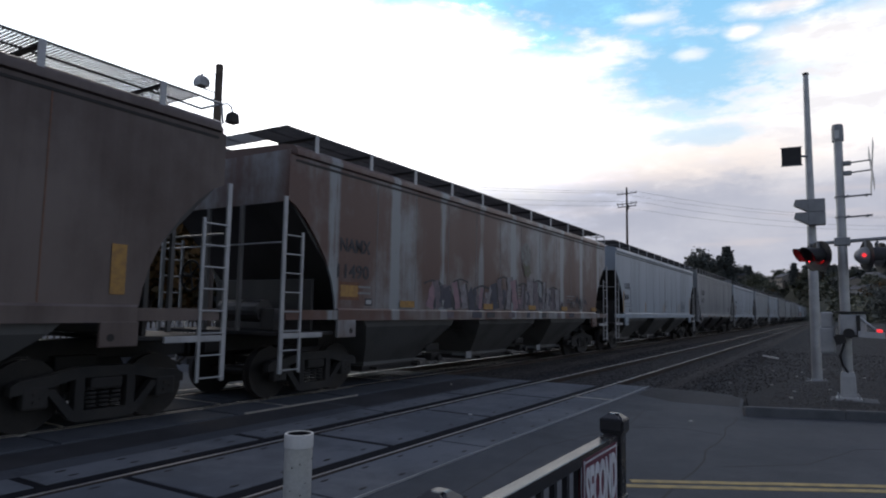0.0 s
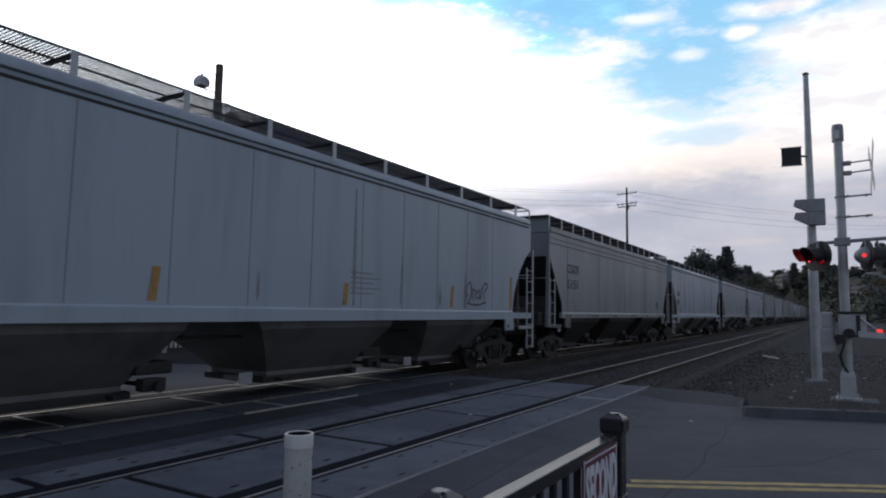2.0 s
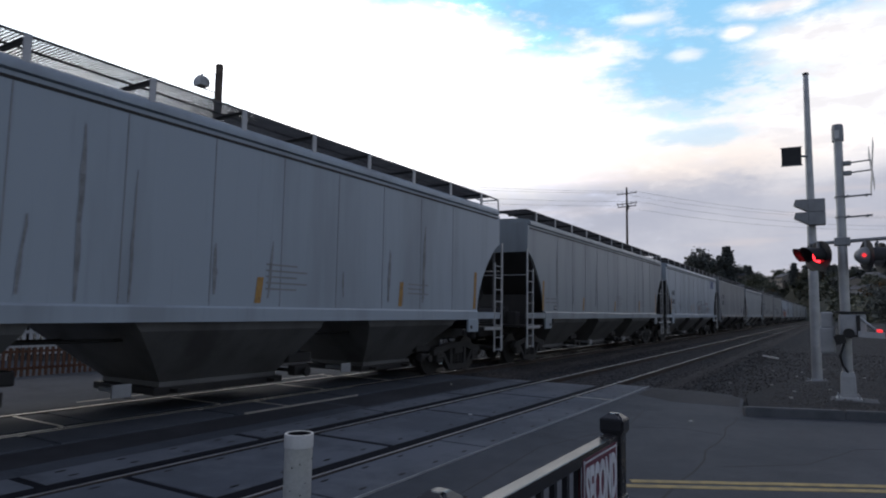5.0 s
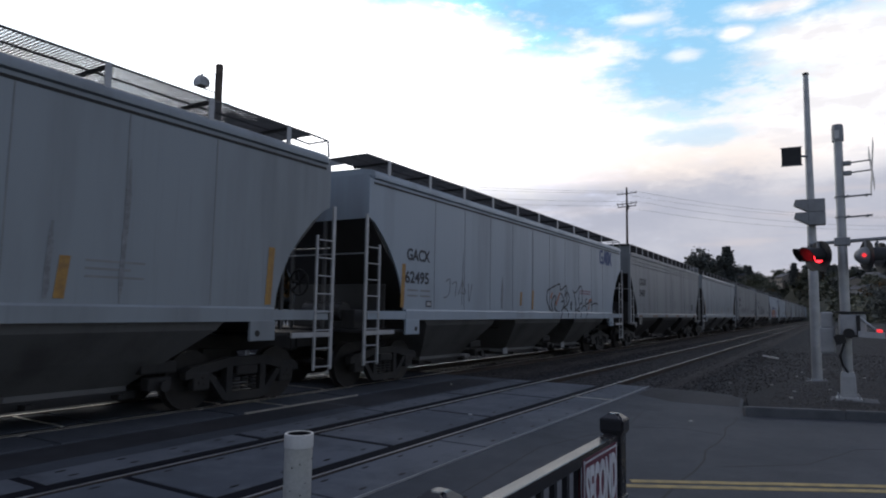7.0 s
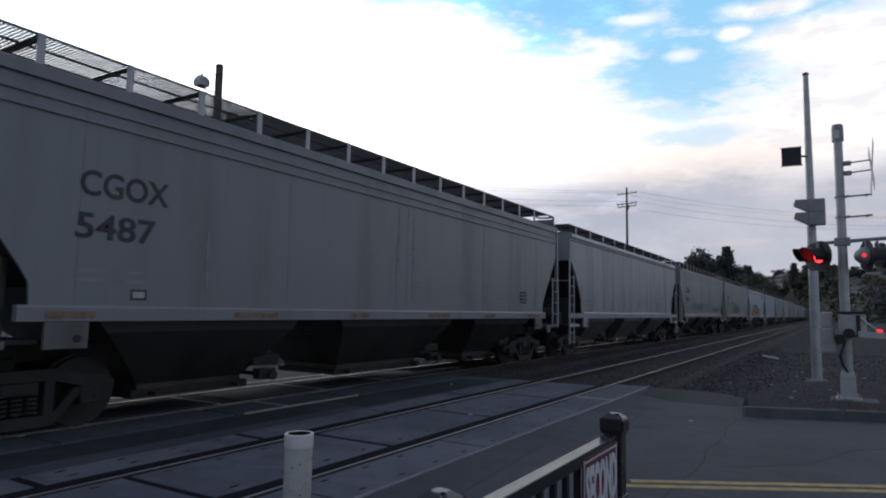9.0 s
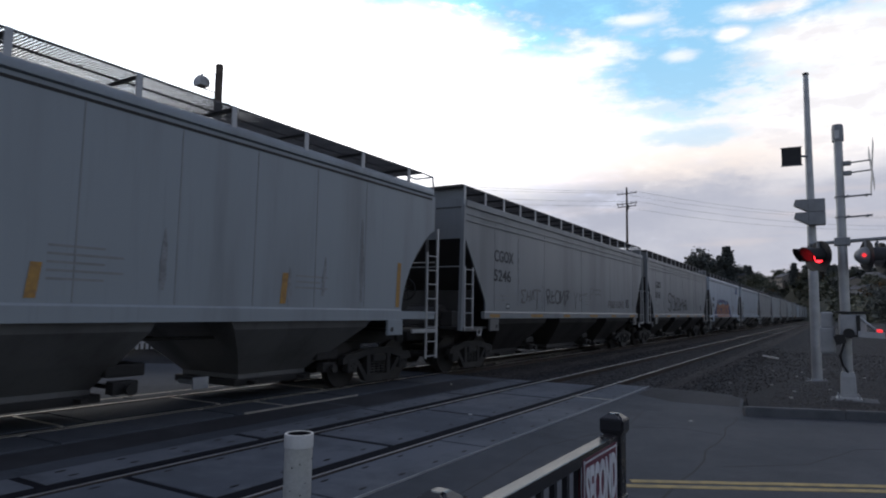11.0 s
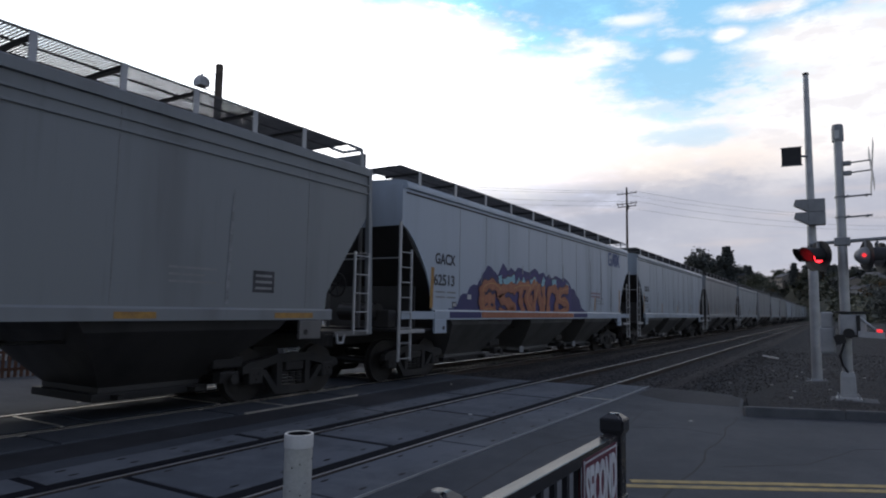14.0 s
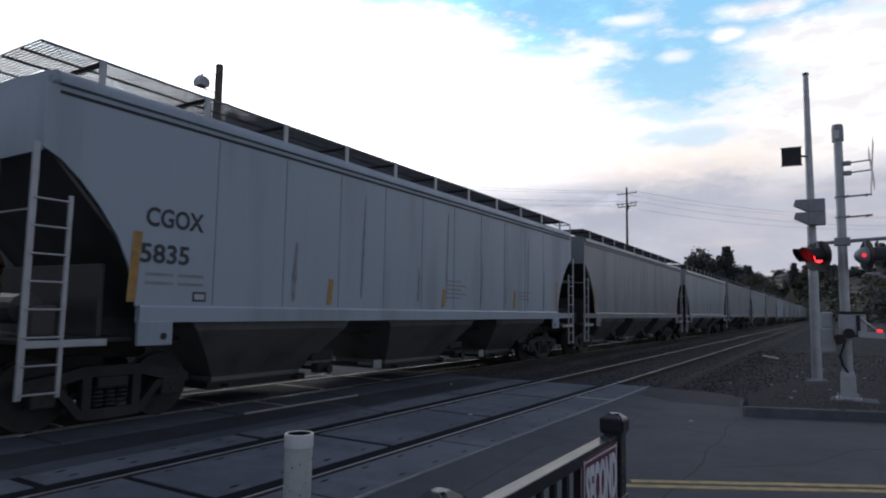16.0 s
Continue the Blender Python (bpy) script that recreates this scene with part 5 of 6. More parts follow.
# ---- foreground: handrail with its sign, and a pipe post ----
def handrail():
    fence = thing("metal_fence", "black painted steel handrail fence with square posts", "fence")
    y = 1.05
    ymat = BLACK_PAINT
    for x in (-0.13, 1.72, 3.555):
        bm = bmesh.new()
        box(bm, x - 0.05, x + 0.05, y - 0.05, y + 0.05, -0.02, 0.97, 0.008)
        post = part("post", bm, ymat, fence)
        bm = bmesh.new()
        box(bm, x - 0.058, x + 0.058, y - 0.058, y + 0.058, 0.963, 0.974, 0.003)
        part("collar", bm, ymat, post)
        bm = bmesh.new()
        prof = ((0.062, 0.972), (0.066, 0.985), (0.066, 1.035), (0.06, 1.045), (0.03, 1.068), (0.02, 1.07))
        loft(bm, [[(x - r, y - r, z), (x + r, y - r, z), (x + r, y + r, z), (x - r, y + r, z)] for r, z in prof])
        bmesh.ops.bevel(bm, geom=[e for e in bm.edges if abs(e.verts[0].co.z - e.verts[1].co.z) > 0.02], offset=0.012, segments=2, affect="EDGES")
        part("post_cap", bm, ymat, post, "domed square cap")
        bm = bmesh.new()
        box(bm, x - 0.058, x + 0.058, y - 0.058, y + 0.058, 0.62, 0.635, 0.004)
        part("collar", bm, ymat, post)
    for x0, x1 in ((-0.07, 1.66), (1.78, 3.51)):
        bm = bmesh.new()
        box(bm, x0 - 0.012, x1 + 0.012, y - 0.035, y + 0.035, 0.905, 0.962, 0.006)
        part("top_rail", bm, ymat, fence)
        bm = bmesh.new()
        box(bm, x0, x1, y - 0.02, y + 0.02, 0.1, 0.14, 0.006)
        part("bottom_rail", bm, ymat, fence)
        first = None
        k = 0
        while x0 + 0.12 + k * 0.15 < x1 - 0.05:
            m = pose(x0 + 0.12 + k * 0.15, y, 0)
            if first is None:
                bm = bmesh.new()
                box(bm, -0.017, 0.017, -0.012, 0.012, 0.138, 0.907)
                first = part("baluster", bm, ymat, fence, at=m)
            else:
                again("baluster", first, fence, m)
            k += 1
    sign = thing("notice_sign", "red and white printed notice fixed to the fence", "sign")
    bm = bmesh.new()
    box(bm, 2.93, 3.46, y - 0.036, y - 0.031, 0.34, 0.935, 0.002)
    part("sign_board", bm, SIGN_RED, sign, "dark red sign board")
    bm = bmesh.new()
    box(bm, 2.942, 3.448, y - 0.0385, y - 0.0365, 0.36, 0.923)
    part("sign_face", bm, SIGN_RED, sign, "dark red printed sign face")
    words("sign_word", "SECOND", 0.3, 2.955, 0.675, 0.485, SIGN_WHITE, sign, "bold white capital letters", 0.012, y - 0.041)
    rng = random.Random(5)
    for z0, z1, n in ((0.58, 0.65, 5), (0.49, 0.56, 7), (0.4, 0.47, 6)):
        for k in range(n):
            x0 = 2.96 + k * 0.48 / n
            wd = 0.48 / n * rng.uniform(0.6, 0.88)
            lean = rng.uniform(-0.012, 0.012)
            bm = bmesh.new()
            prism(bm, [(x0, z0), (x0 + wd, z0 + rng.uniform(0, 0.02)), (x0 + wd + lean, z1), (x0 + lean, z1 - rng.uniform(0, 0.02))], "y", y - 0.0405, y - 0.0387)
            part("sign_bar", bm, SIGN_WHITE, sign, "white block on the sign")
    for xa, xb in ((2.934, 2.944), (3.446, 3.456)):
        bm = bmesh.new()
        box(bm, xa, xb, y - 0.0405, y - 0.0387, 0.35, 0.93)
        part("sign_border", bm, SIGN_WHITE, sign)
    bm = bmesh.new()
    box(bm, 2.95, 3.44, y - 0.0405, y - 0.0387, 0.914, 0.923)
    part("sign_border", bm, SIGN_WHITE, sign)


def pipe_post():
    p = thing("pipe_bollard", "chipped off-white plastic pipe post, open at the top", "bollard", pose(2.04, 1.95, 0))
    bm = bmesh.new()
    n, R, r = 32, 0.058, 0.051
    ring = [(math.cos(2 * math.pi * i / n), math.sin(2 * math.pi * i / n)) for i in range(n)]
    loft(bm, [[(R * c, R * s, z) for c, s in ring] for z in (-0.03, 0.4, 0.8, 1.032)] , caps=False)
    part("pipe", bm, PVC, p, smooth=True)
    bm = bmesh.new()
    prof = ((R + 0.001, 1.032), (R + 0.003, 1.034), (R + 0.003, 1.086), (R + 0.001, 1.09), (r, 1.09), (r, 1.05))
    loft(bm, [[(q * c, q * s, z) for c, s in ring] for q, z in prof], caps=False)
    part("pipe_collar", bm, PVC_CLEAN, p, "whiter coupling ring", smooth=True)
    # black sleeve and disc added to paint the shade inside the pipe
    bm = bmesh.new()
    loft(bm, [[((r - 0.0005) * c, (r - 0.0005) * s, z) for c, s in ring] for z in (1.087, 1.05)], caps=False)
    part("pipe_bore", bm, BLACK_PAINT, p, "black sleeve for the shade inside the pipe", smooth=True)
    bm = bmesh.new()
    disc(bm, (0, 0, 1.05), (0, 0, 1), r, 0.01, 24)
    part("pipe_plug", bm, BLACK_PAINT, p)
    rng = random.Random(2)
    for k in range(9):
        a, z = rng.uniform(3.3, 5.2), rng.uniform(0.75, 1.0)
        bm = bmesh.new()
        disc(bm, ((R + 0.0005) * math.cos(a), (R + 0.0005) * math.sin(a), z), (math.cos(a), math.sin(a), 0), rng.uniform(0.002, 0.004), 0.002, 6)
        part("chip", bm, RUBBER, p)


SIGN_RED = worn("sign_red", (0.15, 0.022, 0.045), (0.1, 0.02, 0.04), 0.5, 0, 8, 60)
SIGN_WHITE = worn("sign_white", (0.66, 0.67, 0.7), (0.5, 0.5, 0.52), 0.5, 0, 8, 60)
PVC_CLEAN = worn("pvc_clean", (0.60, 0.60, 0.58), (0.50, 0.50, 0.48), 0.45)
handrail()
pipe_post()

# ---- crossing signals ----
LENS_DARK = worn("red_lens", (0.10, 0.008, 0.008), (0.14, 0.012, 0.01), 0.25)
RED_STRIPE = worn("red_stripe", (0.30, 0.03, 0.025), (0.22, 0.03, 0.025), 0.5)
WHITE_STRIPE = worn("white_stripe", (0.5, 0.5, 0.5), (0.38, 0.38, 0.38), 0.5)
SIGNAL_GREY = worn("signal_grey", (0.22, 0.225, 0.23), (0.30, 0.305, 0.31), 0.55, 0.2)
BLACK_PLATE = worn("black_plate", (0.012, 0.012, 0.013), (0.025, 0.025, 0.027), 0.6)


def glowing(name, colour, strength):
    n = Nodes(name)
    n.put(n.bsdf, "Emission_Color", (*colour, 1))
    n.put(n.bsdf, "Emission_Strength", strength)
    return n.done(tuple(c * 0.3 for c in colour), 0.4)


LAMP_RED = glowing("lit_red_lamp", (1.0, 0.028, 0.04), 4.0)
LAMP_RED_DIM = glowing("lit_gate_lamp", (1.0, 0.04, 0.05), 1.1)
FLASHERS = []


def signal_head(parent, x, y, z, facing, lamp_phase=None):
    """A flasher: round black background, hood and an added half-lit disc that turns to imitate flashing."""
    head = new("signal_head")
    head.parent = parent
    head.matrix_basis = pose(x, y, z, 0, 0, facing)
    bm = bmesh.new()
    disc(bm, (0, 0, 0), (1, 0, 0), 0.285, 0.012, 36)
    part("background_disc", bm, BLACK_PLATE, head)
    bm = bmesh.new()
    loft(bm, [[(px, r * math.cos(a), r * math.sin(a)) for a in [i * math.pi / 8 for i in range(16)]] for px, r in ((-0.008, 0.16), (-0.08, 0.155), (-0.17, 0.09), (-0.2, 0.04))])
    part("housing", bm, SIGNAL_GREY, head, smooth=True)
    bm = bmesh.new()
    n = 18
    inner, outer = [], []
    for i in range(n + 1):
        a = radians(-35 + 250 * i / n)
        c, s = math.cos(a), math.sin(a)
        inner.append((c, s))
    for i in range(n):
        (c0, s0), (c1, s1) = inner[i], inner[i + 1]
        def reach(s):
            return 0.2 + 0.17 * max(0.0, (s + 0.6) / 1.6)
        q = []
        for c, s in ((c0, s0), (c1, s1)):
            q.append([(0.008, 0.15 * c, 0.15 * s), (0.008, 0.157 * c, 0.157 * s), (reach(s), 0.157 * c, 0.157 * s), (reach(s), 0.15 * c, 0.15 * s)])
        loft(bm, q)
    bmesh.ops.remove_doubles(bm, verts=bm.verts, dist=1e-5)
    part("visor", bm, BLACK_PLATE, head)
    bm = bmesh.new()
    disc(bm, (0.012, 0, 0), (1, 0, 0), 0.15, 0.008, 28)
    part("lens", bm, LENS_DARK, head, "dark red lens")
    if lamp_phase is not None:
        # added disc, glowing in front and black behind, stands in for a switched lamp
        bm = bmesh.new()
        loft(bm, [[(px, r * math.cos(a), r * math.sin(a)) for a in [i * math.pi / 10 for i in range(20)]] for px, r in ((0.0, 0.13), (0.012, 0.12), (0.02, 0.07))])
        rev = part("reflector", bm, LAMP_RED, head, "glowing red lamp disc, turned to imitate flashing")
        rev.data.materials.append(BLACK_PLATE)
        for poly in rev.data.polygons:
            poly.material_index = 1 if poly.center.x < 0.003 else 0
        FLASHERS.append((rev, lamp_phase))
    return head


def crossing_signal():
    m = thing("crossing_signal", "aluminium crossing signal mast with lowered gate arm", "crossing signal", pose(14.1, -0.2, 0.1, 0, 0, 92))
    bm = bmesh.new()
    loft(bm, [[(r * math.cos(a), r * math.sin(a), z) for a in [i * math.pi / 12 for i in range(24)]] for z, r in ((0.05, 0.085), (2.2, 0.083), (4.9, 0.075))])
    part("mast", bm, ALU, m, smooth=True)
    bm = bmesh.new()
    loft(bm, [[(r * math.cos(a), r * math.sin(a), z) for a in [i * math.pi / 12 for i in range(24)]] for z, r in ((4.86, 0.1), (5.1, 0.1), (5.14, 0.095), (5.18, 0.09), (5.2, 0.03))])
    part("bell", bm, SIGNAL_GREY, m, "grey bell housing on top", smooth=True)
    bm = bmesh.new()
    box(bm, -0.02, 0.05, 0.085, 0.106, 4.9, 5.06, 0.006)
    part("bell_window", bm, PVC_CLEAN, m)
    bm = bmesh.new()
    loft(bm, [[(sx * r, sy * r, z) for sx, sy in ((-1, -1), (1, -1), (1, 1), (-1, 1))] for z, r in ((0.0, 0.2), (0.03, 0.2), (0.05, 0.125), (0.42, 0.115), (0.5, 0.1))])
    part("mast_base", bm, ALU, m)
    for sx in (-1, 1):
        for sy in (-1, 1):
            bm = bmesh.new()
            bar(bm, (sx * 0.16, sy * 0.16, 0.02), (sx * 0.16, sy * 0.16, 0.1), 0.018, 6)
            part("anchor_bolt", bm, GALV, m)
    # brackets and the crossbuck, edge on
    for z in (4.42, 4.23):
        bm = bmesh.new()
        bar(bm, (-0.06, 0, z), (-0.5, 0, z + 0.03), 0.014, 8)
        box(bm, -0.2, -0.07, -0.05, 0.05, z - 0.04, z + 0.04, 0.015)
        part("bracket", bm, SIGNAL_GREY, m)
    for s in (-1, 1):
        bm = bmesh.new()
        a = radians(45)
        ex = [(-0.6 * math.cos(a) - 0.11 * math.sin(a), -0.6 * math.sin(a) + 0.11 * math.cos(a)), (0.6 * math.cos(a) - 0.11 * math.sin(a), 0.6 * math.sin(a) + 0.11 * math.cos(a)),
              (0.6 * math.cos(a) + 0.11 * math.sin(a), 0.6 * math.sin(a) - 0.11 * math.cos(a)), (-0.6 * math.cos(a) + 0.11 * math.sin(a), -0.6 * math.sin(a) - 0.11 * math.cos(a))]
        prism(bm, [(s * u, 4.3 + v) for u, v in ex], "x", -0.52 - 0.004 * s, -0.516 - 0.004 * s)
        part("crossbuck_blade", bm, WHITE_STRIPE, m, "white crossbuck blade seen edge-on")
    for z in (3.78, 3.39):
        bm = bmesh.new()
        for y in (-0.03, 0.03):
            bar(bm, (-0.06, y, z), (-0.5, y, z + 0.02), 0.012, 8)
        for x in (-0.12, -0.42):
            bar(bm, (x, -0.04, z + 0.01), (x, 0.04, z + 0.01), 0.025, 8)
        disc(bm, (0, 0, z), (0, 0, 1), 0.098, 0.03, 20)
        part("bracket", bm, SIGNAL_GREY, m)
    # crossarm and flashers
    bm = bmesh.new()
    bar(bm, (0.52, 0.0, 2.9), (-0.75, 0.0, 2.97), 0.035, 10)
    box(bm, -0.13, 0.13, -0.11, 0.11, 2.85, 3.0, 0.02)
    part("crossarm", bm, SIGNAL_GREY, m)
    for x, y in ((0.4, 0.3), (0.52, -0.35), (-0.35, 0.35), (-0.55, -0.2)):
        bm = bmesh.new()
        bar(bm, (x, 0, 2.9), (x, y, 2.9), 0.025, 8)
        bar(bm, (x, y, 2.9), (x, y, 2.72), 0.03, 8)
        part("hanger", bm, SIGNAL_GREY, m)
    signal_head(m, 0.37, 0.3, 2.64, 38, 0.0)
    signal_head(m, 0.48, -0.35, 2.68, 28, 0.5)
    for x, y, f in ((-0.35, 0.35, 200), (-0.62, -0.2, 200)):
        signal_head(m, x, y, 2.62, f)
    for x, y in ((-0.3, 0.53),):
        bm = bmesh.new()
        disc(bm, (x, y, 2.62), (0, 1, 0), 0.035, 0.02, 10)
        part("side_light", bm, LAMP_RED_DIM, m, "small lit red side light")
    # gate machine
    bm = bmesh.new()
    box(bm, -0.3, 0.12, -0.02, 0.38, 1.16, 1.58, 0.05)
    mech = part("gate_machine", bm, ALU, m, "grey gate machine housing")
    bm = bmesh.new()
    box(bm, -0.2, -0.14, 0.421, 0.44, 1.2, 1.55, 0.005)
    part("door_seam", bm, DARK_STEEL, mech)
    bm = bmesh.new()
    disc(bm, (-0.02, 0.45, 1.22), (0, 1, 0), 0.09, 0.08, 16)
    part("gate_shaft", bm, DARK_STEEL, mech)
    for z in (1.58, 1.16):
        bm = bmesh.new()
        box(bm, -0.36, 0.18, -0.1, 0.42, z, z + 0.035, 0.01)
        part("clamp_band", bm, DARK_STEEL, mech)
    bm = bmesh.new()
    box(bm, 0.2, 0.4, -0.14, 0.06, 1.3, 1.6, 0.03)
    box(bm, 0.17, 0.43, -0.13, 0.05, 0.82, 1.33, 0.05)
    part("relay_box", bm, ALU, m, "grey relay box beside the mast")
    bm = bmesh.new()
    prism(bm, [(0.02, 1.06), (0.18, 1.0), (0.22, 1.16), (0.06, 1.2)], "y", 0.46, 0.5)
    part("counterweight", bm, DARK_STEEL, m)
    bm = bmesh.new()
    pts = [(0.02, 0.1, 1.1), (0.12, 0.2, 0.8), (0.08, 0.16, 0.62), (0.0, 0.1, 0.5)]
    for a, b in zip(pts, pts[1:]):
        bar(bm, a, b, 0.02, 6)
    part("cable", bm, RUBBER, m)
    # lowered arm
    arm = new("gate_arm")
    arm.parent = m
    for k in range(12):
        x0 = -0.16 - k * 0.4
        bm = bmesh.new()
        z = 1.16 - k * 0.016
        prism(bm, [(x0, z), (x0 - 0.4, z - 0.016), (x0 - 0.4, z + 0.09), (x0, z + 0.106)], "y", 0.43, 0.465)
        part("stripe", bm, RED_STRIPE if k % 2 else WHITE_STRIPE, arm, "red reflective stripe" if k % 2 else "white reflective stripe")
    for k, x in enumerate((-0.48, -2.2, -4.0)):
        bm = bmesh.new()
        box(bm, x - 0.045, x + 0.045, 0.43, 0.47, 1.245 - k * 0.06, 1.305 - k * 0.06, 0.02)
        part("arm_light", bm, LAMP_RED_DIM, arm, "lit red gate arm light")
    bm = bmesh.new()
    bar(bm, (-0.15, 0.4, 1.55), (-0.42, 0.46, 1.3), 0.02, 8)
    part("arm_brace", bm, ALU, m)
    # concrete footing
    f = thing("signal_footing", "square concrete footing under the signal mast", "footing", kind="structure")
    bm = bmesh.new()
    box(bm, 13.72, 14.48, -0.66, 0.1, -0.2, 0.105, 0.015)
    part("footing", bm, KERB, f)


def light_pole():
    p = thing("signal_pole", "tall tapering grey pole with traffic signal and sign", "signal pole", pose(18.83, 0.39, -0.08, 0, 0, 95))
    bm = bmesh.new()
    loft(bm, [[(r * math.cos(a), r * math.sin(a), z) for a in [i * math.pi / 10 for i in range(20)]] for z, r in ((0.0, 0.12), (3.5, 0.11), (8.05, 0.065))])
    part("pole", bm, ALU, p, smooth=True)
    bm = bmesh.new()
    loft(bm, [[(sx * r, sy * r, z) for sx, sy in ((-1, -1), (1, -1), (1, 1), (-1, 1))] for z, r in ((0.0, 0.24), (0.04, 0.24), (0.06, 0.14), (0.12, 0.13))])
    part("base_plate", bm, GALV, p)
    for sx in (-1, 1):
        for sy in (-1, 1):
            bm = bmesh.new()
            bar(bm, (sx * 0.19, sy * 0.19, 0.03), (sx * 0.19, sy * 0.19, 0.12), 0.02, 6)
            part("anchor_bolt", bm, GALV, p)
    bm = bmesh.new()
    disc(bm, (0, 0, 8.06), (0, 0, 1), 0.075, 0.05, 14)
    part("pole_cap", bm, DARK_STEEL, p)
    sg = new("sign_panel")
    sg.parent = p
    bm = bmesh.new()
    box(bm, 0.17, 0.63, 0.1, 0.14, 5.62, 6.08, 0.012)
    part("panel", bm, BLACK_PLATE, sg, "dark back of a square sign")
    bm = bmesh.new()
    for x0, x1, z0, z1 in ((0.15, 0.65, 6.08, 6.1), (0.15, 0.65, 5.6, 5.62)):
        box(bm, x0, x1, 0.09, 0.15, z0, z1)
    bar(bm, (0.0, 0.05, 5.84), (0.2, 0.12, 5.84), 0.03, 8)
    part("panel_bracket", bm, SIGNAL_GREY, sg)
    for z in (4.5, 4.165):
        hd = new("traffic_signal_head")
        hd.parent = p
        hd.matrix_basis = pose(0.0, 0.22, z, 0, 0, 0)
        bm = bmesh.new()
        box(bm, -0.3, 0.08, -0.12, 0.14, -0.16, 0.17, 0.02)
        part("housing", bm, SIGNAL_GREY, hd)
        bm = bmesh.new()
        prism(bm, [(0.082, -0.14), (0.082, 0.165), (0.36, 0.165), (0.4, 0.05), (0.38, 0.02)], "y", -0.12, 0.14)
        part("visor", bm, SIGNAL_GREY, hd, "long grey visor")
        bm = bmesh.new()
        disc(bm, (0.082, 0.0, -0.02), (1, 0, 0), 0.1, 0.01, 20)
        part("lens", bm, BLACK_PLATE, hd)


crossing_signal()
light_pole()


# ---- poles and wires behind the train ----
def wire(name, a, b, sag, parent, r=0.02):
    bm = bmesh.new()
    a, b = Vector(a), Vector(b)
    side = (b - a).cross(Vector((0, 0, 1))).normalized() * r
    rows = []
    for i in range(15):
        s = i / 14
        q = a.lerp(b, s) - Vector((0, 0, sag * 4 * s * (1 - s)))
        rows.append([tuple(q - side), tuple(q + Vector((0, 0, r))), tuple(q + side), tuple(q - Vector((0, 0, r)))])
    loft(bm, rows)
    return part(name, bm, RUBBER, parent)


def flood_pole():
    p = thing("utility_pole", "weathered wooden pole with a grey floodlight", "utility pole", pose(15.4, 19.5, 0))
    bm = bmesh.new()
    loft(bm, [[(r * math.cos(a), r * math.sin(a), z) for a in [i * math.pi / 8 for i in range(16)]] for z, r in ((-0.3, 0.18), (6, 0.16), (10.72, 0.14))])
    part("pole", bm, WOOD_POLE, p, smooth=True)
    bm = bmesh.new()
    bar(bm, (0, 0, 9.6), (-0.38, 0.42, 9.78), 0.025, 8)
    bar(bm, (0, 0, 9.25), (-0.34, 0.4, 9.72), 0.015, 6)
    part("bracket", bm, GALV, p)
    bm = bmesh.new()
    loft(bm, [[(cx + sx * w, cy + sy * w, z) for sx, sy in ((-1, -1), (1, -1), (1, 1), (-1, 1))] for cx, cy, z, w in ((-0.42, 0.45, 9.84, 0.2), (-0.42, 0.45, 10.02, 0.21), (-0.42, 0.45, 10.16, 0.17), (-0.42, 0.45, 10.22, 0.12))])
    part("floodlight", bm, ALU, p, "grey box floodlight")
    bm = bmesh.new()
    bar(bm, (-0.42, 0.45, 10.22), (-0.42, 0.45, 10.34), 0.03, 8)
    part("photocell", bm, SIGNAL_GREY, p)
    bm = bmesh.new()
    pts = [(0.05, -0.08, 9.2), (0.2, -0.33, 9.22), (0.27, -0.44, 9.1), (0.3, -0.5, 8.85)]
    for a, b in zip(pts, pts[1:]):
        bar(bm, a, b, 0.03, 8)
    part("lamp_arm", bm, GALV, p)
    bm = bmesh.new()
    loft(bm, [[(0.3 + sx * w, -0.5 + sy * w, z) for sx, sy in ((-1, -1), (1, -1), (1, 1), (-1, 1))] for z, w in ((8.88, 0.1), (8.8, 0.16), (8.5, 0.19), (8.46, 0.17))])
    part("side_lamp", bm, DARK_STEEL, p, "small dark lamp on a curved arm")
    wire("service_wire", (0, 0, 10.4), (-2.3, 16, 12.2), 0.2, p, 0.012)


def power_pole(x, y, h, turn, label):
    p = thing("power_pole", label, "utility pole", pose(x, y, 0, 0, 0, turn))
    bm = bmesh.new()
    loft(bm, [[(r * math.cos(a), r * math.sin(a), z) for a in [i * math.pi / 5 for i in range(10)]] for z, r in ((-1, 0.3), (h * 0.5, 0.26), (h, 0.17))])
    part("pole", bm, WOOD_POLE, p)
    for z, w in ((h - 1.3, 2.2), (h - 3.4, 2.3), (h - 4.0, 2.1)):
        bm = bmesh.new()
        box(bm, -0.07, 0.07, -w, w, z - 0.08, z + 0.08)
        part("crossarm", bm, WOOD_POLE, p)
        for yy in (-w + 0.15, -w * 0.45, w * 0.45, w - 0.15):
            bm = bmesh.new()
            bar(bm, (0, yy, z + 0.08), (0, yy, z + 0.38), 0.09, 6, 0.05)
            part("insulator", bm, SIGNAL_GREY, p)
    bm = bmesh.new()
    bar(bm, (0.3, 0, h - 4.6), (0.3, 0, h - 3.6), 0.3, 10)
    part("transformer", bm, SIGNAL_GREY, p)
    return p


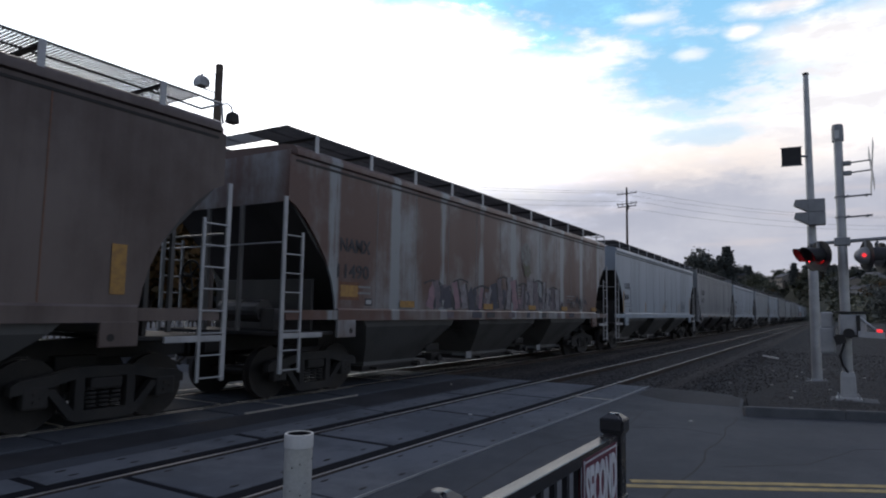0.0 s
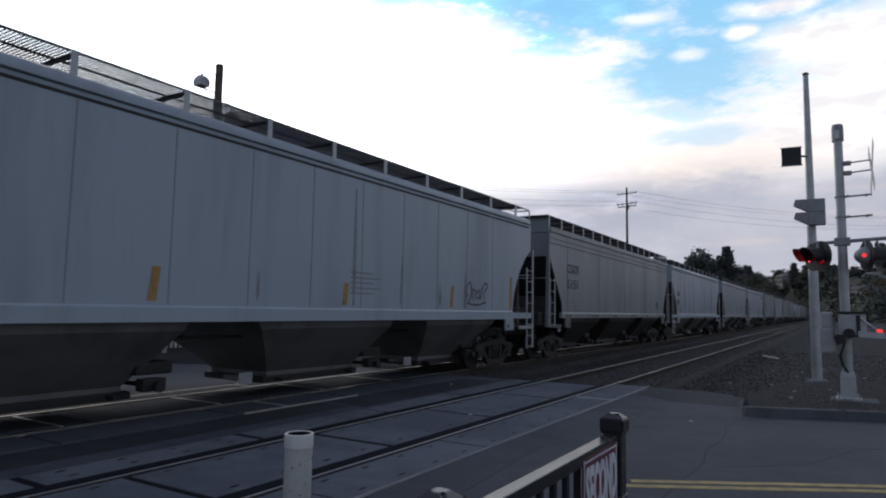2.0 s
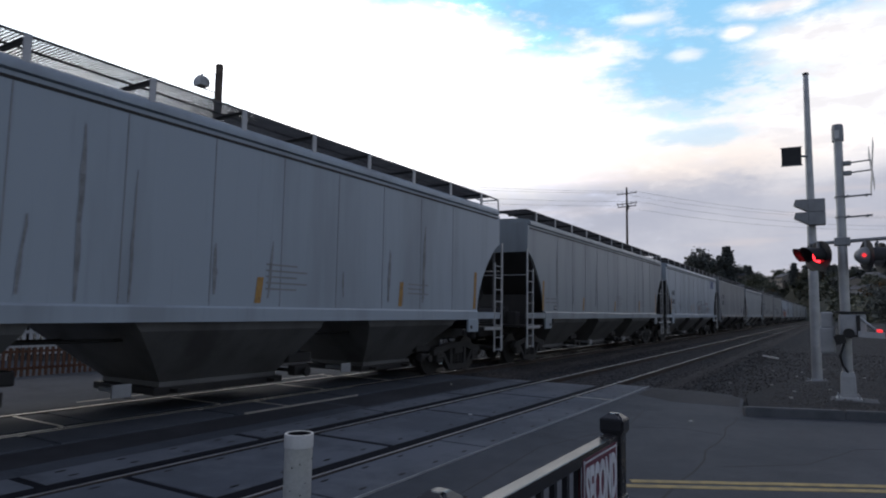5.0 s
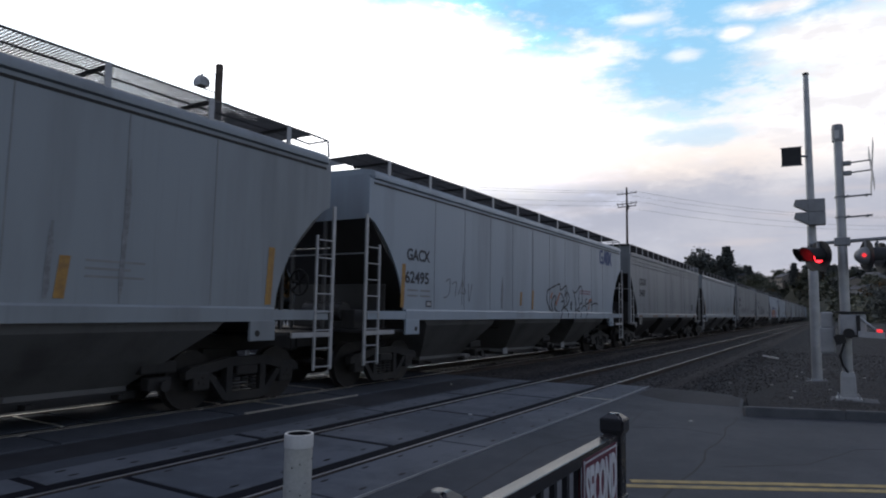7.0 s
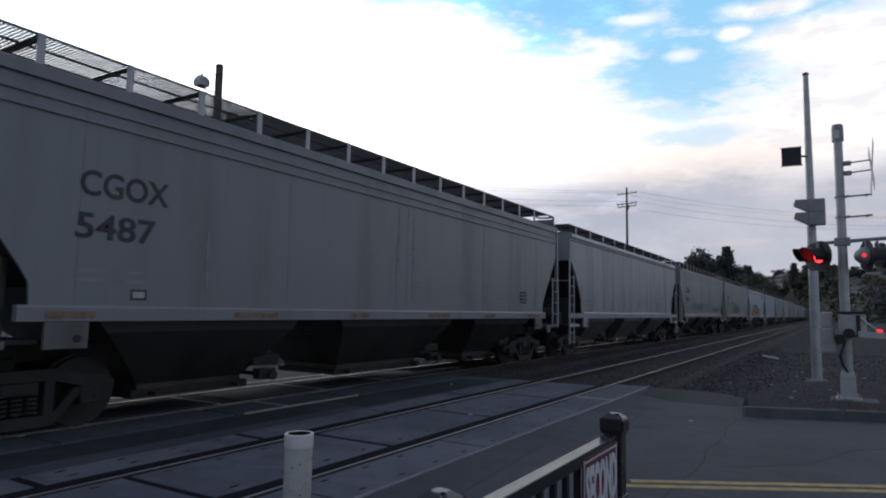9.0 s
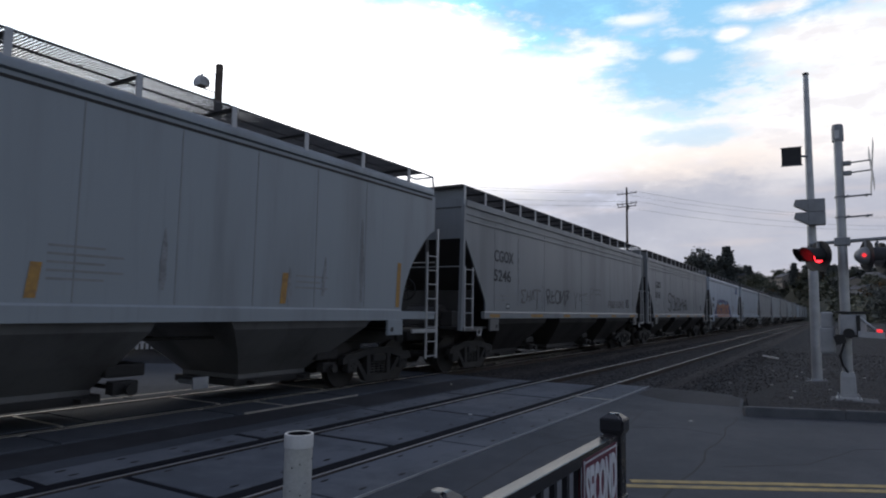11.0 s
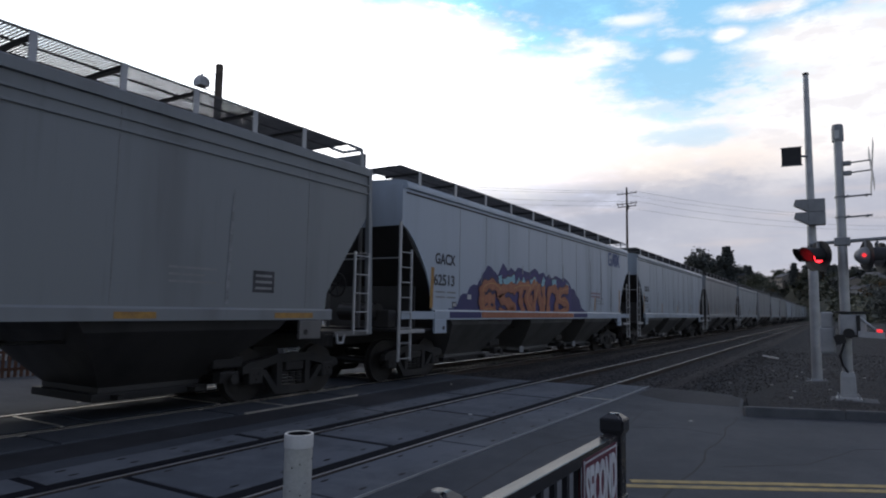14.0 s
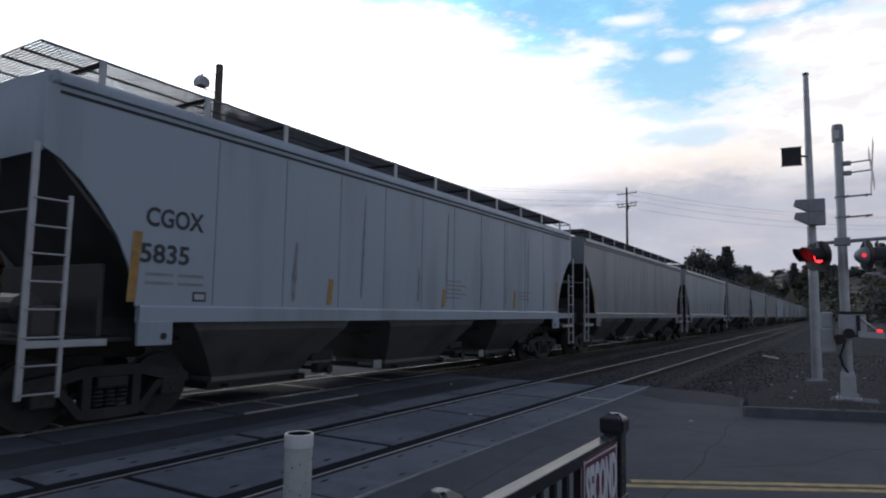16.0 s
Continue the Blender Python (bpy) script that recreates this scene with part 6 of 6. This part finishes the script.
flood_pole()
PP = power_pole(129.2, 35.2, 27.3, -15, "tall wooden power pole with crossarms and insulators")
PP2 = power_pole(182.0, -16.0, 26.0, -15, "tall wooden power pole with crossarms")
lines = thing("power_lines", "thin black overhead power lines", "power line")
for dz, dy in ((-1.0, -2.0), (-1.0, 2.0), (-3.1, -2.1), (-3.7, 1.9)):
    wire("power_line", (129.2, 35.2 + dy, 27.3 + dz), (182.0, -16.0 + dy, 26.0 + dz), 1.6, lines, 0.018)
    wire("power_line", (129.2, 35.2 + dy, 27.3 + dz), (60.0, 112.0 + dy, 30 + dz), 2.0, lines, 0.018)


# ---- trees ----
def leaf_material(name, a, b):
    n = Nodes(name)
    geo = n.add("ShaderNodeNewGeometry")
    col = n.mix(geo.outputs["Random Per Island"], a, b)
    n.put(n.bsdf, "Subsurface_Weight", 0.0)
    return n.done(col, 0.75)


# dark, green and conifer tones are lifted and greyed to paint in distance haze
LEAF_DARK_HAZED = leaf_material("dark_foliage_hazed", (0.062, 0.07, 0.067), (0.115, 0.122, 0.108))
LEAF_MID = leaf_material("green_foliage_hazed", (0.055, 0.064, 0.046), (0.12, 0.122, 0.08))
LEAF_AUTUMN = leaf_material("autumn_foliage", (0.045, 0.04, 0.014), (0.17, 0.085, 0.022))
LEAF_CONIFER = leaf_material("conifer_foliage_hazed", (0.05, 0.058, 0.058), (0.09, 0.1, 0.092))
BARK = worn("bark", (0.04, 0.03, 0.024), (0.09, 0.07, 0.055), 0.95)


def tree(h, w, leaves, material, seed, label, kind_of_tree="broad", leaf=0.3):
    """Tapered trunk, limbs and a crown of separate leaf sprays."""
    rng = random.Random(seed)
    t = thing("tree" if h > 4.5 else "shrub", label, "tree" if h > 4.5 else "shrub")
    bm = bmesh.new()
    top = h * (0.95 if kind_of_tree == "conifer" else 0.7)
    rows = []
    for i in range(7):
        s = i / 6
        r = (0.022 * h + 0.02) * (1 - 0.88 * s)
        ox, oy = 0.03 * h * math.sin(s * 3 + seed), 0.03 * h * math.sin(s * 2.3 + seed * 2)
        rows.append([(ox + r * math.cos(a), oy + r * math.sin(a), -0.3 + (top + 0.3) * s) for a in [k * math.pi / 4 for k in range(8)]])
    loft(bm, rows)
    lobes = []
    if kind_of_tree == "conifer":
        for k in range(34):
            s = 0.1 + 0.88 * k / 33
            a = k * 2.4
            reach = w / 2 * (1 - s) ** 0.8 * rng.uniform(0.65, 1.1) + 0.12
            z = h * s
            tip = Vector((reach * math.cos(a), reach * math.sin(a), z - reach * 0.25))
            bar(bm, (0, 0, z), tip, 0.006 * h * (1 - s) + 0.012, 4, 0.006)
            for q in (0.35, 0.65, 0.95):
                lobes.append((tip * q + Vector((0, 0, z * (1 - q))), 0.09 * w + 0.18 * reach, 0.05 * h))
    else:
        for k in range(15):
            a = k * 2.4 + rng.uniform(-0.3, 0.3)
            s = 0.25 + 0.6 * rng.random()
            reach = w / 2 * rng.uniform(0.45, 0.95)
            start = Vector((0, 0, top * s * 0.9))
            tip = Vector((reach * math.cos(a), reach * math.sin(a), min(h * 0.92, top * s + reach * rng.uniform(0.5, 1.1))))
            bar(bm, start, tip, 0.008 * h, 5, 0.004 * h)
            lobes.append((tip, w * rng.uniform(0.12, 0.2), h * rng.uniform(0.08, 0.14)))
            lobes.append((start.lerp(tip, 0.6), w * rng.uniform(0.1, 0.16), h * rng.uniform(0.07, 0.11)))
        lobes.append((Vector((0, 0, h * 0.88)), w * 0.2, h * 0.12))
    part("trunk", bm, BARK, t)
    verts, faces = [], []
    for i in range(leaves):
        c, rw, rh = rng.choice(lobes)
        d = Vector((rng.gauss(0, 0.55), rng.gauss(0, 0.55), rng.gauss(0, 0.55)))
        p = c + Vector((d.x * rw, d.y * rw, d.z * rh))
        s = leaf * rng.uniform(0.5, 1.2)
        u = Vector((rng.uniform(-1, 1), rng.uniform(-1, 1), rng.uniform(-0.7, 0.7))).normalized()
        v = u.cross(Vector((rng.uniform(-1, 1), rng.uniform(-1, 1), rng.uniform(-1, 1)))).normalized()
        b = len(verts)
        verts += [p - u * s * 0.5, p + v * s * 0.3, p + u * s * 0.5, p - v * s * 0.3]
        faces.append((b, b + 1, b + 2, b + 3))
    me = bpy.data.meshes.new("crown")
    me.from_pydata([tuple(q) for q in verts], [], faces)
    me.materials.append(material)
    crown = new("crown", me)
    crown.parent = t
    return t


def track_gap(x, y):
    """How far a place lies from the line midway between the tracks."""
    return abs(y - bend(x)[0] - (NEAR_RAIL + FAR_RAIL + GAUGE) / 2)


def hill_height(x, y):
    s = min(1.0, max(0.0, (x - 205 + 0.25 * abs(y - 20)) / 175))
    s = s * s * (3 - 2 * s)
    away = min(1.0, max(0.0, (track_gap(x, y) - 5.5) / 6.0))
    s *= away * away * (3 - 2 * away)
    return -0.1 - 0.5 * (1 - away) + 17.0 * s + 2.5 * s * noise.noise((x / 60, y / 60, 0.3)) - 3.5 * min(1, max(0, (x - 400) / 300))


def hill():
    bm = bmesh.new()
    xs = [200 + 12 * i for i in range(60)]
    ys = [-420 + 15 * i for i in range(56)]
    grid = [[bm.verts.new((x, y, hill_height(x, y) if -410 < y < 400 else -0.5)) for y in ys] for x in xs]
    for i in range(len(xs) - 1):
        for j in range(len(ys) - 1):
            bm.faces.new((grid[i][j], grid[i + 1][j], grid[i + 1][j + 1], grid[i][j + 1]))
    ob = part("ground_hill", bm, HILL_EARTH, smooth=True)
    tagged(ob, "low wooded hillside beyond the tracks", "hill", kind="structure")


hill()
FAR_LABEL = "dark leafy tree on the distant hillside"
PROTOS = [
    tree(13, 9, 2300, LEAF_DARK_HAZED, 11, FAR_LABEL, leaf=1.15),
    tree(11, 10, 2300, LEAF_MID, 12, "green leafy tree on the distant hillside", leaf=1.15),
    tree(17, 11, 4200, LEAF_CONIFER, 13, "tall dark conifer on the distant hillside", "conifer", leaf=1.25),
    tree(9, 9, 900, LEAF_AUTUMN, 14, "autumn-tinted tree on the distant hillside", leaf=0.9),
]
rng = random.Random(77)
places = [(317, 53, 0, 1.5), (320, 50.5, 0, 1.3), (322, 58, 0, 1.1), (327, 42, 2, 1.1), (329, 45.5, 2, 0.85), (308, 70, 2, 0.95), (313, 60, 0, 0.9)]
for i in range(40):
    places.append((340 + 2 * (i % 7), 70 - i * 2.6 + rng.uniform(-1, 1), rng.choice((0, 0, 1, 1, 3, 0, 2)), rng.uniform(0.5, 0.8)))
for i in range(95):
    x = rng.uniform(215, 420)
    span = x * 0.27
    y = rng.uniform(-0.09 * x, 0.26 * x)
    k = rng.choice((0, 0, 1, 1, 2, 3, 0))
    places.append((x, y, k, rng.uniform(0.45, 0.8)))
for i in range(46):
    x = rng.uniform(335, 430)
    places.append((x, x * rng.uniform(-0.03, 0.085), rng.choice((0, 1, 1, 0, 2, 3)), rng.uniform(0.45, 0.75)))
used = set()
for x, y, k, s in places:
    if track_gap(x, y) < 9.5:
        continue
    m = pose(x, y, hill_height(x, y), 0, 0, rng.uniform(0, 360))
    if k not in used:
        used.add(k)
        t = PROTOS[k]
        t.matrix_basis = m
    else:
        t = copy_thing(PROTOS[k], m)
    t.scale = (s, s, s)
    tagged(t, group="trees on the hill")

# low growth that fills the hillside
verts, faces = [], []
for i in range(16000):
    x = rng.uniform(205, 430)
    y = rng.uniform(-0.12 * x, 0.3 * x)
    if track_gap(x, y) < 8.5:
        continue
    z = hill_height(x, y) + rng.uniform(0.1, 2.6)
    s = rng.uniform(0.5, 1.5)
    u = Vector((rng.uniform(-1, 1), rng.uniform(-1, 1), rng.uniform(-0.7, 0.7))).normalized() * s
    v = u.cross(Vector((rng.uniform(-1, 1), rng.uniform(-1, 1), rng.uniform(-1, 1)))).normalized() * s * 0.7
    p = Vector((x, y, z))
    b = len(verts)
    verts += [tuple(p - u), tuple(p + v), tuple(p + u), tuple(p - v)]
    faces.append((b, b + 1, b + 2, b + 3))
for i in range(7000):
    x = rng.uniform(262, 400)
    y = rng.uniform(-0.04 * x, 0.1 * x)
    if track_gap(x, y) < 7.0:
        continue
    z = hill_height(x, y) + rng.uniform(0.1, 2.4)
    s = rng.uniform(0.5, 1.5)
    u = Vector((rng.uniform(-1, 1), rng.uniform(-1, 1), rng.uniform(-0.7, 0.7))).normalized() * s
    v = u.cross(Vector((rng.uniform(-1, 1), rng.uniform(-1, 1), rng.uniform(-1, 1)))).normalized() * s * 0.7
    p = Vector((x, y, z))
    b = len(verts)
    verts += [tuple(p - u), tuple(p + v), tuple(p + u), tuple(p - v)]
    faces.append((b, b + 1, b + 2, b + 3))
me = bpy.data.meshes.new("undergrowth")
me.from_pydata(verts, [], faces)
me.materials.append(LEAF_MID)
tagged(new("undergrowth", me), "dense low bushes covering the hillside", "bushes", kind="stuff")

# ---- houses on the hill ----
HOUSE_WALLS = [worn("pale_siding", (0.27, 0.275, 0.28), (0.36, 0.36, 0.355), 0.8), worn("grey_siding", (0.2, 0.21, 0.23), (0.27, 0.28, 0.29), 0.8), worn("tan_siding", (0.26, 0.23, 0.19), (0.33, 0.29, 0.25), 0.8)]
SHINGLE = worn("grey_shingle", (0.08, 0.08, 0.085), (0.14, 0.14, 0.145), 0.9)
GLASS_DARK = worn("dark_window_glass", (0.02, 0.022, 0.026), (0.03, 0.033, 0.038), 0.12, 0, 2, 9, 0.0)


def house(x, y, z, w, d, h, turn, wall_mat, label):
    o = thing("house", label, "house", pose(x, y, z, 0, 0, turn), "houses on the hill")
    w, d, h = w * 0.75, d * 0.75, h * 0.8
    bm = bmesh.new()
    prism(bm, [(-w / 2, -2), (w / 2, -2), (w / 2, h), (0, h + w * 0.22), (-w / 2, h)], "y", -d / 2, d / 2)
    part("wall", bm, wall_mat, o)
    for s in (-1, 1):
        bm = bmesh.new()
        prism(bm, [(0, h + w * 0.22 + 0.02), (s * (w / 2 + 0.5), h - 0.2), (s * (w / 2 + 0.5), h + 0.05), (0, h + w * 0.22 + 0.3)], "y", -d / 2 - 0.4, d / 2 + 0.4)
        part("roof", bm, SHINGLE, o)
    for k in range(3):
        for f in range(2 if h > 4.5 else 1):
            bm = bmesh.new()
            xx = -w / 2 + w * (k + 0.5) / 3
            box(bm, xx - 0.6, xx + 0.6, -d / 2 - 0.06, -d / 2 + 0.02, 1.0 + f * 2.7, 2.3 + f * 2.7)
            win = part("window", bm, GLASS_DARK, o)
            bm = bmesh.new()
            box(bm, xx - 0.7, xx + 0.7, -d / 2 - 0.1, -d / 2 - 0.005, 0.85 + f * 2.7, 0.98 + f * 2.7)
            part("sill", bm, WHITE_STRIPE, win)
            bm = bmesh.new()
            yy = -d / 2 + d * (k + 0.5) / 3
            box(bm, -w / 2 - 0.06, -w / 2 + 0.02, yy - 0.6, yy + 0.6, 1.0 + f * 2.7, 2.3 + f * 2.7)
            part("window", bm, GLASS_DARK, o)


for i, (x, y, w, d, h) in enumerate(((330, 30, 10, 8, 4.2), (335, 24, 9, 8, 5.4), (340, 14, 10, 8, 5.2), (300, 16, 10, 8, 4.0), (290, 9, 11, 8, 3.8), (318, 6, 9, 8, 5.2), (262, 12, 12, 9, 3.6), (345, -4, 10, 8, 5), (310, -8, 11, 8, 4.4),
                                     (285, -10, 10, 8, 4.6), (330, -16, 10, 8, 5.4), (350, 36, 9, 8, 5), (270, -3, 14, 9, 3.4), (338, 9, 11, 8, 4.6), (352, 3, 12, 8, 4.4), (349, 14, 10, 8, 5.2), (362, 9, 12, 9, 4.8), (372, 20, 11, 8, 5), (366, -2, 12, 8, 4.6), (384, 12, 12, 9, 5.2), (390, 25, 11, 8, 5))):
    if track_gap(x, y) < 11.5:
        continue
    house(x, y, hill_height(x, y), w, d, h, -75 + 23 * (i % 4), HOUSE_WALLS[i % 3], ("pale sided house with grey roof on the hill", "grey sided house with dark roof on the hill", "tan sided house with grey roof on the hill")[i % 3])

# ---- belt of shrubs and the picket fence behind the train ----
BELT = [
    tree(6.4, 5.2, 7000, LEAF_AUTUMN, 31, "autumn-coloured small tree behind the tracks", leaf=0.52),
    tree(6.2, 5.0, 7000, LEAF_MID, 32, "green small tree behind the tracks", leaf=0.52),
    tree(4.4, 4.8, 6200, LEAF_DARK_HAZED, 33, "dense dark green shrub behind the tracks", leaf=0.5),
]
used = set()
for i in range(64):
    x = 1.0 + i * 1.45 + rng.uniform(-0.6, 0.6)
    y = rng.uniform(22.5, 27.5) + 0.05 * x
    k = rng.choice((0, 1, 2, 2, 0))
    s = rng.uniform(0.8, 1.15)
    m = pose(x, y, -0.1, 0, 0, rng.uniform(0, 360))
    if k not in used:
        used.add(k)
        t = BELT[k]
        t.matrix_basis = m
    else:
        t = copy_thing(BELT[k], m)
    t.scale = (s, s, s * rng.uniform(0.9, 1.1) * (1.1 if x < 16 else 1.0))
    tagged(t, group="shrubs behind the tracks")

pf = thing("picket_fence", "white painted picket fence behind the tracks", "fence")
first = None
for i in range(110):
    m = pose(4.0 + i * 0.19, 20.4, 0)
    if first is None:
        bm = bmesh.new()
        prism(bm, [(-0.05, 0.1), (0.05, 0.1), (0.05, 0.97), (0, 1.05), (-0.05, 0.97)], "y", -0.012, 0.012)
        first = part("picket", bm, PVC_CLEAN, pf, at=m)
    else:
        again("picket", first, pf, m)
for z in (0.3, 0.72):
    bm = bmesh.new()
    box(bm, 3.9, 25.0, 20.415, 20.46, z, z + 0.09)
    part("fence_rail", bm, PVC_CLEAN, pf)
for i in range(9):
    bm = bmesh.new()
    box(bm, 4.0 + i * 2.6, 4.12 + i * 2.6, 20.465, 20.58, -0.2, 1.0, 0.01)
    part("fence_post", bm, PVC_CLEAN, pf)

gf = thing("low_fence", "low dark brown slatted fence behind the tracks", "fence")
first = None
for i in range(30):
    m = pose(5.6 + i * 0.13, 15.6, 0)
    if first is None:
        bm = bmesh.new()
        box(bm, -0.03, 0.03, -0.012, 0.012, -0.05, 0.62)
        first = part("slat", bm, RUST_EDGE, gf, at=m)
    else:
        again("slat", first, gf, m)
for z in (0.12, 0.5):
    bm = bmesh.new()
    box(bm, 5.5, 9.5, 15.615, 15.66, z, z + 0.06)
    part("fence_rail", bm, RUST_EDGE, gf)

# ---- sided building beyond the shrubs ----
bl = thing("sided_building", "pale horizontally sided building behind the shrubs", "building", pose(6.0, 31.0, -0.1))
bm = bmesh.new()
box(bm, -16, 6, 0, 9, -0.2, 6.2)
wall_part = part("wall", bm, HOUSE_WALLS[1], bl)
first = None
for i in range(24):
    m = pose(0, 0, 0.15 + i * 0.25)
    if first is None:
        bm = bmesh.new()
        prism(bm, [(-0.035, 0.0), (-0.004, 0.0), (-0.004, 0.24), (-0.012, 0.24)], "x", -16, 6)
        first = part("siding_board", bm, HOUSE_WALLS[0], wall_part, at=m)
    else:
        again("siding_board", first, wall_part, m)
bm = bmesh.new()
prism(bm, [(-0.6, 6.2), (9.6, 6.2), (4.5, 8.6)], "x", -16.5, 6.5)
part("roof", bm, SHINGLE, bl)
for x in (-12, -8, -4, 0, 3.5):
    bm = bmesh.new()
    box(bm, x - 0.6, x + 0.6, -0.09, -0.04, 3.4, 4.9)
    w = part("window", bm, GLASS_DARK, bl)
    bm = bmesh.new()
    box(bm, x - 0.72, x + 0.72, -0.12, -0.045, 3.26, 3.38)
    part("sill", bm, WHITE_STRIPE, w)

# ---- near bushes by the signal, and litter ----
bushes = [tree(3.6, 4.0, 4200, LEAF_DARK_HAZED, 51, "dark dense bush beside the road", leaf=0.2)]
bushes[0].matrix_basis = pose(46, -9.2, -0.1)
for x, y, s in ((52, -7.0, 1.2), (60, -12.5, 1.5), (75, -9, 1.3), (90, -6, 1.5)):
    t = copy_thing(bushes[0], pose(x, y, -0.1, 0, 0, 40 * x))
    t.scale = (s, s, s)


def litter():
    st = thing("litter_stick", "pale splintered board lying on the gravel", "litter")
    bm = bmesh.new()
    strip(29.9, 2.55, 28.4, 1.9, 0.06, -0.085, -0.03, bm)
    part("board", bm, PVC_CLEAN, st)
    r = random.Random(6)
    for i in range(16):
        x, y = r.uniform(13.5, 24), r.uniform(-3.0, 2.6)
        if x < 12.2 + (1.24 - y) * 0.56:
            continue
        o = thing("litter_scrap", "small pale scrap of litter on the gravel", "litter", pose(x, y, 0.115 if (y < 1.0 and x < 17) else -0.05, 0, 0, r.uniform(0, 180)), "litter on the gravel")
        bm = bmesh.new()
        box(bm, -0.035, 0.035, -0.012, 0.012, -0.01, 0.008 + r.uniform(0, 0.01), 0.003)
        part("scrap", bm, PVC, o)
    for x, y in ((8.9, 4.9), (12.2, 7.2), (10.4, 1.9)):
        o = thing("litter_scrap", "small pale scrap of litter on the road", "litter", pose(x, y, -0.006, 0, 0, 30 * x), "litter on the road")
        bm = bmesh.new()
        box(bm, -0.03, 0.03, -0.015, 0.015, 0.0, 0.012, 0.003)
        part("scrap", bm, PVC, o)


litter()


def grime(car, L, seed, posts):
    """Dark run-down streaks beside the welded posts, wider where water has stood."""
    r = random.Random(seed)
    bm = bmesh.new()
    for x in posts:
        if r.random() < 0.4:
            continue
        x += r.uniform(-0.25, 0.25)
        z0 = 1.64 + r.uniform(0.0, 0.25)
        z1 = z0 + r.choice((0.5, 0.8, 1.1, 1.9)) * r.uniform(0.8, 1.2)
        lean = r.uniform(-0.03, 0.08)
        w = r.uniform(0.014, 0.04)
        n = 7
        rows = []
        for k in range(n + 1):
            t = k / n
            ww = w * (0.25 + 1.1 * math.sin(math.pi * (0.15 + 0.8 * t))) * r.uniform(0.7, 1.3)
            xx, zz = x + lean * t + r.uniform(-0.008, 0.008), z0 + (z1 - z0) * t
            rows.append([(xx - ww, -0.0065, zz), (xx + ww, -0.0065, zz), (xx + ww, -0.0045, zz), (xx - ww, -0.0045, zz)])
        loft(bm, rows)
    tagged(part("grime_streak", bm, GRIME, car, "dark grimy run-down streaks"), kind="stuff")


GRIME = worn("grime_run", (0.17, 0.172, 0.175), (0.28, 0.29, 0.302), 0.75, 0, 5, 40)
for i, (car, spec) in enumerate(zip(CARS, FLEET)):
    if 20 < spec[2] < 300:
        if spec[0] == "A":
            grime(car, 17.75, 60 + i, [2.5 + 1.41 * k for k in range(10)] + [6.2, 9.4, 13.1])
        else:
            grime(car, 17.45, 60 + i, [1.65 + 3.54 * k for k in range(1, 5)] + [3.4, 8.1, 14.2])
# this car's end sills stop at the jack pads
for o in list(CARS[12].children):
    if o.name.startswith("sill_end") and o.data.vertices[0].co.x < 2:
        bpy.data.objects.remove(o)


def motions():
    steps = [i * 0.5 for i in range(33)]
    for car, spec in zip(CARS, FLEET):
        L = 17.75 if spec[0] == "A" else 17.45
        walk(car, [(t, car_pose(spec[2] - SPEED * t, L)) for t in steps])
    # wheels roll
    ticks = [i / 30 for i in range(481)]
    for car, spec in zip(CARS, FLEET):
        if spec[2] < 245:
            for o in car.children_recursive:
                if o.name.startswith("wheelset"):
                    x = o.location.x
                    walk(o, [(t, pose(x, 0, 0.457, 0, -math.degrees(SPEED * t / 0.457), 0)) for t in ticks])
    # flashers: the added half-lit discs turn out and back, by turns, to imitate flashing
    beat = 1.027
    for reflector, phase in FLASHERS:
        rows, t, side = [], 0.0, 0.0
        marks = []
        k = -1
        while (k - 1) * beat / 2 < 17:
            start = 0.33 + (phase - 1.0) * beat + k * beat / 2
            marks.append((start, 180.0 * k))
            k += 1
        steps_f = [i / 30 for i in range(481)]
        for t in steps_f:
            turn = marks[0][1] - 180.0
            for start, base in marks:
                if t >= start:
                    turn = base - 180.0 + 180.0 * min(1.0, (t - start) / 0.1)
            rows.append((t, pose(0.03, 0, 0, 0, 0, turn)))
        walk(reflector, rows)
    walk(CLOUDS, [(0.0, pose(0, 0, 0, 0, 0, 0)), (16.0, pose(0, 0, 0, 0, 0, 1.25))])


motions()
